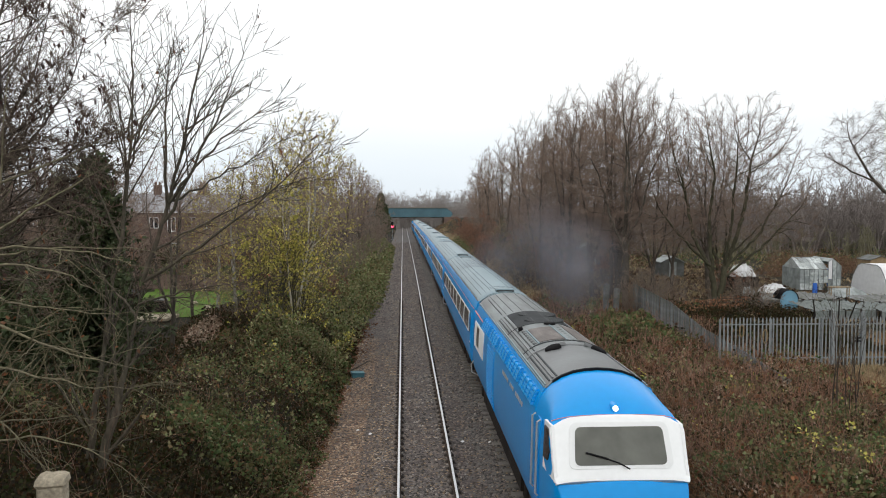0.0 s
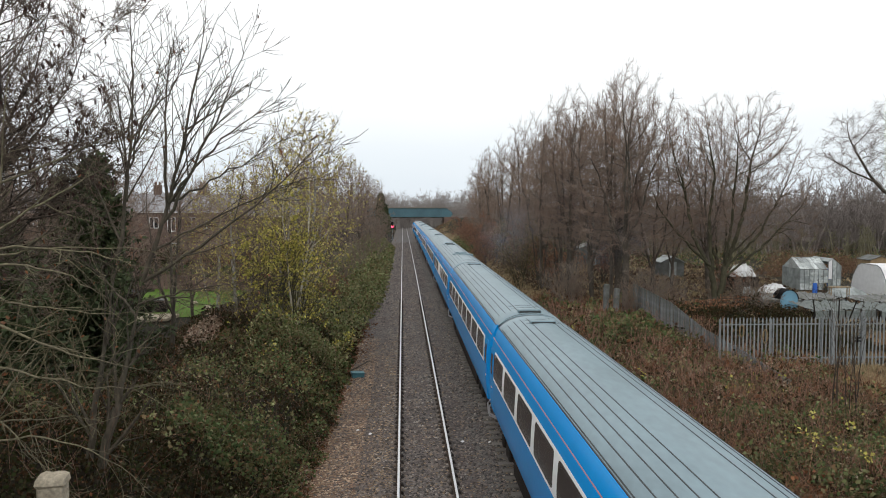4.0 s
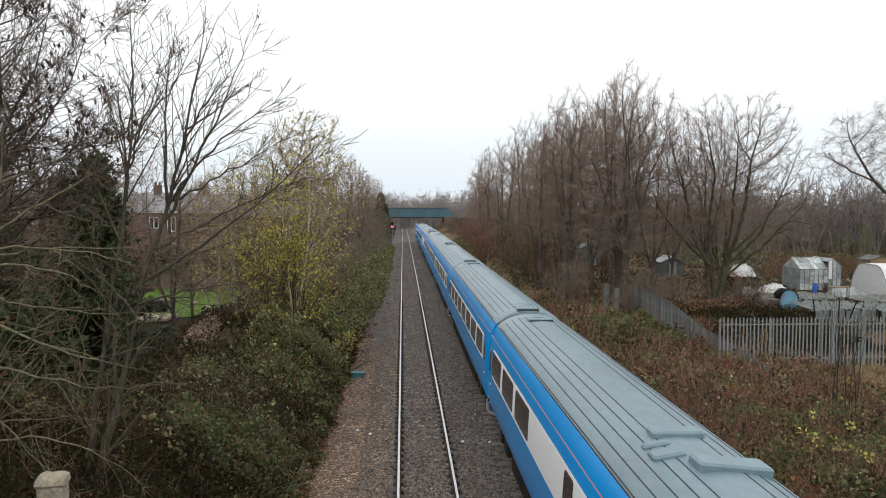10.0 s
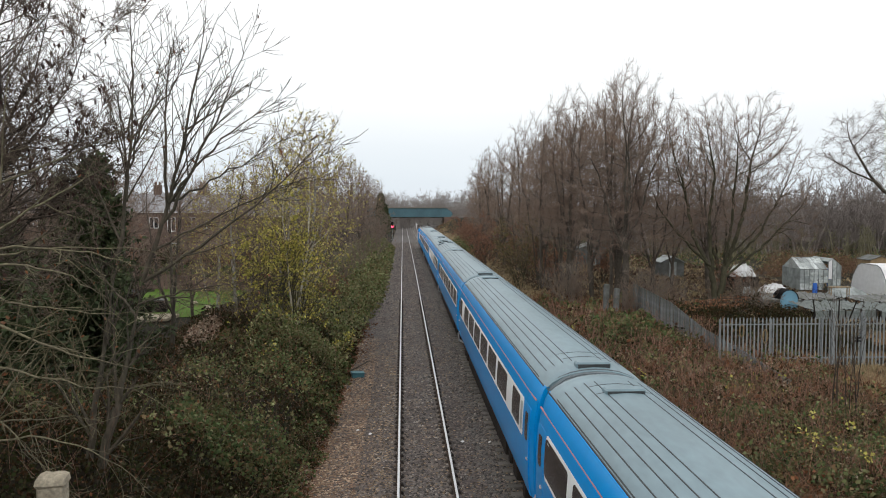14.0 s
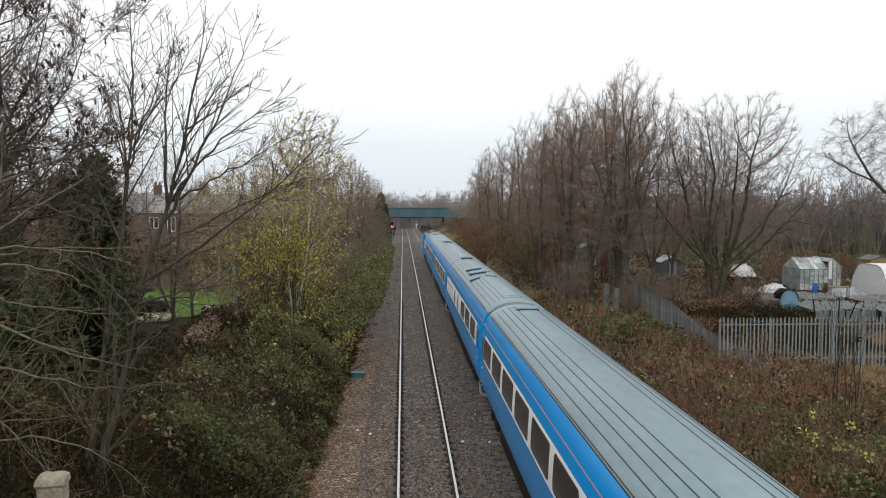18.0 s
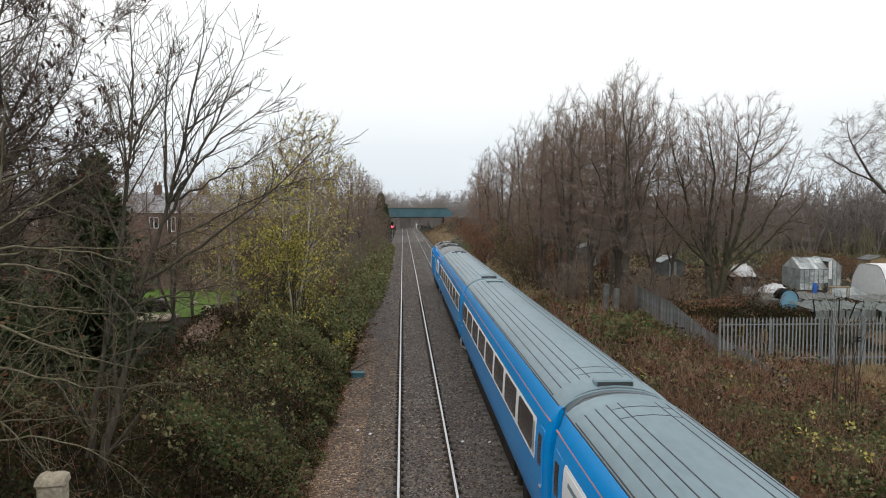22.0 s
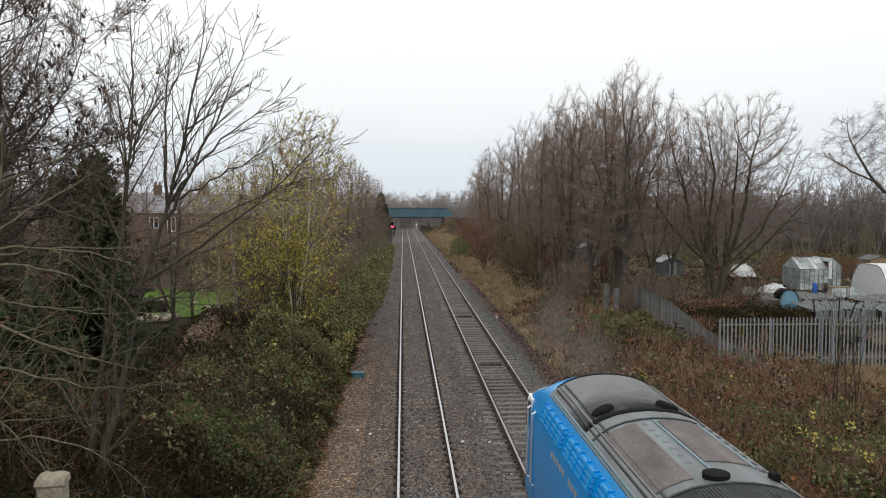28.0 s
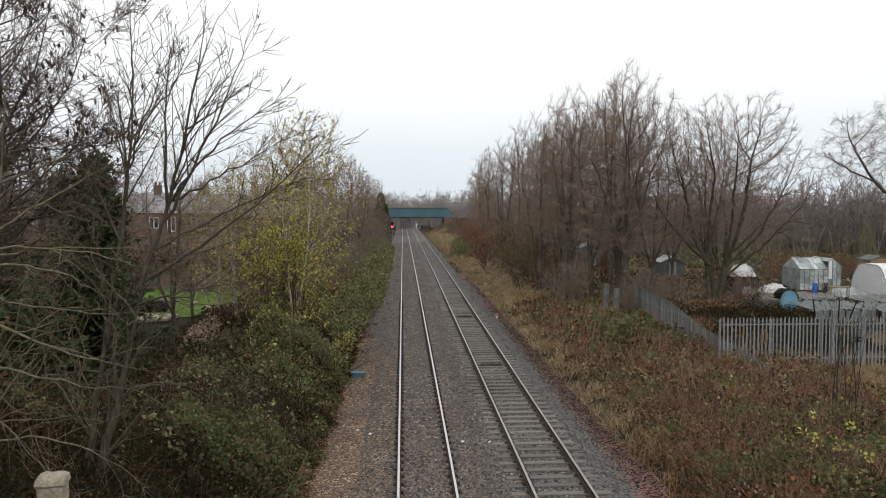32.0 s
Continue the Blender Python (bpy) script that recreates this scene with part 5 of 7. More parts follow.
tall_b = stand(crown_tree("bare_tree", "tall slender bare tree with dense fine brown twigs", 12, [(0, 0, 9.2, 2.5, 2.4, 5.0), (0.2, 0, 12.2, 1.5, 1.4, 2.8), (-1.1, 0.5, 7.0, 1.9, 1.9, 3.6), (1.3, -0.4, 7.6, 1.7, 1.9, 3.6)],
    [[(0, 0, 0), (0.1, 0, 2.5), (0, 0.1, 6.5), (0.1, 0.1, 10.0)], [(0.25, 0.1, 0), (0.6, 0.2, 2.5), (1.0, 0.3, 6.0)], [(-0.2, -0.1, 0), (-0.6, -0.2, 2.4), (-1.0, -0.3, 5.6)]],
    0.15, 950, 0.38, 0.56, 0.34, 0.8, 4, 0.80, 0.0095, group=GRP, rise=0.16, fork=(14, 40)), 12.6, 60, 0)
oak = stand(crown_tree("bare_tree", "broad bare oak with dense dark upswept twigs", 13, [(0.6, 0, 9.0, 4.6, 3.6, 4.4), (3.0, 0, 10.6, 2.4, 2.4, 3.8), (-2.6, 0, 10.0, 2.4, 2.4, 3.8), (0, 0, 11.4, 2.2, 2.0, 3.0), (5.0, 0, 8.0, 1.8, 2.2, 2.8), (-3.6, -0.4, 6.4, 2.4, 2.2, 2.6), (4.4, -0.4, 5.6, 2.2, 2.2, 2.2)],
    [[(0, 0, 0), (0.4, 0, 2.6), (1.3, 0, 5.2), (1.9, 0.2, 7.6), (2.2, 0.3, 9.9)], [(-0.1, 0, 0), (-0.3, 0, 2.5), (-0.5, 0.3, 5.9), (-0.1, 0.4, 9.5)], [(0.5, 0, 3.0), (0.6, -0.6, 6.0), (0.8, -0.8, 9.5)], [(0.6, 0, 3.2), (2.4, -0.3, 5.0), (3.8, -0.4, 7.6)], [(-0.3, 0, 2.6), (-1.5, 0.3, 5.0), (-2.2, 0.5, 8.6)], [(-0.3, 0, 3.0), (-2.4, -0.3, 4.9), (-3.8, -0.3, 6.6)], [(0.4, 0, 2.4), (3.0, 0.2, 4.4), (5.2, 0.2, 6.6)]],
    0.27, 4600, 0.32, 0.38, 0.24, 0.66, 4, 0.46, 0.0078, BARK_GREEN, group=GRP, rise=0.16, fork=(18, 46)), 20.4, 51, 0)
slim = stand(crown_tree("bare_tree", "bare rounded tree with upswept brown twigs", 14, [(0, 0, 8.6, 3.2, 3.0, 4.6), (0.9, 0, 11.0, 2.2, 2.2, 3.0), (-1.4, 0.4, 10.0, 1.9, 2.0, 3.0), (0, 0, 5.0, 2.8, 2.6, 2.4)],
    [[(0, 0, 0), (0.1, 0, 2.6), (0.3, 0.1, 5.0), (0.8, 0.2, 8.5)], [(0.1, 0, 2.4), (-0.7, 0.3, 4.6), (-1.2, 0.5, 8.0)], [(0.1, 0, 3.0), (0.2, -0.9, 5.0), (0.1, -1.3, 8.0)]],
    0.16, 900, 0.40, 0.60, 0.28, 0.75, 4, 0.80, 0.0105, group=GRP, rise=0.15, fork=(16, 42)), 12.6, 74, 0)
thicket = stand(make_tree("bare_shrub", "dense red-brown leafless thicket shrub", "shrub", 15, 5.0, 0.04, 7, 0.35, [(8, 20, 55, 0.42, 0.05, 4), (5, 20, 60, 0.5, 0.04, 3), (3, 20, 60, 0.5, 0.03, 2)], 0.011, twig_mat=STEM_RED, clear=0.05, leaf=COPPER_LEAF, leaf_n=1800, leaf_size=0.095, group="thicket shrubs"), 12.4, 69, 0, 0.8)
brush = stand(make_tree("bare_shrub", "grey-brown leafless brushwood at the wood's edge", "shrub", 17, 3.6, 0.035, 9, 0.30, [(8, 20, 50, 0.40, 0.05, 4), (5, 20, 60, 0.45, 0.04, 3), (2, 20, 60, 0.5, 0.03, 2)], 0.011, bark=TWIG_BRUSH, twig_mat=TWIG_BRUSH, clear=0.05, group="brushwood"), 11.5, 54, 0)
for x, y, a, s in ((15.2, 51, 160, 0.9), (17.2, 50.5, 250, 0.8), (12.0, 57, 290, 0.9), (22.0, 51, 210, 0.7), (14.2, 49.6, 100, 0.7), (20.8, 52.5, 280, 0.7), (23.0, 50.0, 110, 0.6), (23.6, 53, 60, 0.8), (16.8, 55, 190, 0.8)):
    copy_tree(brush, x, y, a, s)
for o, x, y, a, s in ((tall_a, 18.5, 66, 80, 0.95), (tall_b, 13.6, 68, 130, 1.05), (slim, 15.5, 80, 60, 1.12), (tall_b, 12.2, 84, 200, 1.02), (slim, 11.4, 90, 140, 1.0), (tall_a, 14.8, 90, 250, 1.06), (slim, 12.2, 104, 20, 1.12), (tall_b, 17.2, 82, 110, 1.12), (tall_b, 13.6, 78, 70, 1.02), (tall_a, 19.0, 80, 300, 1.0), (tall_b, 20.0, 93, 30, 1.0)):
    copy_tree(o, x, y, a, s)
for o, x, y, a, s in ((tall_b, 12.4, 117, 310, 1.0), (slim, 12.6, 128, 90, 1.0), (tall_b, 14.0, 141, 45, 0.95), (slim, 15.0, 156, 170, 0.92), (slim, 17.4, 172, 230, 0.9), (tall_b, 20.0, 190, 100, 0.9), (slim, 24.0, 212, 20, 0.9), (slim, 27.5, 232, 80, 0.9), (tall_a, 20.0, 112, 130, 0.95), (tall_b, 20.0, 134, 280, 0.95)):
    copy_tree(o, x, y, a, s)
for o, x, y, a, s in ((slim, 18.0, 57, 35, 0.98), (slim, 22.5, 66, 35, 0.85), (slim, 27.0, 70, 190, 0.85), (tall_b, 11.4, 66, 15, 0.9), (tall_a, 24.8, 64, 120, 0.9), (tall_a, 15.8, 58, 320, 1.02), (slim, 16.2, 60, 75, 1.16), (tall_b, 15.0, 57, 60, 1.08), (slim, 13.8, 58, 150, 1.10), (tall_a, 13.2, 63, 250, 1.0)):
    copy_tree(o, x, y, a, s)
copy_tree(oak, 27.5, 68, 150, 0.85)
for x, y, a, s in ((8.9, 86, 150, 0.95), (12.6, 80, 40, 1.0), (10.6, 100, 20, 1.2), (10.6, 115, 260, 1.0), (11.0, 130, 300, 1.0), (12.0, 150, 70, 1.0), (13.4, 172, 10, 1.0), (15.5, 195, 190, 1.0), (18.0, 72, 330, 0.9), (25.5, 61, 80, 0.5), (13.4, 92, 230, 1.0)):
    copy_tree(thicket, x, y, a, s)
stand(crown_tree("bare_tree", "distant bare tree with arching limbs and haze-paled twigs", 16, [(-4.5, 0, 12.5, 4.2, 4.0, 3.8), (0, 0, 13.5, 4.5, 4.0, 4.5), (-6.5, 0, 11.0, 2.6, 2.6, 2.4), (4.0, 0, 12.0, 4.0, 4.0, 4.0)],
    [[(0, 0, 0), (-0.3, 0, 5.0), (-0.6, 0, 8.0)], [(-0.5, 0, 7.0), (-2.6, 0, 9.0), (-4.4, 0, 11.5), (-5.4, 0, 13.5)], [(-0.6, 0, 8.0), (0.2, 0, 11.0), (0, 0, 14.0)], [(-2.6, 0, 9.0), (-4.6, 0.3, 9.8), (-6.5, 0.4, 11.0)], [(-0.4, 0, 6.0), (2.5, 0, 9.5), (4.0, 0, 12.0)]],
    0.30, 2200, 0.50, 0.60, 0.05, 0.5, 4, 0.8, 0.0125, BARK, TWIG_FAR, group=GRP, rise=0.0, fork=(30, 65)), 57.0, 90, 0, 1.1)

# ---- trees on the garden side ----
birch = stand(crown_tree("birch_tree", "round-headed birch with sparse yellow-green autumn leaves", 21, [(0, 0, 6.0, 3.0, 2.8, 4.0), (0.6, 0, 8.0, 2.0, 2.0, 2.3), (-1.6, 0, 6.5, 2.0, 2.0, 2.8), (0.4, 0, 3.2, 2.6, 2.4, 2.2)],
    [[(0, 0, 0), (0.25, 0, 1.8), (0.5, 0.1, 4.0), (0.7, 0.1, 7.0)], [(0.1, 0.1, 0), (-0.4, 0.3, 2.5), (-0.9, 0.4, 5.5)], [(-0.15, -0.1, 0), (-0.7, -0.4, 2.0), (-1.6, -0.7, 4.8)]],
    0.10, 620, 0.34, 0.56, 0.30, 0.7, 3, 0.8, 0.0078, BARK_PALE, TWIG, YELLOW_LEAF, 2300, 0.080, 0.8, "yellow-leaved birches", 0.04), -5.4, 43, 0, 1.12)
for x, y, a, s in ((-5.7, 48, 200, 1.08), (-8.4, 41, 120, 0.86), (-7.0, 52, 230, 0.98), (-10.6, 46, 300, 0.84)):
    copy_tree(birch, x, y, a, s)
for o, x, y, a, s in ((slim, -6.2, 66, 50, 0.74), (slim, -5.6, 76, 150, 0.78), (tall_b, -6.0, 88, 20, 0.78), (slim, -5.4, 100, 250, 0.82), (tall_b, -5.8, 114, 80, 0.76), (slim, -5.2, 130, 200, 0.82), (slim, -5.8, 150, 10, 0.85), (slim, -7.6, 60, 300, 0.74), (tall_b, -9.0, 74, 140, 0.74), (tall_b, -10.0, 96, 190, 0.8), (slim, -9.8, 52, 30, 0.72)):
    copy_tree(o, x, y, a, s)
for x, y, a, s in ((-4.8, 62, 0, 0.9), (-4.4, 74, 90, 1.1), (-4.2, 90, 200, 1.3), (-4.2, 108, 40, 1.5), (-4.0, 128, 300, 1.6), (-4.2, 150, 120, 1.7), (-6.0, 38, 210, 0.6), (-7.6, 41, 60, 0.7)):
    copy_tree(brush, x, y, a, s)


stand(make_tree("birch_tree", "young birch still thick with yellow-green leaves", "tree", 22, 9.4, 0.055, 3, 0.10, [(12, 25, 60, 0.36, 0.02, 5), (7, 20, 60, 0.48, -0.04, 4), (4, 20, 60, 0.5, -0.08, 3)], 0.007, bark=BARK_GREEN, twig_mat=TWIG_NEAR, leaf=SPRIG_LEAF, leaf_n=1900, leaf_size=0.070, droop=1.2, clear=0.05, group="yellow-leaved birches"), -5.6, 39, 0, 0.82)
low_sprig = stand(make_tree("birch_tree", "low birch regrowth hung with yellow-green leaves", "tree", 23, 5.4, 0.045, 4, 0.14, [(10, 25, 60, 0.36, 0.02, 5), (6, 20, 60, 0.48, -0.05, 4), (3, 20, 60, 0.5, -0.08, 3)], 0.007, bark=BARK_GREEN, twig_mat=TWIG_NEAR, leaf=SPRIG_LEAF, leaf_n=2100, leaf_size=0.075, droop=1.2, clear=0.05, group="yellow-leaved birches"), -5.0, 37, 0)
copy_tree(low_sprig, -6.0, 36.5, 110, 1.0)
olive_shrub = stand(make_tree("leafy_shrub", "slender shrub still holding dull olive leaves", "shrub", 24, 5.6, 0.04, 6, 0.22, [(8, 20, 50, 0.40, 0.04, 5), (5, 20, 55, 0.48, 0.02, 3), (3, 20, 60, 0.5, 0.0, 2)], 0.009, bark=BARK_GREEN, twig_mat=TWIG, leaf=OLIVE_LEAF, leaf_n=2400, leaf_size=0.075, droop=0.6, clear=0.1, group="leafy shrubs"), 9.7, 67, 0)
copy_tree(olive_shrub, 11.2, 75, 130, 1.05)
limb_tree("birch_tree", "white-stemmed birch leaning among yellow leaves", [sweep(-5.0, 37, 0.2, 2, 12, 4.6, 0.3), sweep(-4.9, 37, 2.6, 14, -4, 6.6, 0.6), sweep(-5.05, 37, 2.2, -6, -3, 6.4, -0.4)], [0.085, 0.062, 0.05], 48, [(14, 25, 55, 0.26, 0.02, 5), (5, 25, 60, 0.45, -0.05, 4)], 0.007, BIRCH_WHITE, TWIG_NEAR, 0.30, SPRIG_LEAF, 700, 0.065, 1.2)


def conifer(name, label, seed, height, spread, x, y, n=26000, size=0.10):
    r = np.random.default_rng(seed)
    t = thing(name, label, "tree", Matrix.Translation((x, y, float(land(x, y)) - 0.1)), "evergreens of the gardens")
    part("trunk", mesh_np("trunk", *tubes(np.array([[(0, 0, height * k / 5) for k in range(6)]], dtype=float), np.array([np.linspace(0.16, 0.02, 6)]), 7), BARK, True), None, t)
    m = 260
    h = height * (0.05 + 0.93 * r.random(m) ** 0.9)
    a = r.random(m) * 6.283
    ln = spread * (1.02 - h / height) ** 0.7 * (0.55 + 0.6 * r.random(m))
    st = np.stack([np.zeros(m), np.zeros(m), h], 1)
    pts, rad = limbs(r, st, np.stack([np.cos(a), np.sin(a), 0.35 + 0 * a], 1), ln, np.full(m, 0.02), 6, 0.12, 0.02)
    part("bough_crown", mesh_np("bough_crown", *tubes(pts, rad, 3), BARK), None, t)
    flat = pts[:, 1:].reshape(-1, 3)
    at = flat[r.integers(0, len(flat), n)] + r.normal(0, 0.11, (n, 3))
    part("foliage", mesh_np("foliage", *leaves(r, at, size, -0.2, 2.0), EVERGREEN), None, t, "dark green needle sprays")
    return t


conifer("conifer", "dark green garden conifer", 31, 7.4, 3.2, -13.2, 26, 22000, 0.12)
conifer("conifer", "dense dark evergreen beside the bridge bank", 36, 6.0, 3.0, -11.0, 21, 22000, 0.10)
conifer("conifer", "tall dark green cypress behind the bank", 37, 8.4, 2.5, -10.5, 28.0, 18000, 0.10)
conifer("conifer", "dark green bushy garden conifer", 32, 7.0, 3.4, -17.2, 31, 20000, 0.12)
conifer("conifer", "dark green conifer beside a garden", 33, 8.5, 2.2, -17.5, 42, 16000, 0.13)
conifer("ivy_clad_tree", "narrow ivy-clad evergreen beside the line", 34, 9.5, 2.4, -4.9, 182, 9000, 0.25)
conifer("ivy_clad_tree", "ivy-clad evergreen close to the signal", 35, 7.0, 1.9, -4.4, 198, 9000, 0.25)

for o, x, y, a, s in ((slim, -16.5, 37, 20, 0.62), (tall_b, -15.0, 44, 200, 0.62), (slim, -18.5, 48, 110, 0.66), (tall_b, -22.0, 58, 40, 0.7), (slim, -13.0, 50, 250, 0.6), (tall_b, -26.0, 74, 130, 0.75), (slim, -19.0, 78, 320, 0.75), (slim, -14.5, 84, 10, 0.75), (tall_b, -32.0, 92, 60, 0.75), (tall_b, -12.0, 66, 300, 0.66), (tall_b, -10.2, 28, 20, 0.70), (slim, -12.6, 27, 130, 0.72), (tall_b, -14.8, 32, 240, 0.75), (slim, -9.4, 33, 310, 0.66), (slim, -11.6, 23.5, 60, 0.62)):
    copy_tree(o, x, y, a, s)
for x, y, a, s in ((-20.0, 42, 330, 0.8), (-9.6, 52, 75, 0.7), (-25.0, 70, 15, 1.2), (-17.0, 74, 145, 1.2), (-31.0, 80, 255, 1.3), (-38.0, 88, 95, 1.4)):
    copy_tree(thicket, x, y, a, s)

# ---- near trees by the bridge ----


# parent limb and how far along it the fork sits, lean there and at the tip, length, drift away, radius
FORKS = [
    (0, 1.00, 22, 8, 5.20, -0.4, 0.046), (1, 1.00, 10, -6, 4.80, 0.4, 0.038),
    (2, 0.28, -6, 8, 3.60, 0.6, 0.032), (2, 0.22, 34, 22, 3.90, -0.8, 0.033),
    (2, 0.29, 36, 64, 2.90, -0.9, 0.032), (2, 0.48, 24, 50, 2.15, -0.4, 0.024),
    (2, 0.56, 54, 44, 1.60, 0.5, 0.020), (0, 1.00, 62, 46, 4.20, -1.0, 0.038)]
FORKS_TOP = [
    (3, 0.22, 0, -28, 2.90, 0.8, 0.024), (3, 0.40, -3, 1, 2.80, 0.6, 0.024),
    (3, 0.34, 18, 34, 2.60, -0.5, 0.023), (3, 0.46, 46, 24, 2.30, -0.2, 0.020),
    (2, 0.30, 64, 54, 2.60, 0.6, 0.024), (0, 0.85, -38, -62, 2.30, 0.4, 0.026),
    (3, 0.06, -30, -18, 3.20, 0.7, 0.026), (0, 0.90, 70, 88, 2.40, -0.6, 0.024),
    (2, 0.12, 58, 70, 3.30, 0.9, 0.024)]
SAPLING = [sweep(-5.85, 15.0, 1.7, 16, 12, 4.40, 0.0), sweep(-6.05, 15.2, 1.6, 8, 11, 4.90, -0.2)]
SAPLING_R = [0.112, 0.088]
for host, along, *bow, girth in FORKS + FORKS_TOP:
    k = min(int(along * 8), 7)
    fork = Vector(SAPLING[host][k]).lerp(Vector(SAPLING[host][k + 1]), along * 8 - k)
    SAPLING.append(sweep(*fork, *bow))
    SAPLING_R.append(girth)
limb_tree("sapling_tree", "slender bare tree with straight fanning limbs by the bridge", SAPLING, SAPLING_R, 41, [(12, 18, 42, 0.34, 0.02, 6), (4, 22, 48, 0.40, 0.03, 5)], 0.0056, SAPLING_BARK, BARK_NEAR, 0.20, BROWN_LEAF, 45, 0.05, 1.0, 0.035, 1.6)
ELDER = [
    (-7.03, 13, 2.23, 6, 4, 7.54, 0.5, 0.06),
    (-6.63, 13, 6.35, 73, 137, 2.5, -0.6, 0.024),
    (-6.71, 13, 5.62, 115, 94, 3.05, -0.7, 0.028),
    (-6.61, 13, 6.69, 87, 113, 2.85, 0.6, 0.022),
    (-6.77, 13, 4.89, 105, 83, 3.35, -0.8, 0.022),
    (-6.9, 13, 3.52, 68, 132, 3.51, -1.0, 0.02),
    (-6.86, 13, 3.8, 74, 94, 2.21, -0.4, 0.018),
    (-6.59, 13.1, 7.67, 69, 48, 3.09, 1.2, 0.024),
    (-6.6, 13, 6.87, 57, 53, 3.17, 1, 0.022),
    (-6.63, 13, 6.51, 75, 106, 3.04, 0.8, 0.018),
    (-6.68, 13, 5.98, 104, 85, 3.01, -0.7, 0.018),
    (-6.8, 13, 4.35, 131, 124, 2.4, -0.8, 0.016)]
limb_tree("elder_tree", "leaning elder with long winding lichen-grey branches", [sweep(*a[:7]) for a in ELDER], [a[7] for a in ELDER], 46, [(7, 25, 65, 0.34, -0.01, 7), (3, 25, 65, 0.5, 0.0, 5)], 0.0050, ELDER_BARK, ELDER_BARK, 0.15, BROWN_LEAF, 60, 0.04, 1.0, 0.17, 1.3)
ASH = [[(-8.9, 15, 4.66), (-8.48, 15, 7.19), (-7.95, 15.2, 9.12), (-7.46, 15.5, 10.9), (-7.17, 15.6, 12.24)], [(-8.59, 15, 6.77), (-7.68, 15.3, 7.73), (-6.95, 15.6, 8.61), (-6.26, 15.8, 9.74), (-5.91, 15.9, 11.1)], [(-8.48, 15, 7.19), (-7.13, 14.6, 8.43), (-6.32, 14.4, 9.74), (-5.97, 14.3, 11.13)], [(-8.59, 15, 6.45), (-7.62, 15.4, 6.54), (-6.82, 15.8, 7.29), (-6.16, 16.1, 8.2)], [(-8.17, 15, 8.14), (-7.93, 15.8, 9.74), (-7.91, 16.2, 11.51)], [(-8.59, 15, 6.67), (-6.98, 14.3, 7.2), (-5.95, 14.0, 8.0), (-5.12, 13.9, 8.73)]]
limb_tree("ash_tree", "bare ash with dense twigs and hanging seed bunches", ASH, [0.10, 0.042, 0.042, 0.036, 0.036, 0.036], 42, [(30, 25, 60, 0.36, 0.05, 6), (9, 25, 60, 0.45, 0.03, 5), (4, 25, 65, 0.48, 0.02, 3)], 0.0060, BARK_NEAR, TWIG_NEAR, 0.06, SEEDS, 800, 0.050, 3.0)


def arching_shrub(seed, x, y, stems, length, way, radius):
    """Long bowed stems that spring from one root and arch over."""
    r = np.random.default_rng(seed)
    st = np.concatenate([r.normal(0, 0.35, (stems, 2)), np.zeros((stems, 1))], 1)
    w = np.concatenate([r.normal(0, 0.45, (stems, 2)) + np.array(way), np.full((stems, 1), 1.1)], 1)
    ln = length * (0.6 + 0.6 * r.random(stems))
    p, q = limbs(r, st, w, ln, 1.15 * radius * (0.6 + 0.7 * r.random(stems)), 16, 0.20, -0.075, 0.35)
    a = kids(r, p, q, 2, 0.3, 0.95, (20, 60), 0.6, ln)
    p2, q2 = limbs(r, *a[:3], np.maximum(a[3], 0.008), 12, 0.24, -0.05, 0.5)
    b = kids(r, p2, q2, 1, 0.2, 0.95, (25, 70), 0.45, a[2])
    p3, q3 = limbs(r, *b[:3], np.maximum(b[3], 0.003), 6, 0.13, -0.02, 0.6)
    t = thing("scrub_shrub", "tangle of long pale arching bare stems", "shrub", Matrix.Translation((x, y, float(land(x, y)) - 0.1)), "tangled scrub")
    part("stem_crown", mesh_np("stem_crown", *tubes(p, q, 5), TWIG_PALE, True), None, t, "pale arching stems")
    part("twig_crown", mesh_np("twig_crown", *join([tubes(p2, q2, 4), tubes(p3, q3, 3)]), TWIG_PALE, True), None, t, "thin curved side stems")
    at = p3.reshape(-1, 3)[r.integers(0, p3.shape[0] * p3.shape[1], 50)]
    part("leaf_crown", mesh_np("leaf_crown", *leaves(r, at, 0.045, 0.8, 1.6), BROWN_LEAF), None, t, "a few dead brown leaves")


arching_shrub(43, -8.2, 13.6, 9, 5.2, (0.5, 0.0), 0.022)
arching_shrub(44, -9.4, 16.0, 9, 5.6, (0.4, -0.2), 0.024)
arching_shrub(46, -10.2, 19.0, 8, 6.0, (0.4, 0.0), 0.024)
arching_shrub(47, -7.6, 19.5, 6, 4.4, (-0.2, 0.1), 0.018)
arching_shrub(71, -9.0, 15.5, 6, 6.0, (0.12, 0.1), 0.022)
arching_shrub(72, -10.0, 16.5, 8, 6.5, (0.18, 0.0), 0.024)
arching_shrub(48, -7.6, 12.6, 4, 3.4, (0.4, 0.3), 0.016)
arching_shrub(49, -10.6, 14.6, 9, 6.5, (0.6, 0.1), 0.024)
arching_shrub(50, -8.8, 21.5, 8, 5.0, (0.3, 0.0), 0.02)
whip = make_tree("bare_sapling", "thin bare sapling with dark upright stems", "tree", 44, 3.4, 0.024, 3, 0.14, [(5, 20, 40, 0.4, 0.06, 5), (3, 20, 50, 0.4, 0.04, 4)], 0.005, bark=BARK_NEAR, twig_mat=BARK_NEAR, clear=0.3)
stand(whip, 14.6, 26.2, 0, 1.3)
copy_tree(whip, 15.2, 26.4, 250, 1.2)


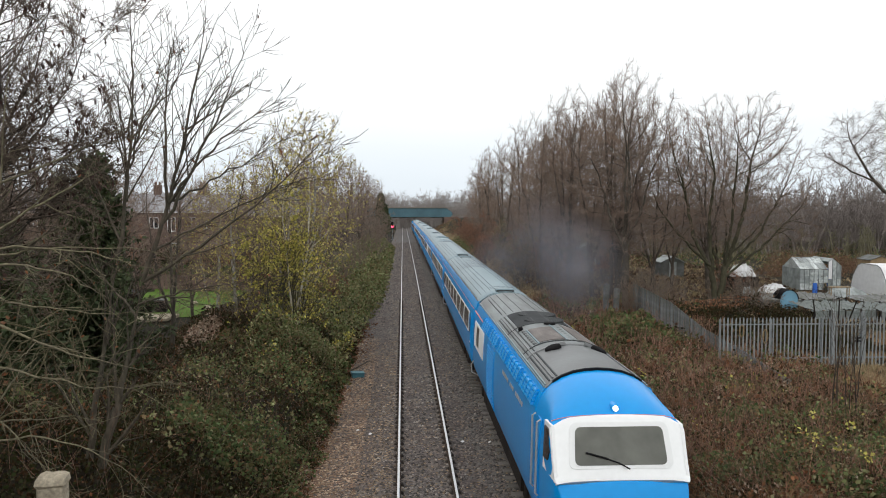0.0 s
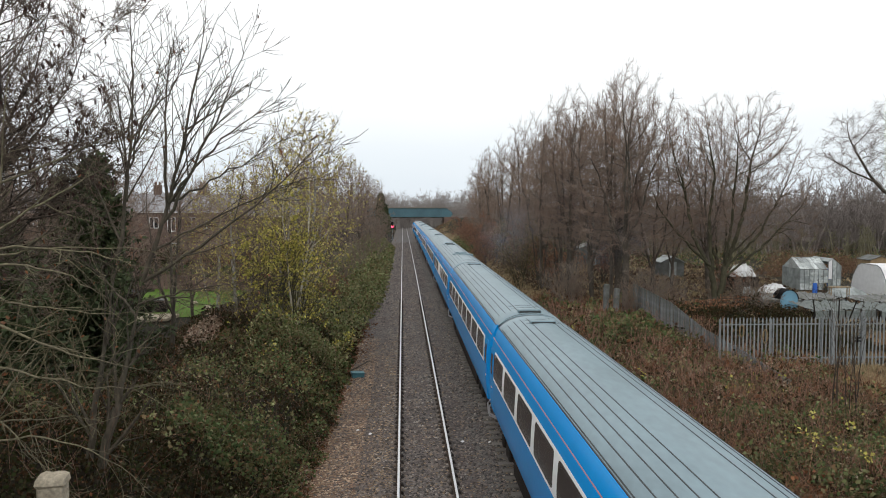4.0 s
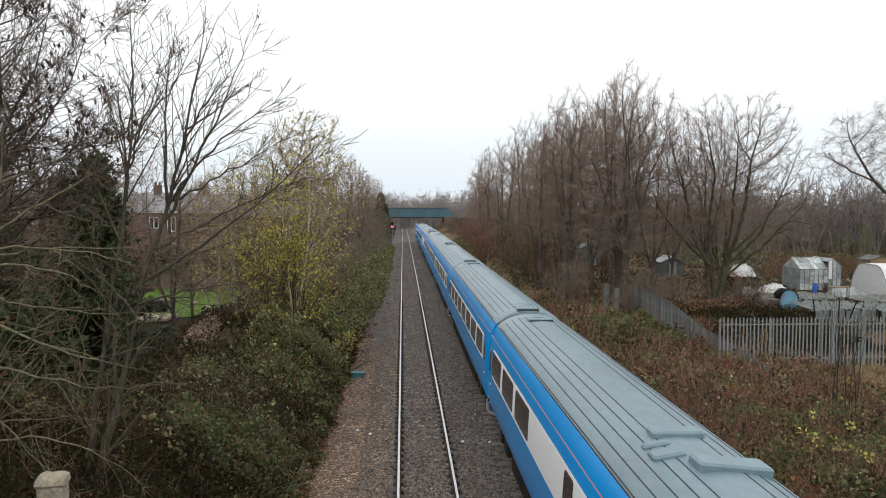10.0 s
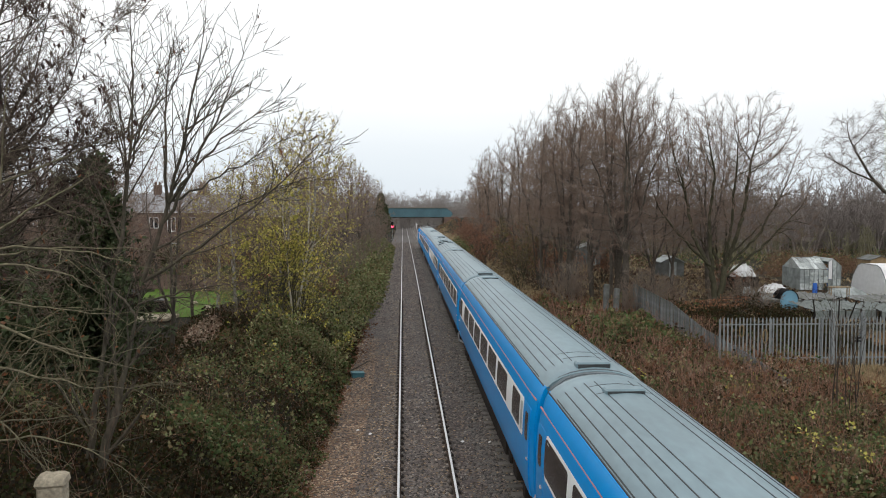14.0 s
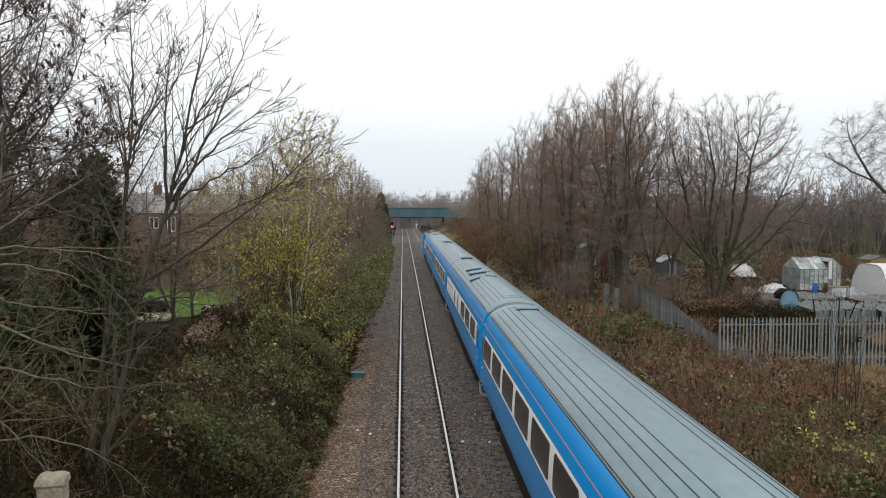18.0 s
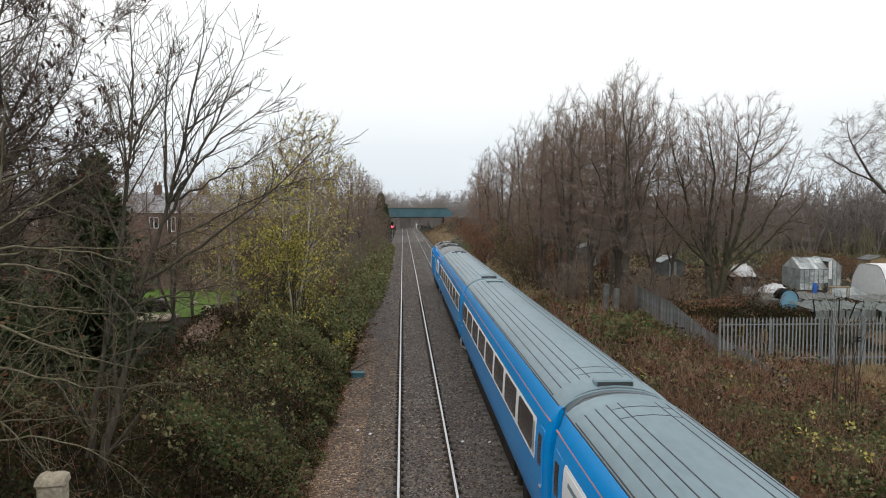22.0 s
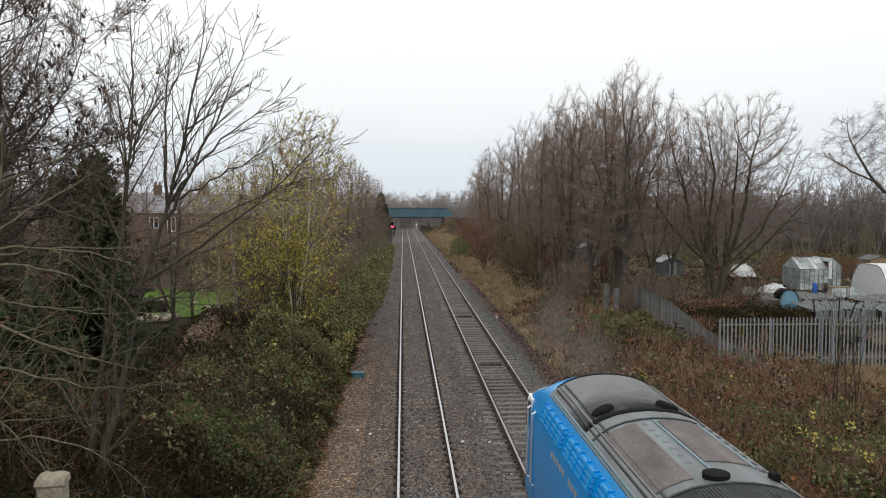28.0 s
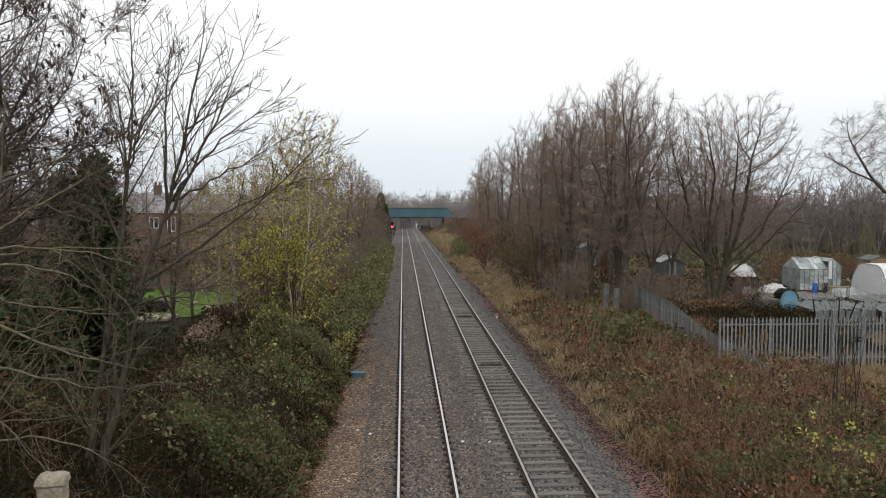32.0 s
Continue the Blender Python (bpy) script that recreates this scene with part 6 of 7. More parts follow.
# ---- undergrowth ----
def cover(name, label, mat, seed, count, x0, x1, y0, y1, size, depth, near_bias=1.6, patch=None, droop=0.3, long=1.4, edge=0.8, lump=1.0):
    """Leaves over humps of bramble; depth is the greatest height of the growth."""
    r = np.random.default_rng(seed)
    y = y0 + (y1 - y0) * r.random(count) ** near_bias
    x = x0 + (x1 - x0) * r.random(count)
    hump = 0.45 + 0.35 * lump * wave(x, y, 1.1 * lump, seed) + 0.3 * lump * wave(x, y, 0.45 * lump, seed * 2.0)
    hump = np.clip(hump, 0.06, 1.2) * depth
    hump *= np.clip(np.minimum(x - x0, x1 - x) / edge, 0.12, 1)
    keep = np.ones(count, bool) if patch is None else patch(x, y, r)
    x, y, hump = x[keep], y[keep], hump[keep]
    z = land(x, y) + hump * r.random(len(x)) ** 0.45
    v, f = leaves(r, np.stack([x, y, z], 1), size, droop, long)
    s = np.clip(y / 30.0, 0.8, 3.0)
    v = v.reshape(-1, 4, 3)
    v = v[:, :1] + (v - v[:, :1]) * s[:, None, None]
    return solid(name, mesh_np(name, v.reshape(-1, 3), f, mat), mat, label, "undergrowth", kind="stuff")


def blades(name, label, mat, seed, count, x0, x1, y0, y1, height, width, near_bias=1.6, patch=None, lean=0.5):
    """Grass blades and stalks: bent slivers of two quads."""
    r = np.random.default_rng(seed)
    y = y0 + (y1 - y0) * r.random(count) ** near_bias
    x = x0 + (x1 - x0) * r.random(count)
    if patch is not None:
        k = patch(x, y, r)
        x, y = x[k], y[k]
    n = len(x)
    b = np.stack([x, y, land(x, y) - 0.02], 1)
    h = height * (0.45 + 0.8 * r.random(n)) * (0.75 + 0.4 * wave(x, y, 0.8, seed))
    a = r.random(n) * 6.283
    w = np.stack([np.cos(a), np.sin(a), 0 * a], 1) * (width * np.clip(y / 28, 0.8, 3.0))[:, None]
    d = np.concatenate([r.normal(0, lean, (n, 2)), np.ones((n, 1))], 1)
    m, t = b + d * (h * 0.55)[:, None], b + (d * np.array([1.9, 1.9, 0.92])) * h[:, None]
    v = np.stack([b - w, b + w, m + w * 0.8, m - w * 0.8, t + w * 0.15, t - w * 0.15], 1).reshape(-1, 3)
    f = (np.arange(n)[:, None, None] * 6 + np.array([(0, 1, 2, 3), (3, 2, 4, 5)])[None]).reshape(-1, 4)
    return solid(name, mesh_np(name, v, f, mat), mat, label, "undergrowth", kind="stuff")


def stalks(name, label, mat, seed, count, x0, x1, y0, y1, length, radius, up, spread, near_bias=1.5, patch=None):
    """Thin arching stems."""
    r = np.random.default_rng(seed)
    y = y0 + (y1 - y0) * r.random(count) ** near_bias
    x = x0 + (x1 - x0) * r.random(count)
    if patch is not None:
        k = patch(x, y, r)
        x, y = x[k], y[k]
    n = len(x)
    way = np.concatenate([r.normal(0, spread, (n, 2)), np.ones((n, 1))], 1)
    pts, rad = limbs(r, np.stack([x, y, land(x, y)], 1), way, length * (0.5 + 0.8 * r.random(n)), radius * np.clip(y / 25, 0.8, 2.5), 4, 0.12, up, 0.5)
    return solid(name, mesh_np(name, *tubes(pts, rad, 3), mat), mat, label, "undergrowth", kind="stuff")


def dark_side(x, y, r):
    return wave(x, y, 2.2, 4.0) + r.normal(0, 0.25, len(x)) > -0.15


def green_side(x, y, r):
    return wave(x, y, 2.2, 4.0) + r.normal(0, 0.2, len(x)) < -0.12


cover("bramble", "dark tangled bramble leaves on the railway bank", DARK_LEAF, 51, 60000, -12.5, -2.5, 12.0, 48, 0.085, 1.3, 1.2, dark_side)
cover("bramble", "green bramble and ivy leaves on the railway bank", GREEN_LEAF, 52, 16000, -9.0, -2.5, 16, 50, 0.090, 1.3, 1.3, green_side)
cover("bramble", "heaped green bramble bush on the bank", GREEN_LEAF, 57, 9000, -6.4, -2.9, 17.0, 23.5, 0.095, 1.7, 1.0, lambda x, y, r: ((x + 4.5) / 1.7) ** 2 + ((y - 20.8) / 2.6) ** 2 + 0.5 * wave(x, y, 0.5) < 0.85)
cover("bramble", "green bramble bush sloping to the ballast", GREEN_LEAF, 58, 12000, -7.0, -2.6, 28, 38, 0.075, 1.5, 1.0, lambda x, y, r: ((x + 4.4) / 2.0) ** 2 + ((y - 33) / 4.5) ** 2 + 0.6 * wave(x, y, 0.6) < 0.9)
cover("bramble", "green bramble thicket beside the ballast", SAGE_LEAF, 53, 62000, -7.2, -1.35, 34, 150, 0.074, 2.3, 1.7, lambda x, y, r: x < -2.75 + 1.3 * step(36, 75, y) + 0.25 * wave(x, y, 0.7) + r.normal(0, 0.12, len(x)), edge=1.6, lump=1.6)
cover("dead_leaves", "bush of bleached curled dead leaves", BLEACHED, 80, 1800, -10.4, -8.0, 35.5, 40, 0.085, 1.5, 1.0)
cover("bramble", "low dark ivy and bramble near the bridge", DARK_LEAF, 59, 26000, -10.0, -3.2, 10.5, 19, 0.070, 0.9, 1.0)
cover("fallen_leaves", "brown leaves spilt along the cess edge", BROWN_LEAF, 60, 26000, -3.5, -1.7, 18, 52, 0.048, 0.10, 1.5)
cover("bramble", "bramble sprays trailing onto the ballast", GREEN_LEAF, 96, 9000, -3.6, -2.0, 17.5, 40, 0.085, 1.0, 1.3, lambda x, y, r: x < -2.75 + 0.7 * wave(x, y, 0.75, 3.0) + r.normal(0, 0.1, len(x)))
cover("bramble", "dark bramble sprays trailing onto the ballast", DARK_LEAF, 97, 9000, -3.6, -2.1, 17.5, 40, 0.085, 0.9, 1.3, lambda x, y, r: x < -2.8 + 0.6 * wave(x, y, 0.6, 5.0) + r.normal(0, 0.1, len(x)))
# pale leaves added as bright flecks, painting highlights on the bramble tops
cover("bramble", "lighter bramble sprays put in for highlights on the dark bank", SAGE_LEAF, 103, 9000, -8.5, -2.7, 17, 40, 0.105, 1.55, 1.2, lambda x, y, r: wave(x, y, 0.42, 4.0) + r.normal(0, 0.06, len(x)) > 0.34)
cover("dead_leaves", "pale leaves scattered over the brambles as painted highlights", BLEACHED, 104, 700, -9.0, -2.7, 17, 44, 0.060, 1.5, 1.3)
cover("dead_leaves", "brown dead leaves caught in the brambles", BROWN_LEAF, 54, 9000, -10.0, -2.4, 13, 46, 0.060, 1.2, 1.3, lambda x, y, r: wave(x, y, 0.9, 6.0) + r.normal(0, 0.3, len(x)) > 0.1)
stalks("bramble_stems", "arching brown bramble stems", STEM_RED, 55, 900, -11.0, -2.8, 12.5, 46, 1.6, 0.005, -0.12, 0.5)
stalks("bramble_stems", "pale dry bramble stems", TWIG_PALE, 56, 420, -11.0, -3.0, 12.5, 40, 1.8, 0.006, -0.16, 0.6)


def grass_zone(x, y, r):
    return x + 0.5 * wave(x, y, 1.8) + r.normal(0, 0.35, len(x)) < 7.5 + 1.0 * step(20, 34, y) + 2.2 * step(34, 70, y)


def green_at(x, y):
    return (wave(x, y, 1.3, 7.0) > 0.25) | (((x - 12.6) / 2.0) ** 2 + ((y - 42) / 4.5) ** 2 + 0.5 * wave(x, y, 0.8, 2.0) < 0.9) | ((x > 10.2) & (y < 26) & (wave(x, y, 0.8, 1.0) > -0.05))


def green_patch(x, y, r):
    return green_at(x + r.normal(0, 0.12, len(x)), y + r.normal(0, 0.2, len(x)))


def weed_zone(x, y, r):
    return (wave(x, y, 1.1, 3.0) + 0.5 * wave(x, y, 0.45, 5.0) + r.normal(0, 0.08, len(x)) > 0.10) & (x + 0.6 * wave(x, y, 1.8) + r.normal(0, 0.4, len(x)) > 7.9) & ~green_at(x, y)


def thin_weeds(x, y, r):
    return (x + 0.6 * wave(x, y, 1.8) + r.normal(0, 0.4, len(x)) > 7.6) & ~green_at(x, y)


blades("dry_grass", "straw-coloured dry grass on the bank", DRY_GRASS, 61, 44000, 6.75, 11.0, 20.0, 120, 0.50, 0.012, 1.8, lambda x, y, r: grass_zone(x, y, r) & (y > 24.0 + r.normal(0, 2.0, len(x))) & (wave(x, y, 0.7, 1.0) + 0.5 * wave(x, y, 0.3, 4.0) + r.normal(0, 0.2, len(x)) > -0.2))
blades("dead_weeds", "rank brown grass along the far bank", WEEDS, 62, 5000, 6.2, 15.0, 90, 255, 0.75, 0.012, 1.0)
blades("dry_grass", "tufts of pale grass along the far bank", DRY_GRASS, 74, 9000, 6.2, 12.0, 80, 230, 0.65, 0.012, 1.0, lambda x, y, r: wave(x, y, 2.5, 1.0) > -0.05)
cover("bramble", "round dark green bush at the foot of the far bank", GREEN_LEAF, 100, 2600, 6.4, 10.4, 106, 122, 0.055, 3.6, 1.0, lambda x, y, r: ((x - 8.3) / 1.9) ** 2 + ((y - 114) / 7.0) ** 2 < 1)
blades("dry_grass", "bleached grass mounds on the far bank", DRY_GRASS, 101, 6000, 7.6, 13.0, 120, 190, 1.5, 0.014, 1.0, lambda x, y, r: wave(x, y, 3.2, 3.0) > 0.1)
cover("bramble", "rounded green bushes on the far bank", GREEN_LEAF, 72, 3500, 9.0, 14.0, 118, 160, 0.07, 3.4, 1.0, lambda x, y, r: wave(x, y, 3.0, 2.0) > 0.25)
blades("dry_grass", "thin dry grass under the trees", DRY_GRASS, 78, 16000, 9.0, 32, 47, 115, 0.5, 0.012, 1.3)
blades("dead_weeds", "brown dead weeds and grass on the bank", WEEDS, 63, 7500, 7.2, 19.5, 18, 60, 0.40, 0.013, 1.4, thin_weeds)
blades("dead_weeds", "brown grass spilling to the ballast shoulder", WEEDS, 98, 2600, 6.85, 10.5, 17.0, 25, 0.42, 0.013, 1.0)
cover("dead_leaves", "brown leaves among the bank grass", BROWN_LEAF, 99, 5000, 6.85, 10.5, 17.0, 25, 0.07, 0.4, 1.0)
blades("dead_weeds", "clumps of tall rust-brown dead weeds", RUST_WEEDS, 70, 30000, 7.2, 19.5, 18, 60, 0.95, 0.015, 1.4, weed_zone)
stalks("weed_stalks", "red-brown dead dock and willowherb stalks", STEM_RED, 64, 7000, 7.8, 17.0, 19, 52, 1.2, 0.0085, 0.02, 0.25, 1.3, weed_zone)
# dark leaves laid low to paint shaded gaps under the weeds
cover("bramble", "low bramble among dead weeds, coloured dark as shaded gaps", DARK_LEAF, 75, 26000, 7.4, 19.5, 18, 56, 0.09, 0.6, 1.3)
cover("bramble", "sage green bramble sprays over the bank", SAGE_LEAF, 89, 11000, 7.8, 18.5, 18, 50, 0.110, 1.15, 1.3, lambda x, y, r: wave(x, y, 0.7, 15.0) + r.normal(0, 0.2, len(x)) > 0.15)
cover("bramble", "green bramble patches among dead weeds", GREEN_LEAF, 65, 75000, 7.6, 19.5, 18, 56, 0.105, 1.2, 1.3, green_patch)
cover("dead_leaves", "brown curled leaves among the weeds", BROWN_LEAF, 66, 13000, 7.4, 19.0, 18, 56, 0.105, 1.0, 1.3, lambda x, y, r: wave(x, y, 0.8, 8.0) > 0.05)
cover("yellow_leaves", "yellow-green leaves on low shoots", SPRIG_LEAF, 67, 4500, 10.4, 19.0, 18, 31, 0.095, 1.4, 1.1, lambda x, y, r: wave(x, y, 0.33, 9.0) + 0.5 * wave(x, y, 1.6, 2.0) > 0.72)
blades("rough_grass", "pale olive grass before the palisade fence", DRY_GRASS, 73, 9000, 13.5, 22.0, 30.5, 35.6, 0.32, 0.012, 1.0)


def leaf_clusters(name, label, mat, seed, count, x0, x1, y0, y1, lift, size):
    """Bunches of a dozen leaves on low shoots."""
    r = np.random.default_rng(seed)
    x, y = x0 + (x1 - x0) * r.random(count), y0 + (y1 - y0) * r.random(count)
    c = np.stack([x, y, land(x, y) + lift * (0.4 + 0.8 * r.random(count))], 1)
    n = r.integers(3, 15, count)
    at = np.repeat(c, n, 0) + r.normal(0, 0.10, (n.sum(), 3))
    return solid(name, mesh_np(name, *leaves(r, at, size, 0.4, 1.3), mat), mat, label, "leaves", kind="stuff")


leaf_clusters("yellow_leaves", "bunches of lemon-yellow leaves on low shoots", LEMON_LEAF, 91, 13, 10.8, 13.6, 18.5, 23.5, 1.0, 0.085)
stalks("weed_stalks", "pale dry stalks standing in the dead weeds", TWIG_PALE, 95, 1500, 7.6, 17.0, 18, 50, 1.1, 0.006, -0.05, 0.45, 1.3)
stalks("bramble_stems", "red-brown arching bramble stems on the bank", STEM_RED, 86, 2600, 7.6, 17.0, 18, 48, 1.5, 0.006, -0.14, 0.6, 1.3)
cover("dead_leaves", "bleached leaves caught among the weeds", BLEACHED, 87, 3600, 7.4, 18.0, 18, 50, 0.080, 1.0, 1.3)
# patches of dark leaves paint deep shade between the clumps
cover("bramble", "bramble mounds on the bank, shade put in by dark leaves", DARK_LEAF, 88, 16000, 7.8, 17.5, 18, 48, 0.085, 1.35, 1.3, lambda x, y, r: wave(x, y, 0.9, 12.0) + r.normal(0, 0.12, len(x)) > 0.12)
leaf_clusters("yellow_leaves", "scattered yellow leaves over the brambles", SPRIG_LEAF, 92, 16, 8.5, 18.0, 24, 46, 0.8, 0.07)
br = np.random.default_rng(94)
sprays = []
beech = thing("beech_branch", "long low beech branch hung with orange-brown leaves", "branch", Matrix.Translation((21.6, 46.6, 0)))
for k, (z0, z1, ln) in enumerate(((0.7, 1.85, 6.9), (0.6, 1.6, 5.6), (0.8, 1.95, 4.2))):
    u = np.linspace(0, 1, 12)
    p = np.stack([-ln * u, 0.25 * (k - 1) + 0.15 * np.sin(5 * u + k), z0 + (z1 - z0) * np.sin(np.pi * np.minimum(u * 0.9 + 0.1, 1.0)) ** 0.5 + 0.06 * np.sin(11 * u)], 1)
    part("branch_stem", mesh_np("branch_stem", *tubes(p[None], np.linspace(0.035, 0.006, 12)[None], 5), BARK, True), None, beech, "thin grey stem")
    sprays.append(p[br.integers(3, 12, 130)] + br.normal(0, 1, (130, 3)) * np.array([0.22, 0.16, 0.07]) - np.array([0, 0, 0.10]))
part("leaf_spray", mesh_np("leaf_spray", *leaves(br, np.concatenate(sprays), 0.085, 1.2, 1.5), ORANGE_LEAF), None, beech, "hanging orange-brown leaves")["kind"] = "stuff"
cover("bramble", "fresh green bramble mound below the board fence", GREEN_LEAF, 90, 14000, 9.2, 14.4, 35.5, 47, 0.11, 1.7, 1.0, lambda x, y, r: ((x - 11.9) / 2.3) ** 2 + ((y - 41.5) / 4.8) ** 2 + 0.6 * wave(x, y, 0.8, 2.0) < 0.8)
copy_tree(thicket, -4.7, 50, 40, 0.55)
leaf_clusters("yellow_leaves", "bright yellow leaves on a shoot beside the ballast", SPRIG_LEAF, 84, 9, -3.3, -2.4, 36.8, 39.0, 1.5, 0.10)
leaf_clusters("yellow_leaves", "yellow leaves left on bramble shoots", SPRIG_LEAF, 93, 14, -6.5, -2.6, 24, 46, 1.4, 0.06)
cover("dead_leaves", "brown leaf litter under the trees", RUSSET, 76, 26000, 9.5, 34, 48, 120, 0.075, 0.35, 1.2)
blades("meadow_grass", "rough grass beyond the fence", DRY_GRASS, 68, 12000, 15, 70, 36, 130, 0.35, 0.02, 1.3)


cover("garden_hedge", "tall dark evergreen hedge before the houses", DARK_LEAF, 77, 15000, -46, -11.5, 88, 97, 0.06, 4.6, 1.0, lambda x, y, r: wave(x, y, 2.0) > -0.55)
cover("garden_hedge", "overgrown green shrubs round the lawn", GREEN_LEAF, 79, 9000, -24, -8.5, 72, 80, 0.06, 2.6, 1.0)
# ---- far woods ----
def woods(name, label, mat, seed, places, height, twig=0.03):
    r = np.random.default_rng(seed)
    pcs = []
    for x, y, k in places:
        st = np.array([[x, y, float(land(x, y))]] * 3) + np.concatenate([r.normal(0, 0.8, (3, 2)), np.zeros((3, 1))], 1)
        h = np.full(3, height * k) * (0.7 + 0.4 * r.random(3))
        p, q = limbs(r, st, np.concatenate([r.normal(0, 0.15, (3, 2)), np.ones((3, 1))], 1), h, np.full(3, 0.14), 6, 0.07, 0.03, 0.2)
        pcs.append(tubes(p, q, 3))
        a = kids(r, p, q, 7, 0.08, 0.98, (25, 60), 0.36, h)
        p2, q2 = limbs(r, *a[:3], np.maximum(a[3], twig), 5, 0.14, 0.05)
        pcs.append(tubes(p2, q2, 3))
        b = kids(r, p2, q2, 6, 0.1, 1.0, (20, 65), 0.5, a[2])
        p3, q3 = limbs(r, *b[:3], np.full(len(b[0]), twig), 2, 0.14, 0.04)
        pcs.append(tubes(p3, q3, 3))
    return solid(name, mesh_np(name, *join(pcs), mat), mat, label, "woodland", kind="stuff")


wr_ = random.Random(8)
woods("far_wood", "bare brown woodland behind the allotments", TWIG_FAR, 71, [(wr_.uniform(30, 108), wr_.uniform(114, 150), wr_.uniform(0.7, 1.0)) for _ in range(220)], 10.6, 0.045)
woods("far_wood", "tall trees at the end of the woodland, coloured pale for haze", TWIG_FAR, 78, [(69 + 1.1 * k + wr_.uniform(-1, 1), wr_.uniform(118, 134), wr_.uniform(0.85, 1.05)) for k in range(22)], 13.5, 0.035)
woods("far_scrub", "olive hedgerow shrubs before the woodland", TWIG_OLIVE, 77, [(wr_.uniform(30, 90), wr_.uniform(100, 112), wr_.uniform(0.5, 1.0)) for _ in range(26)], 4.6, 0.032)
woods("far_wood", "low woodland beyond the far bridge, coloured pale for haze", TWIG_HAZE, 72, [(wr_.uniform(-45, 60), wr_.uniform(300, 390), wr_.uniform(0.7, 1.0)) for _ in range(330)], 13.8, 0.055)
woods("far_wood", "bare trees beyond the gardens", TWIG, 73, [(wr_.uniform(-95, -16), wr_.uniform(120, 190), wr_.uniform(0.6, 1.0)) for _ in range(40)], 10.0, 0.045)

# ---- palisade fence of the allotments ----
def pale_shape(h):
    return Shape().loft([[(-w, -0.012, z), (0, -0.022, z), (w, -0.012, z), (w, 0.0, z), (0, -0.010, z), (-w, 0.0, z)] for w, z in ((0.034, 0.02), (0.034, h - 0.12), (0.030, h - 0.06), (0.006, h))])


FENCE_Y = 35.9
pale_mesh = pale_shape(2.4).mesh("pale", GALV)
for x0, x1, lab in ((14.55, 19.75, "galvanised steel palisade fence panel with pointed pales"), (21.40, 25.2, "galvanised steel palisade fence panel with pointed pales")):
    fence = thing("palisade_fence", lab, "fence", group="palisade fence")
    x = x0
    while x < x1:
        p = part("pale", pale_mesh, GALV, fence)
        p.matrix_basis = pose(x, FENCE_Y, -0.22 + 0.01 * math.sin(x * 9), 0, 0.5 * math.sin(x * 5), 0)
        x += 0.178
    for z in (0.25, 1.82):
        part("fence_rail", Shape().box(x0 - 0.05, x1, FENCE_Y + 0.002, FENCE_Y + 0.05, z, z + 0.05), GALV, fence)
    x = x0 + 0.02
    while x < x1 + 0.1:
        part("fence_post", Shape().box(x - 0.03, x + 0.03, FENCE_Y + 0.052, FENCE_Y + 0.16, -0.3, 2.08), GALV, fence)
        x += 2.4
gate = thing("palisade_gate", "galvanised steel palisade gate with bolt and heavy posts", "gate")
for x in (19.87, 21.27):
    part("gate_post", Shape().box(x - 0.07, x + 0.07, FENCE_Y - 0.06, FENCE_Y + 0.08, -0.3, 2.40, 0.01), GALV, gate, "square galvanised gate post")
for i in range(7):
    p = part("pale", pale_mesh, GALV, gate)
    p.matrix_basis = pose(20.04 + i * 0.178, FENCE_Y, -0.22)
for z in (0.25, 1.78):
    part("gate_rail", Shape().box(19.95, 21.19, FENCE_Y + 0.002, FENCE_Y + 0.06, z, z + 0.06), GALV, gate)
part("gate_bolt", Shape().box(20.9, 21.15, FENCE_Y - 0.08, FENCE_Y - 0.02, 1.02, 1.08).box(20.9, 21.15, FENCE_Y - 0.08, FENCE_Y - 0.02, 1.16, 1.22).box(20.95, 21.01, FENCE_Y - 0.08, FENCE_Y - 0.02, 0.95, 1.3), BLACK, gate, "dark bolt and lock")
# tan wooden hoops hung on the pales
for x, z, s in ((16.62, 1.05, 0.95), (15.52, 1.3, 0.8)):
    pts = [(0.10 * math.cos(a), 0, s * 0.34 * math.sin(a)) for a in [2 * math.pi * i / 14 for i in range(15)]]
    solid("hanging_hoop", Shape().tube(pts, 0.028, 6), WOOD_TAN, "tan wooden hoop hanging on the fence", "hoop", pose(x, FENCE_Y - 0.07, z + 0.25), "hoops on the fence", smooth=True)
# raking board fence that runs back along the boundary
board = thing("board_fence", "weathered grey board fence with a raking top", "fence")
for k in range(96):
    y = 31.0 + k * 0.205
    top = float(np.interp(y, [31, 35, 39.5, 44, 50.7], [0.35, 0.75, 1.1, 1.85, 2.3]))
    zb = float(land(14.9, y)) - 0.15
    part("board", Shape().box(-0.012, 0.012, 0, 0.198, 0, top - zb, 0.004), GREY_BOARD, board).matrix_basis = pose(14.8 + 0.035 * (50.7 - y) + 0.015 * math.sin(k * 2.3), y, zb, 0.6 * math.sin(k * 1.7), 0, 0)
# concrete gatepost and rails by the trees
for x, y, h in ((12.8, 50.0, 2.3), (13.35, 49.6, 2.1)):
    solid("concrete_post", Shape().box(-0.16, 0.16, -0.14, 0.14, 0, h, 0.04), GREY_BOARD, "old grey post standing at the wood's edge", "post", pose(x, y, float(land(x, y)) - 0.1, 0, 2, 15), "old posts")


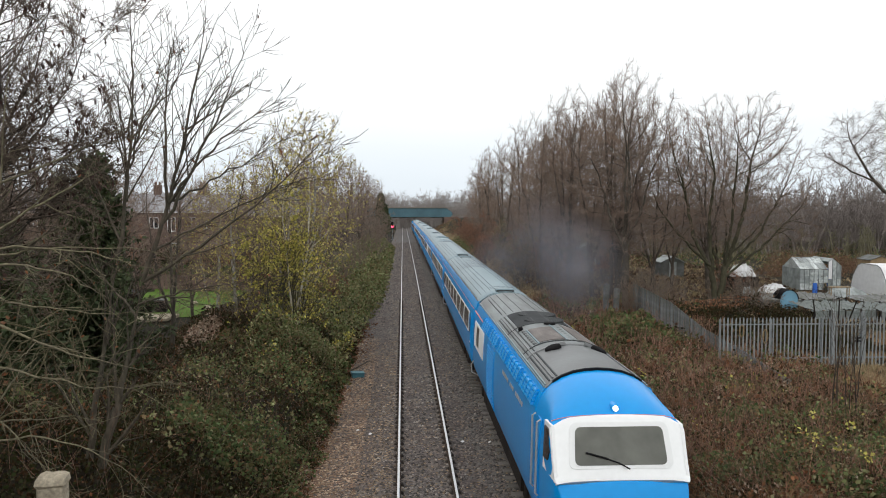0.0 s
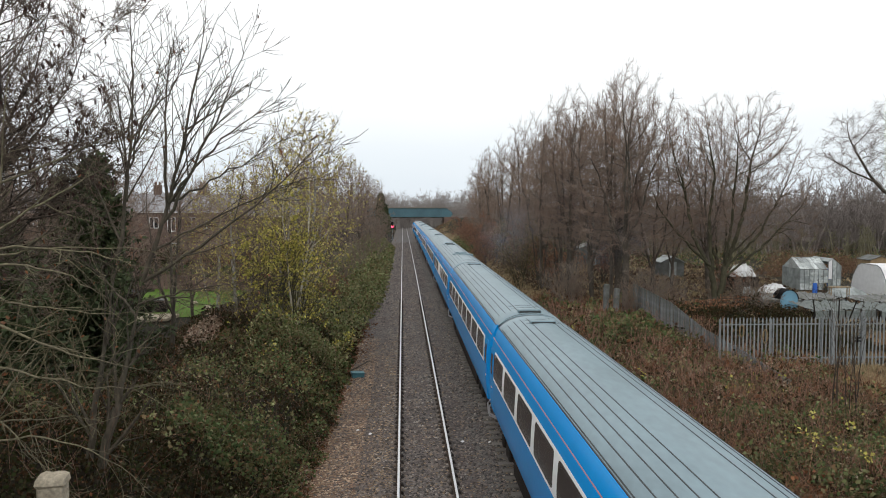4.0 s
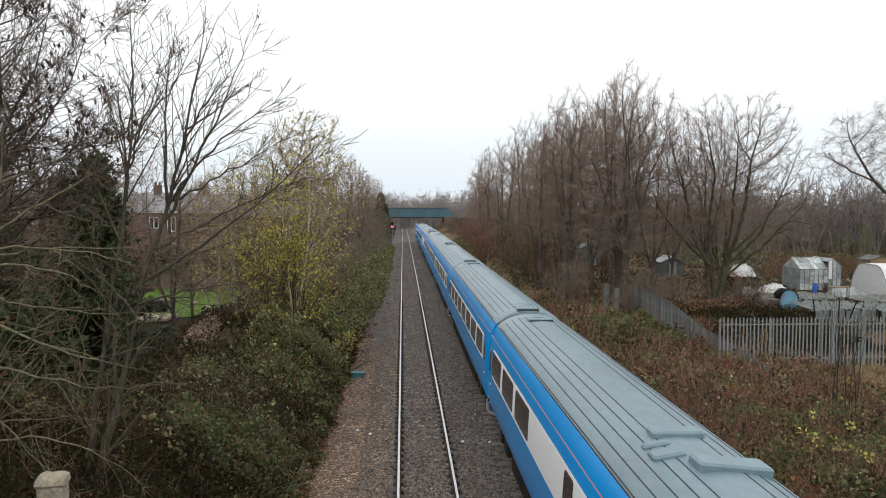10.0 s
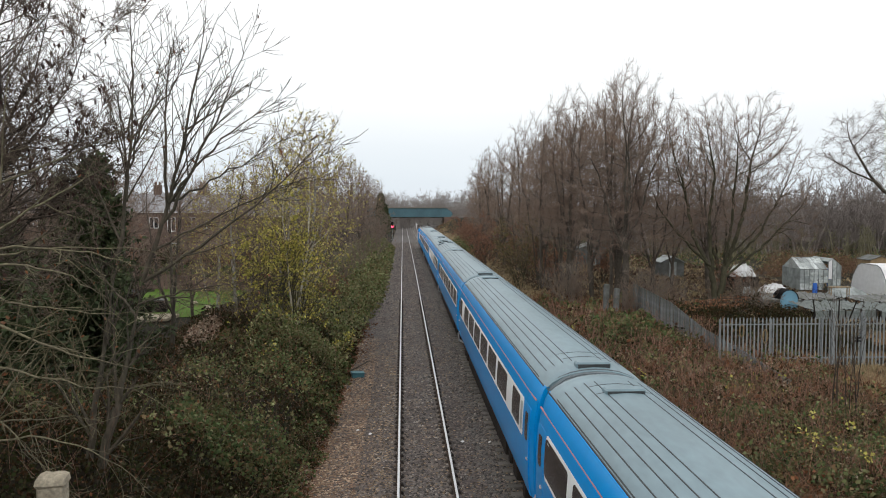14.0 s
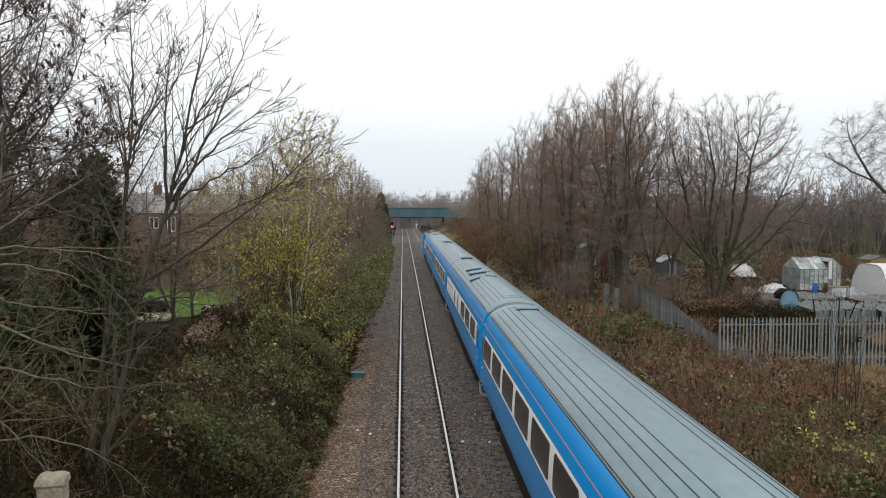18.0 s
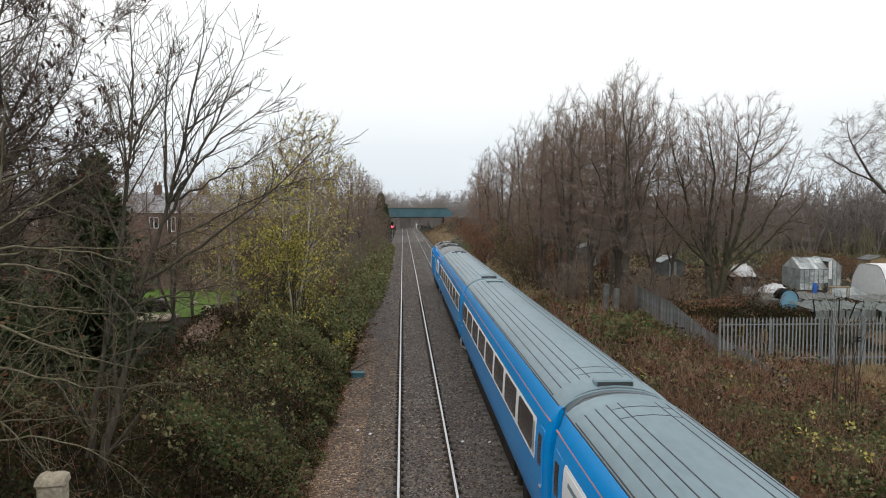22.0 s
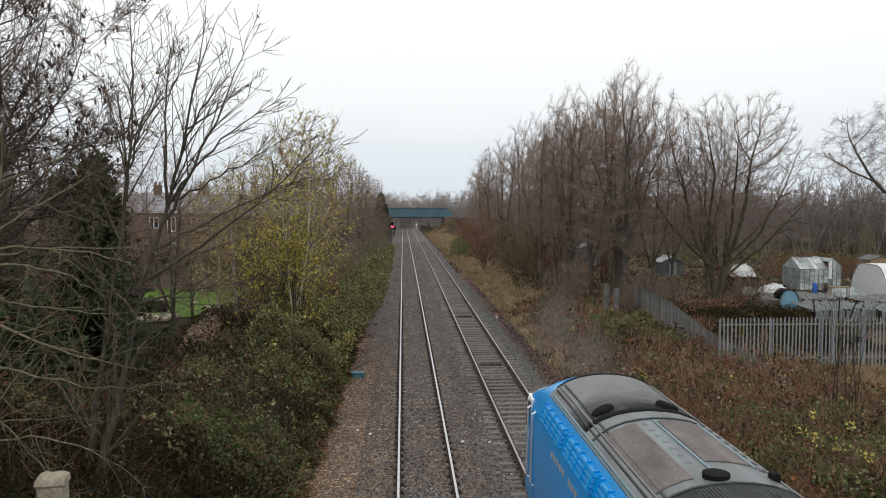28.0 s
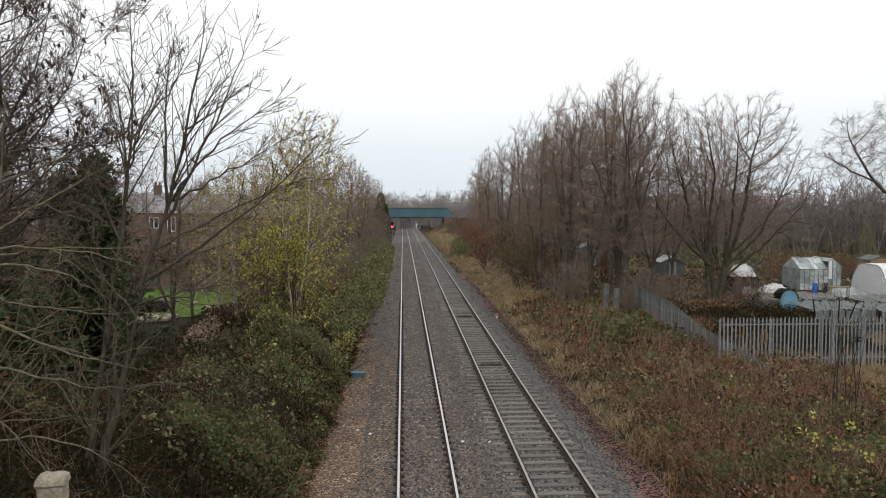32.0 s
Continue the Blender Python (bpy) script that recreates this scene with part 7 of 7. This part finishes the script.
# ---- allotments ----
def tunnel(name, label, mat, x, y, w, h, l, turn=0.0, hoop=None):
    z = float(land(x, y)) - 0.05
    t = thing(name, label, "polytunnel", pose(x, y, z, 0, 0, turn), "allotment shelters")
    arc = [(w / 2 * math.cos(a) * (1.0 if 0.5 < a < 2.6 else 1.02), h * min(1.0, math.sin(a) * 1.18)) for a in [math.pi * i / 14 for i in range(15)]]
    part("cover", Shape().loft([[(a, yy + 0.0, b) for a, b in arc] + [(a * 0.985, yy, b * 0.985) for a, b in reversed(arc)] for yy in (0, l * 0.33, l * 0.66, l)]), mat, t, "", True)
    part("end_sheet", Shape().slab([(a * 0.985, 0.02, b * 0.985) for a, b in arc], (0, 0.02, 0)), mat, t)
    for k in range(4):
        part("hoop", Shape().tube([(a * 1.004, l * k / 3, b * 1.004) for a, b in arc], 0.03, 6), hoop or GALV, t)
    return t


tunnel("polytunnel", "white plastic-covered polytunnel on the allotment", POLY_WHITE, 36.5, 61, 4.6, 2.35, 9, -88)
g = thing("greenhouse", "patched translucent greenhouse with sloping roof", "greenhouse", pose(33.4, 64, float(land(31.2, 64)) + 0.1) @ Matrix.Diagonal((0.70, 1, 0.82, 1)))
part("wall_sheet", Shape().box(-2.4, -2.36, -1.46, 1.5, 0, 2.1).box(-2.36, 2.4, 1.46, 1.5, 0, 2.1), SHEETING, g, "dirty plastic sheet wall")
part("gable_sheet", Shape().slab([(-2.4, -1.5, 2.1), (-2.4, 1.5, 2.1), (-2.4, 0, 3.06)], (0.04, 0, 0)), GLAZING, g, "clouded gable")
gr = random.Random(12)
for i in range(6):
    for j in range(3):
        if (i, j) in ((3, 0), (5, 0)):
            continue
        a, b = -2.4 + i * 0.55, j * 0.68
        part("pane", Shape().box(a + 0.02, a + 0.53, -1.5, -1.48, b + 0.02, b + 0.66), gr.choice((GLAZING, GLAZING, SHEETING, GLAZING)), g)
    a = -2.4 + i * 0.55
    for j in range(2):
        y0, y1, z0, z1 = -1.52 + j * 0.75, -0.79 + j * 0.75, 2.08 + j * 0.5, 2.57 + j * 0.5
        part("roof_pane", Shape().slab([(a + 0.02, y0, z0), (a + 0.53, y0, z0), (a + 0.53, y1, z1), (a + 0.02, y1, z1)], (0, 0, 0.02)), gr.choice((GLAZING, GLAZING, SHEETING)), g)
    part("glazing_bar", Shape().tube([(a, -1.53, 0), (a, -1.53, 2.08), (a, -0.02, 3.09)], 0.025, 5), GALV, g)
part("roof_sheet", Shape().slab([(-2.4, 0, 3.07), (0.9, 0, 3.07), (0.9, 1.5, 2.08), (-2.4, 1.5, 2.08)], (0, 0, 0.03)), SHEETING, g, "sagging sheet roof")
for a, b, za, zb, mt in ((0.92, 1.38, 2.75, 3.05, POLY_WHITE), (1.42, 1.88, 3.05, 2.80, GLAZING), (1.92, 2.40, 2.75, 2.35, SHEETING)):
    part("front_sheet", Shape().slab([(a, -1.5, 1.1), (b, -1.5, 1.1), (b, -1.5, zb), (a, -1.5, za)], (0, 0.03, 0)), mt, g, "pale gable sheet")
    part("front_sheet", Shape().slab([(a, -1.5, 0), (b, -1.5, 0), (b, -1.5, 1.06), (a, -1.5, 1.06)], (0, 0.03, 0)), SHEETING if mt is POLY_WHITE else GLAZING, g, "patched lower sheet")
for a, zt in ((0.9, 2.75), (1.4, 3.05), (1.9, 2.78), (2.4, 2.35)):
    part("frame_post", Shape().box(a - 0.02, a + 0.02, -1.56, -1.5, 0, zt), GALV, g)
part("gable_roof", Shape().slab([(0.9, -1.55, 2.78), (1.4, -1.55, 3.08), (1.4, 1.5, 3.08), (0.9, 1.5, 2.78)], (0, 0, 0.03)).slab([(1.4, -1.55, 3.08), (2.44, -1.55, 2.36), (2.44, 1.5, 2.36), (1.4, 1.5, 3.08)], (0, 0, 0.03)), SHEETING, g, "grey sheet gable roof")
part("ridge_bar", Shape().box(-2.4, 0.9, -0.04, 0.04, 3.08, 3.14), GALV, g)


def shed(name, label, mat, roofm, x, y, w, l, h, rise=0.5, turn=0.0):
    t = thing(name, label, "shed", pose(x, y, float(land(x, y)) - 0.05, 0, 0, turn), "allotment sheds")
    part("wall", Shape().slab([(-w / 2, 0, 0), (w / 2, 0, 0), (w / 2, 0, h), (0, 0, h + rise), (-w / 2, 0, h)], (0, l, 0)), mat, t)
    for sgn in (-1, 1):
        part("roof_panel", Shape().slab([(sgn * (w / 2 + 0.1), -0.1, h - 0.06), (sgn * (w / 2 + 0.1), l + 0.1, h - 0.06), (0, l + 0.1, h + rise + 0.02), (0, -0.1, h + rise + 0.02)], (0, 0, 0.05)), roofm, t)
    part("door", Shape().box(-0.35, 0.35, -0.03, 0.0, 0.05, min(1.85, h)), roofm, t)
    return t


shed("shed", "grey allotment shed with pale roof", GREY_BOARD, SHEETING, 26.0, 76, 2.2, 2.5, 1.6)
shed("shed", "grey allotment shed among trees", GREY_BOARD, SHEETING, 22.0, 92, 3.0, 2.5, 2.2)
shed("shed", "tan timber shed beside the hedge", WOOD_TAN, GREY_BOARD, 43.0, 70, 2.0, 2.0, 2.2, 0.3)
# little blue playhouse with an arched front
pz = float(land(25.7, 52)) - 0.25
ph = thing("playhouse", "small pale blue arched plastic playhouse", "playhouse", pose(25.7, 52, pz) @ Matrix.Diagonal((1.13, 1.13, 1.2, 1)))
arc = [(0.52 * math.cos(a), 0.85 + 0.5 * math.sin(a)) for a in [math.pi * i / 12 for i in range(13)]]
part("front", Shape().slab([(0.52, 0, 0)] + [(a, 0, b) for a, b in arc] + [(-0.52, 0, 0)], (0, 0.06, 0)), SHED_BLUE, ph)
part("hood", Shape().loft([[(a * 1.08, yy, b * 1.03) for a, b in arc] + [(a * 1.0, yy, b) for a, b in reversed(arc)] for yy in (-0.05, 0.9)]), BLACK, ph, "dark hood", True)
# netted frames, cloches and tarpaulins
for x, y, w, l, h, mt, lb in ((27.6, 48.5, 4.2, 3.0, 0.95, NETTING, "low frame covered with pale netting"), (31.4, 48.5, 3.2, 2.6, 0.9, NETTING, "low cold frame covered with netting"), (28.2, 55, 6.5, 3.0, 0.6, GREY_BOARD, "raised grey vegetable bed"), (33.0, 52, 4.5, 2.0, 1.0, GREY_BOARD, "grey slatted timber frame on the allotment")):
    f = thing("cold_frame", lb, "cold frame", pose(x, y, float(land(x, y)), 0, 0, 4), "cold frames")
    cr = np.random.default_rng(int(x * 10))
    gx, gy = np.meshgrid(np.linspace(-1, 1, 23), np.linspace(0, 1, 13))
    gz = h * (0.72 + 0.25 * gy) + 0.02 * np.sin(9 * gx + 5 * gy) + cr.normal(0, 0.055, gx.shape)
    n = (np.arange(12)[:, None] * 23 + np.arange(22)[None, :]).ravel()
    part("cover", mesh_np("cover", np.stack([gx * w / 2, gy * l + cr.normal(0, 0.03, gx.shape), gz], -1).reshape(-1, 3), np.stack([n, n + 1, n + 24, n + 23], -1), mt), None, f, "rumpled pale sheet")
    for i in range(5):
        xx = -w / 2 + w * i / 4
        part("frame_post", Shape().box(xx - 0.03, xx + 0.03, -0.04, 0.02, -0.1, h * 0.78), UNDER, f)
        part("frame_bar", Shape().box(xx - 0.025, xx + 0.025, 0, l, h * 0.72 + 0.03, h * 0.72 + 0.06), UNDER, f)
    part("front_sheet", Shape().box(-w / 2, w / 2, 0.01, 0.03, 0, h * 0.7), mt, f)


def heap(name, label, cat, mat, x, y, w, l, h, seed, group=""):
    r = np.random.default_rng(seed)
    xs, ys = np.linspace(-1, 1, 15), np.linspace(-1, 1, 11)
    gx, gy = np.meshgrid(xs, ys)
    q = np.clip(1 - np.maximum(abs(gx), abs(gy)) ** 3, 0, 1) * (0.55 + 0.5 * r.random(gx.shape))
    v = np.stack([gx * w / 2, gy * l / 2, q * h], -1).reshape(-1, 3)
    i = (np.arange(10)[:, None] * 15 + np.arange(14)[None, :]).ravel()
    return solid(name, mesh_np(name, v, np.stack([i, i + 1, i + 16, i + 15], -1), mat, True), mat, label, cat, pose(x, y, float(land(x, y)) - 0.02), group)


heap("tarpaulin", "crumpled white tarpaulin over a heap", "tarpaulin", POLY_WHITE, 28.5, 66, 2.0, 1.4, 1.1, 1, "tarpaulins").location.z += 1.1
bay = thing("compost_bay", "dark slatted timber compost bay under a tarpaulin", "compost bay", pose(28.5, 66, float(land(28.5, 66)) - 0.05))
for k in range(6):
    part("slat", Shape().box(-1.1, 1.1, -0.82, -0.78, 0.02 + k * 0.19, 0.18 + k * 0.19), UNDER, bay)
    for x in (-1.1, 1.06):
        part("slat", Shape().box(x, x + 0.04, -0.78, 0.8, 0.02 + k * 0.19, 0.18 + k * 0.19), UNDER, bay)
part("back_board", Shape().box(-1.1, 1.1, 0.8, 0.84, 0.02, 1.13), UNDER, bay)
part("heap_top", Shape().box(-1.05, 1.05, -0.76, 0.78, 0.2, 1.12), SOIL, bay, "dark rotting compost")
heap("tarpaulin", "flat white sheet weighed down on a bed", "tarpaulin", POLY_WHITE, 29.3, 62, 2.3, 1.6, 0.9, 2, "tarpaulins")
heap("tarpaulin", "crumpled white fleece on the allotment", "tarpaulin", SHEETING, 26.4, 60, 1.2, 1.0, 0.9, 3, "tarpaulins")
heap("tarpaulin", "pale fleece over low crops", "tarpaulin", SHEETING, 34.2, 60, 2.6, 2.4, 0.8, 4, "tarpaulins")
for x, y, h in ((30.6, 58, 1.0), (34.5, 63.2, 1.5)):
    solid("water_butt", Shape().tube([(0, 0, 0), (0, 0, h * 0.3), (0, 0, h * 0.7), (0, 0, h)], [0.15, 0.17, 0.17, 0.14], 16), BRIGHT_BLUE, "blue plastic water butt", "barrel", pose(x, y, float(land(x, y)) + 0.3), "water butts", smooth=True)
bench = thing("plank_bench", "rough tan plank bench on the allotment", "bench", pose(31.2, 57, float(land(31.2, 57))))
part("bench_top", Shape().box(-0.1, 1.5, -0.2, 0.2, 1.12, 1.18), WOOD_TAN, bench)
for a in (0.0, 1.35):
    for b in (-0.16, 0.12):
        part("leg", Shape().box(a, a + 0.06, b, b + 0.05, -0.05, 1.12), WOOD_TAN, bench)
for x, y, tilt in ((26.7, 46.9, 22), (26.2, 46.9, 3), (28.9, 46.9, 26), (24.9, 46.9, -8)):
    solid("leaning_prop", Shape().tube([(0, 0, -0.1), (0.02, 0, 0.8), (0, 0, 1.75)], [0.05, 0.045, 0.035], 6), UNDER, "dark weathered prop leaning at the plot's edge", "post", pose(x, y, float(land(x, y)), 0, tilt, 0), "leaning props")
cover("hedge", "dark overgrown hedge behind the fence", DARK_LEAF, 81, 20000, 15.2, 24.5, 38.0, 45, 0.06, 1.5, 1.0)
blades("dead_weeds", "grey-brown grass and weeds behind the palisade", WEEDS, 102, 7000, 16.0, 31.0, 36.3, 45, 0.45, 0.014, 1.0)
cover("beech_hedge", "low hedge holding orange-brown leaves", BROWN_LEAF, 82, 450, 15.0, 24.5, 47.5, 50.5, 0.05, 2.0, 1.0, lambda x, y, r: wave(x, y, 0.7) > -0.3)
cover("hedge", "dark leafless hedge with a few leaves", DARK_LEAF, 85, 9000, 15.0, 25.0, 46.5, 50, 0.05, 2.0, 1.0)
cover("far_scrub", "russet scrub behind the allotments", RUST_SCRUB, 83, 11000, 36.5, 47.0, 76, 82, 0.032, 3.6, 1.0)
cover("far_meadow", "olive rough pasture behind the allotments", GREEN_LEAF, 84, 26000, 24, 130, 84, 180, 0.06, 0.8, 1.0)


# ---- houses and gardens ----
def house(x0, x1, y, depth, eave, ridge, label, chimneys, wins):
    z = float(land((x0 + x1) / 2, y))
    h = thing("house", label, "house", pose(x0, y, z), "brick houses beyond the gardens")
    w = x1 - x0
    eave, ridge = eave - z, ridge - z
    part("wall", Shape().slab([(0, 0, -0.3), (0, depth, -0.3), (0, depth, eave), (0, depth / 2, ridge - 0.1), (0, 0, eave)], (w, 0, 0)), BRICK, h, "red-brown brick wall")
    for a, b in ((-0.35, depth / 2), (depth + 0.35, depth / 2)):
        part("roof_slope", Shape().slab([(-0.2, a, eave - 0.15), (w + 0.2, a, eave - 0.15), (w + 0.2, b, ridge), (-0.2, b, ridge)], (0, 0, 0.12)), SLATE, h, "grey slate roof slope")
    part("gutter", Shape().box(-0.2, w + 0.2, -0.45, -0.33, eave - 0.22, eave - 0.1), UPVC, h, "white gutter board")
    for cx in chimneys:
        c = part("chimney", Shape().box(cx - 0.5, cx + 0.5, depth / 2 - 0.35, depth / 2 + 0.35, ridge - 0.6, ridge + 1.3), BRICK, h)
        for k in (-0.25, 0.25):
            part("chimney_pot", Shape().tube([(cx + k, depth / 2, ridge + 1.3), (cx + k, depth / 2, ridge + 1.75)], 0.13, 8), BRICK, c)
    for wx, wz, ww, wh in wins:
        fr = part("window", Shape().box(wx - ww / 2, wx + ww / 2, -0.06, 0.02, wz - wh / 2, wz + wh / 2), UPVC, h, "white framed window")
        for k in (-1, 1):
            part("pane", Shape().box(wx + k * ww / 4 - ww / 4 + 0.08, wx + k * ww / 4 + ww / 4 - 0.08, -0.075, -0.05, wz - wh / 2 + 0.1, wz + wh / 2 - 0.1), PANE, fr)
    return h


house(-37.5, -22.5, 110, 8.0, 6.4, 8.7, "brick terraced house with wet slate roof", (3.4, 9.6), [(4.0, 5.0, 1.2, 1.5), (6.3, 4.8, 1.1, 2.0), (9.0, 5.0, 1.2, 1.5), (11.0, 4.9, 1.2, 1.6), (6.2, 1.6, 1.4, 1.4), (11.5, 1.6, 1.4, 1.4)])
house(-24.5, -12.0, 128, 8.0, 5.6, 8.6, "brick house half hidden behind trees", (3.0, 9.0), [(3.0, 4.2, 1.2, 1.4), (8.0, 4.2, 1.2, 1.4)])
house(-62.0, -44.0, 118, 8.0, 6.2, 9.4, "distant brick house with grey roof", (4.0, 12.0), [(4.0, 4.8, 1.2, 1.4), (9.0, 4.8, 1.2, 1.4), (14.0, 4.8, 1.2, 1.4)])
lawn_x, lawn_y = np.linspace(-21, -13.2, 16), np.linspace(52, 72, 24)
solid("garden_lawn", sheet(lawn_x, lawn_y, lambda x, y: land(x, y) + 0.05, "garden_lawn", LAWN), LAWN, "bright green mown garden lawn", "lawn", kind="structure")
pav = random.Random(29)
for i in range(15):
    x, y = -18.9 + (i % 5) * 1.02 + pav.uniform(-0.03, 0.03), 49.6 + (i // 5) * 0.98 + pav.uniform(-0.03, 0.03)
    solid("paving_slab", Shape().box(-0.49, 0.49, -0.47, 0.47, -0.1, 0.08, 0.02), STONEWORK, "pale worn garden paving slab", "slab", pose(x, y, float(land(x, y)) + 0.16 + pav.uniform(0, 0.03), pav.uniform(-2, 2), pav.uniform(-2, 2), pav.uniform(-3, 3)), "garden paving slabs")
shed("garden_shed", "dark low garden shed", UNDER, UNDER, -18.2, 52, 2.4, 2.0, 1.5, 0.25, 10)
for x, y, w in ((-13.6, 56, 0.6), (-12.9, 62, 0.45), (-15.4, 60, 0.5)):
    heap("garden_rock", "pale rock lying on the lawn", "rock", STONEWORK, x, y, w, w, w * 0.6, int(w * 100), "garden rocks")
pb = thing("garden_planter", "dark timber planter box beside the paving", "planter", pose(-16.6, 54.2, float(land(-16.6, 54.2)), 0, 0, 8))
part("box_side", Shape().box(-0.8, 0.8, -0.4, 0.4, -0.05, 0.85, 0.03), UNDER, pb)
part("rim", Shape().box(-0.84, 0.84, -0.44, 0.44, 0.85, 0.92, 0.02), GREY_BOARD, pb)
fence_g = thing("garden_fence", "brown slatted garden fence behind the lawn", "fence")
for i in range(40):
    part("slat", Shape().box(-25 + i * 0.34, -24.7 + i * 0.34, 69.0, 69.03, float(land(-25 + i * 0.34, 69)) - 0.1, float(land(-25 + i * 0.34, 69)) + 1.3), BRICK, fence_g)

# ---- far bridge ----
by = 246.0
fb = thing("far_bridge", "teal painted plate-girder bridge over the railway", "bridge")
part("girder", Shape().slab([(-11, by, 3.45), (14.6, by, 3.45), (15.3, by, 4.0), (14.9, by, 4.9), (13.2, by, 6.0), (-11, by, 6.0)], (0, 0.5, 0)), BRIDGE_TEAL, fb)
part("bottom_flange", Shape().box(-11, 14.7, by - 0.25, by + 0.7, 3.3, 3.46), BRIDGE_TEAL, fb)
part("top_flange", Shape().box(-11, 13.5, by - 0.25, by + 0.7, 6.0, 6.12), OCHRE, fb, "ochre top edge")
for i in range(14):
    part("stiffener", Shape().box(-10.5 + i * 1.85, -10.35 + i * 1.85, by - 0.2, by, 3.46, 6.0), BRIDGE_TEAL, fb)
part("deck", Shape().box(-11, 14.6, by + 0.7, by + 8, 3.1, 3.6), UNDER, fb)
for x0, x1 in ((-9.5, -4.2), (12.5, 17.0)):
    part("abutment", Shape().box(x0, x1, by - 0.3, by + 8, -3.0, 3.3), BRICK, fb, "dark brick abutment")

# ---- lineside objects ----
sg = thing("signal_post", "slim railway signal showing a red light", "signal", pose(-2.5, 190, float(fall(190)) - 0.4))
part("post", Shape().tube([(0, 0, 0), (0, 0, 3.6)], 0.07, 8), GALV, sg)
hd = part("signal_head", Shape().box(-0.28, 0.28, -0.12, 0.12, 2.8, 4.4, 0.05), BLACK, sg, "black signal head")
part("red_lamp", Shape().tube([(0, -0.15, 3.30), (0, -0.12, 3.30)], 0.27, 14), RED_LIGHT, hd, "glowing red lamp")
part("hood", Shape().tube([(0, -0.28, 3.45), (0, -0.12, 3.48)], 0.16, 8), BLACK, hd)
part("base_plate", Shape().box(-0.3, 0.3, -0.3, 0.3, 0, 0.25), GALV, sg)
solid("distance_post", Shape().tube([(0, 0, 0), (0, 0, 1.5)], 0.12, 8).box(-0.3, 0.3, -0.05, 0.05, 1.5, 2.2), POLY_WHITE, "small white lineside marker board", "sign", pose(5.1, 300, float(fall(300)) - 0.3))
tb = thing("cable_box", "teal plastic lidded trackside box", "box", pose(-2.05, 35.7, float(land(-2.05, 35.7)) + 0.10, 0, 3, 12))
part("box_body", Shape().box(-0.27, 0.27, -0.2, 0.2, -0.15, 0.14, 0.02), TEAL_LID, tb)
part("lid", Shape().box(-0.30, 0.30, -0.23, 0.23, 0.14, 0.19, 0.015), TEAL_LID, tb, "flat teal lid")
solid("fallen_branch", Shape().tube([(0, 0, 0.1), (0.4, 0.5, 0.22), (0.75, 1.4, 0.26), (1.0, 2.2, 0.14)], [0.03, 0.035, 0.03, 0.015], 6), BARK, "dead branch lying at the ballast edge", "branch", pose(-2.5, 36.6, float(land(-2.3, 37))), smooth=True)
mk = thing("marker_peg", "short red and white lineside peg", "marker", pose(6.30, 53.5, float(bed(6.3, 53.5))))
part("peg", Shape().tube([(0, 0, -0.1), (0, 0, 0.25)], 0.06, 8), POLY_WHITE, mk)
part("cap", Shape().tube([(0, 0, 0.25), (0, 0, 0.40)], 0.10, 8), PINK, mk, "red cap")
for x, y in ((-1.55, 27.0), (-1.1, 26.4), (2.7, 24.6), (6.72, 40.5), (1.9, 25.4)):
    heap("white_stone", "single pale stone on the ballast", "stone", POLY_WHITE, x, y, 0.12, 0.1, 0.06, 7, "pale stones").location.z = float(bed(x, y))
# weathered pillar at the bridge end
pp = Vector((-5.22, 12.0, 3.39))
zb = float(land(pp.x, pp.y)) - 0.2
ph_ = pp.z - zb
pil = thing("stone_pillar", "weathered pale stone pillar by the bridge", "pillar", pose(pp.x, pp.y, zb, 0, 0, 12))
pr = random.Random(4)


def worn_ring(w, d, z):
    return [(w * a + pr.uniform(-0.012, 0.012), d * b + pr.uniform(-0.012, 0.012), z + pr.uniform(-0.015, 0.015)) for a, b in ((-1, -0.8), (-0.8, -1), (0, -1.02), (0.8, -1), (1, -0.8), (1.02, 0), (1, 0.8), (0.8, 1), (0, 1), (-0.8, 1), (-1, 0.8), (-1.02, 0))]


part("shaft", Shape().loft([worn_ring(0.195, 0.18, ph_ * k / 9) for k in range(9)]), STONEWORK, pil, "", True)
part("capstone", Shape().loft([worn_ring(0.20, 0.18, ph_ * 8 / 9 + 0.003), worn_ring(0.22, 0.20, ph_ - 0.13), worn_ring(0.21, 0.19, ph_ - 0.05), worn_ring(0.15, 0.14, ph_ - 0.01), worn_ring(0.10, 0.09, ph_)]), STONEWORK, pil, "chipped pale capstone", True)

# plain overbridge beneath the viewpoint
solid("bridge_deck", Shape().box(-26, 30, -7.0, -0.6, 5.0, 5.8).box(-26, 30, -0.9, -0.6, 5.8, 6.9), BRICK, "plain brick overbridge deck and parapet", "bridge", kind="structure")

motions()
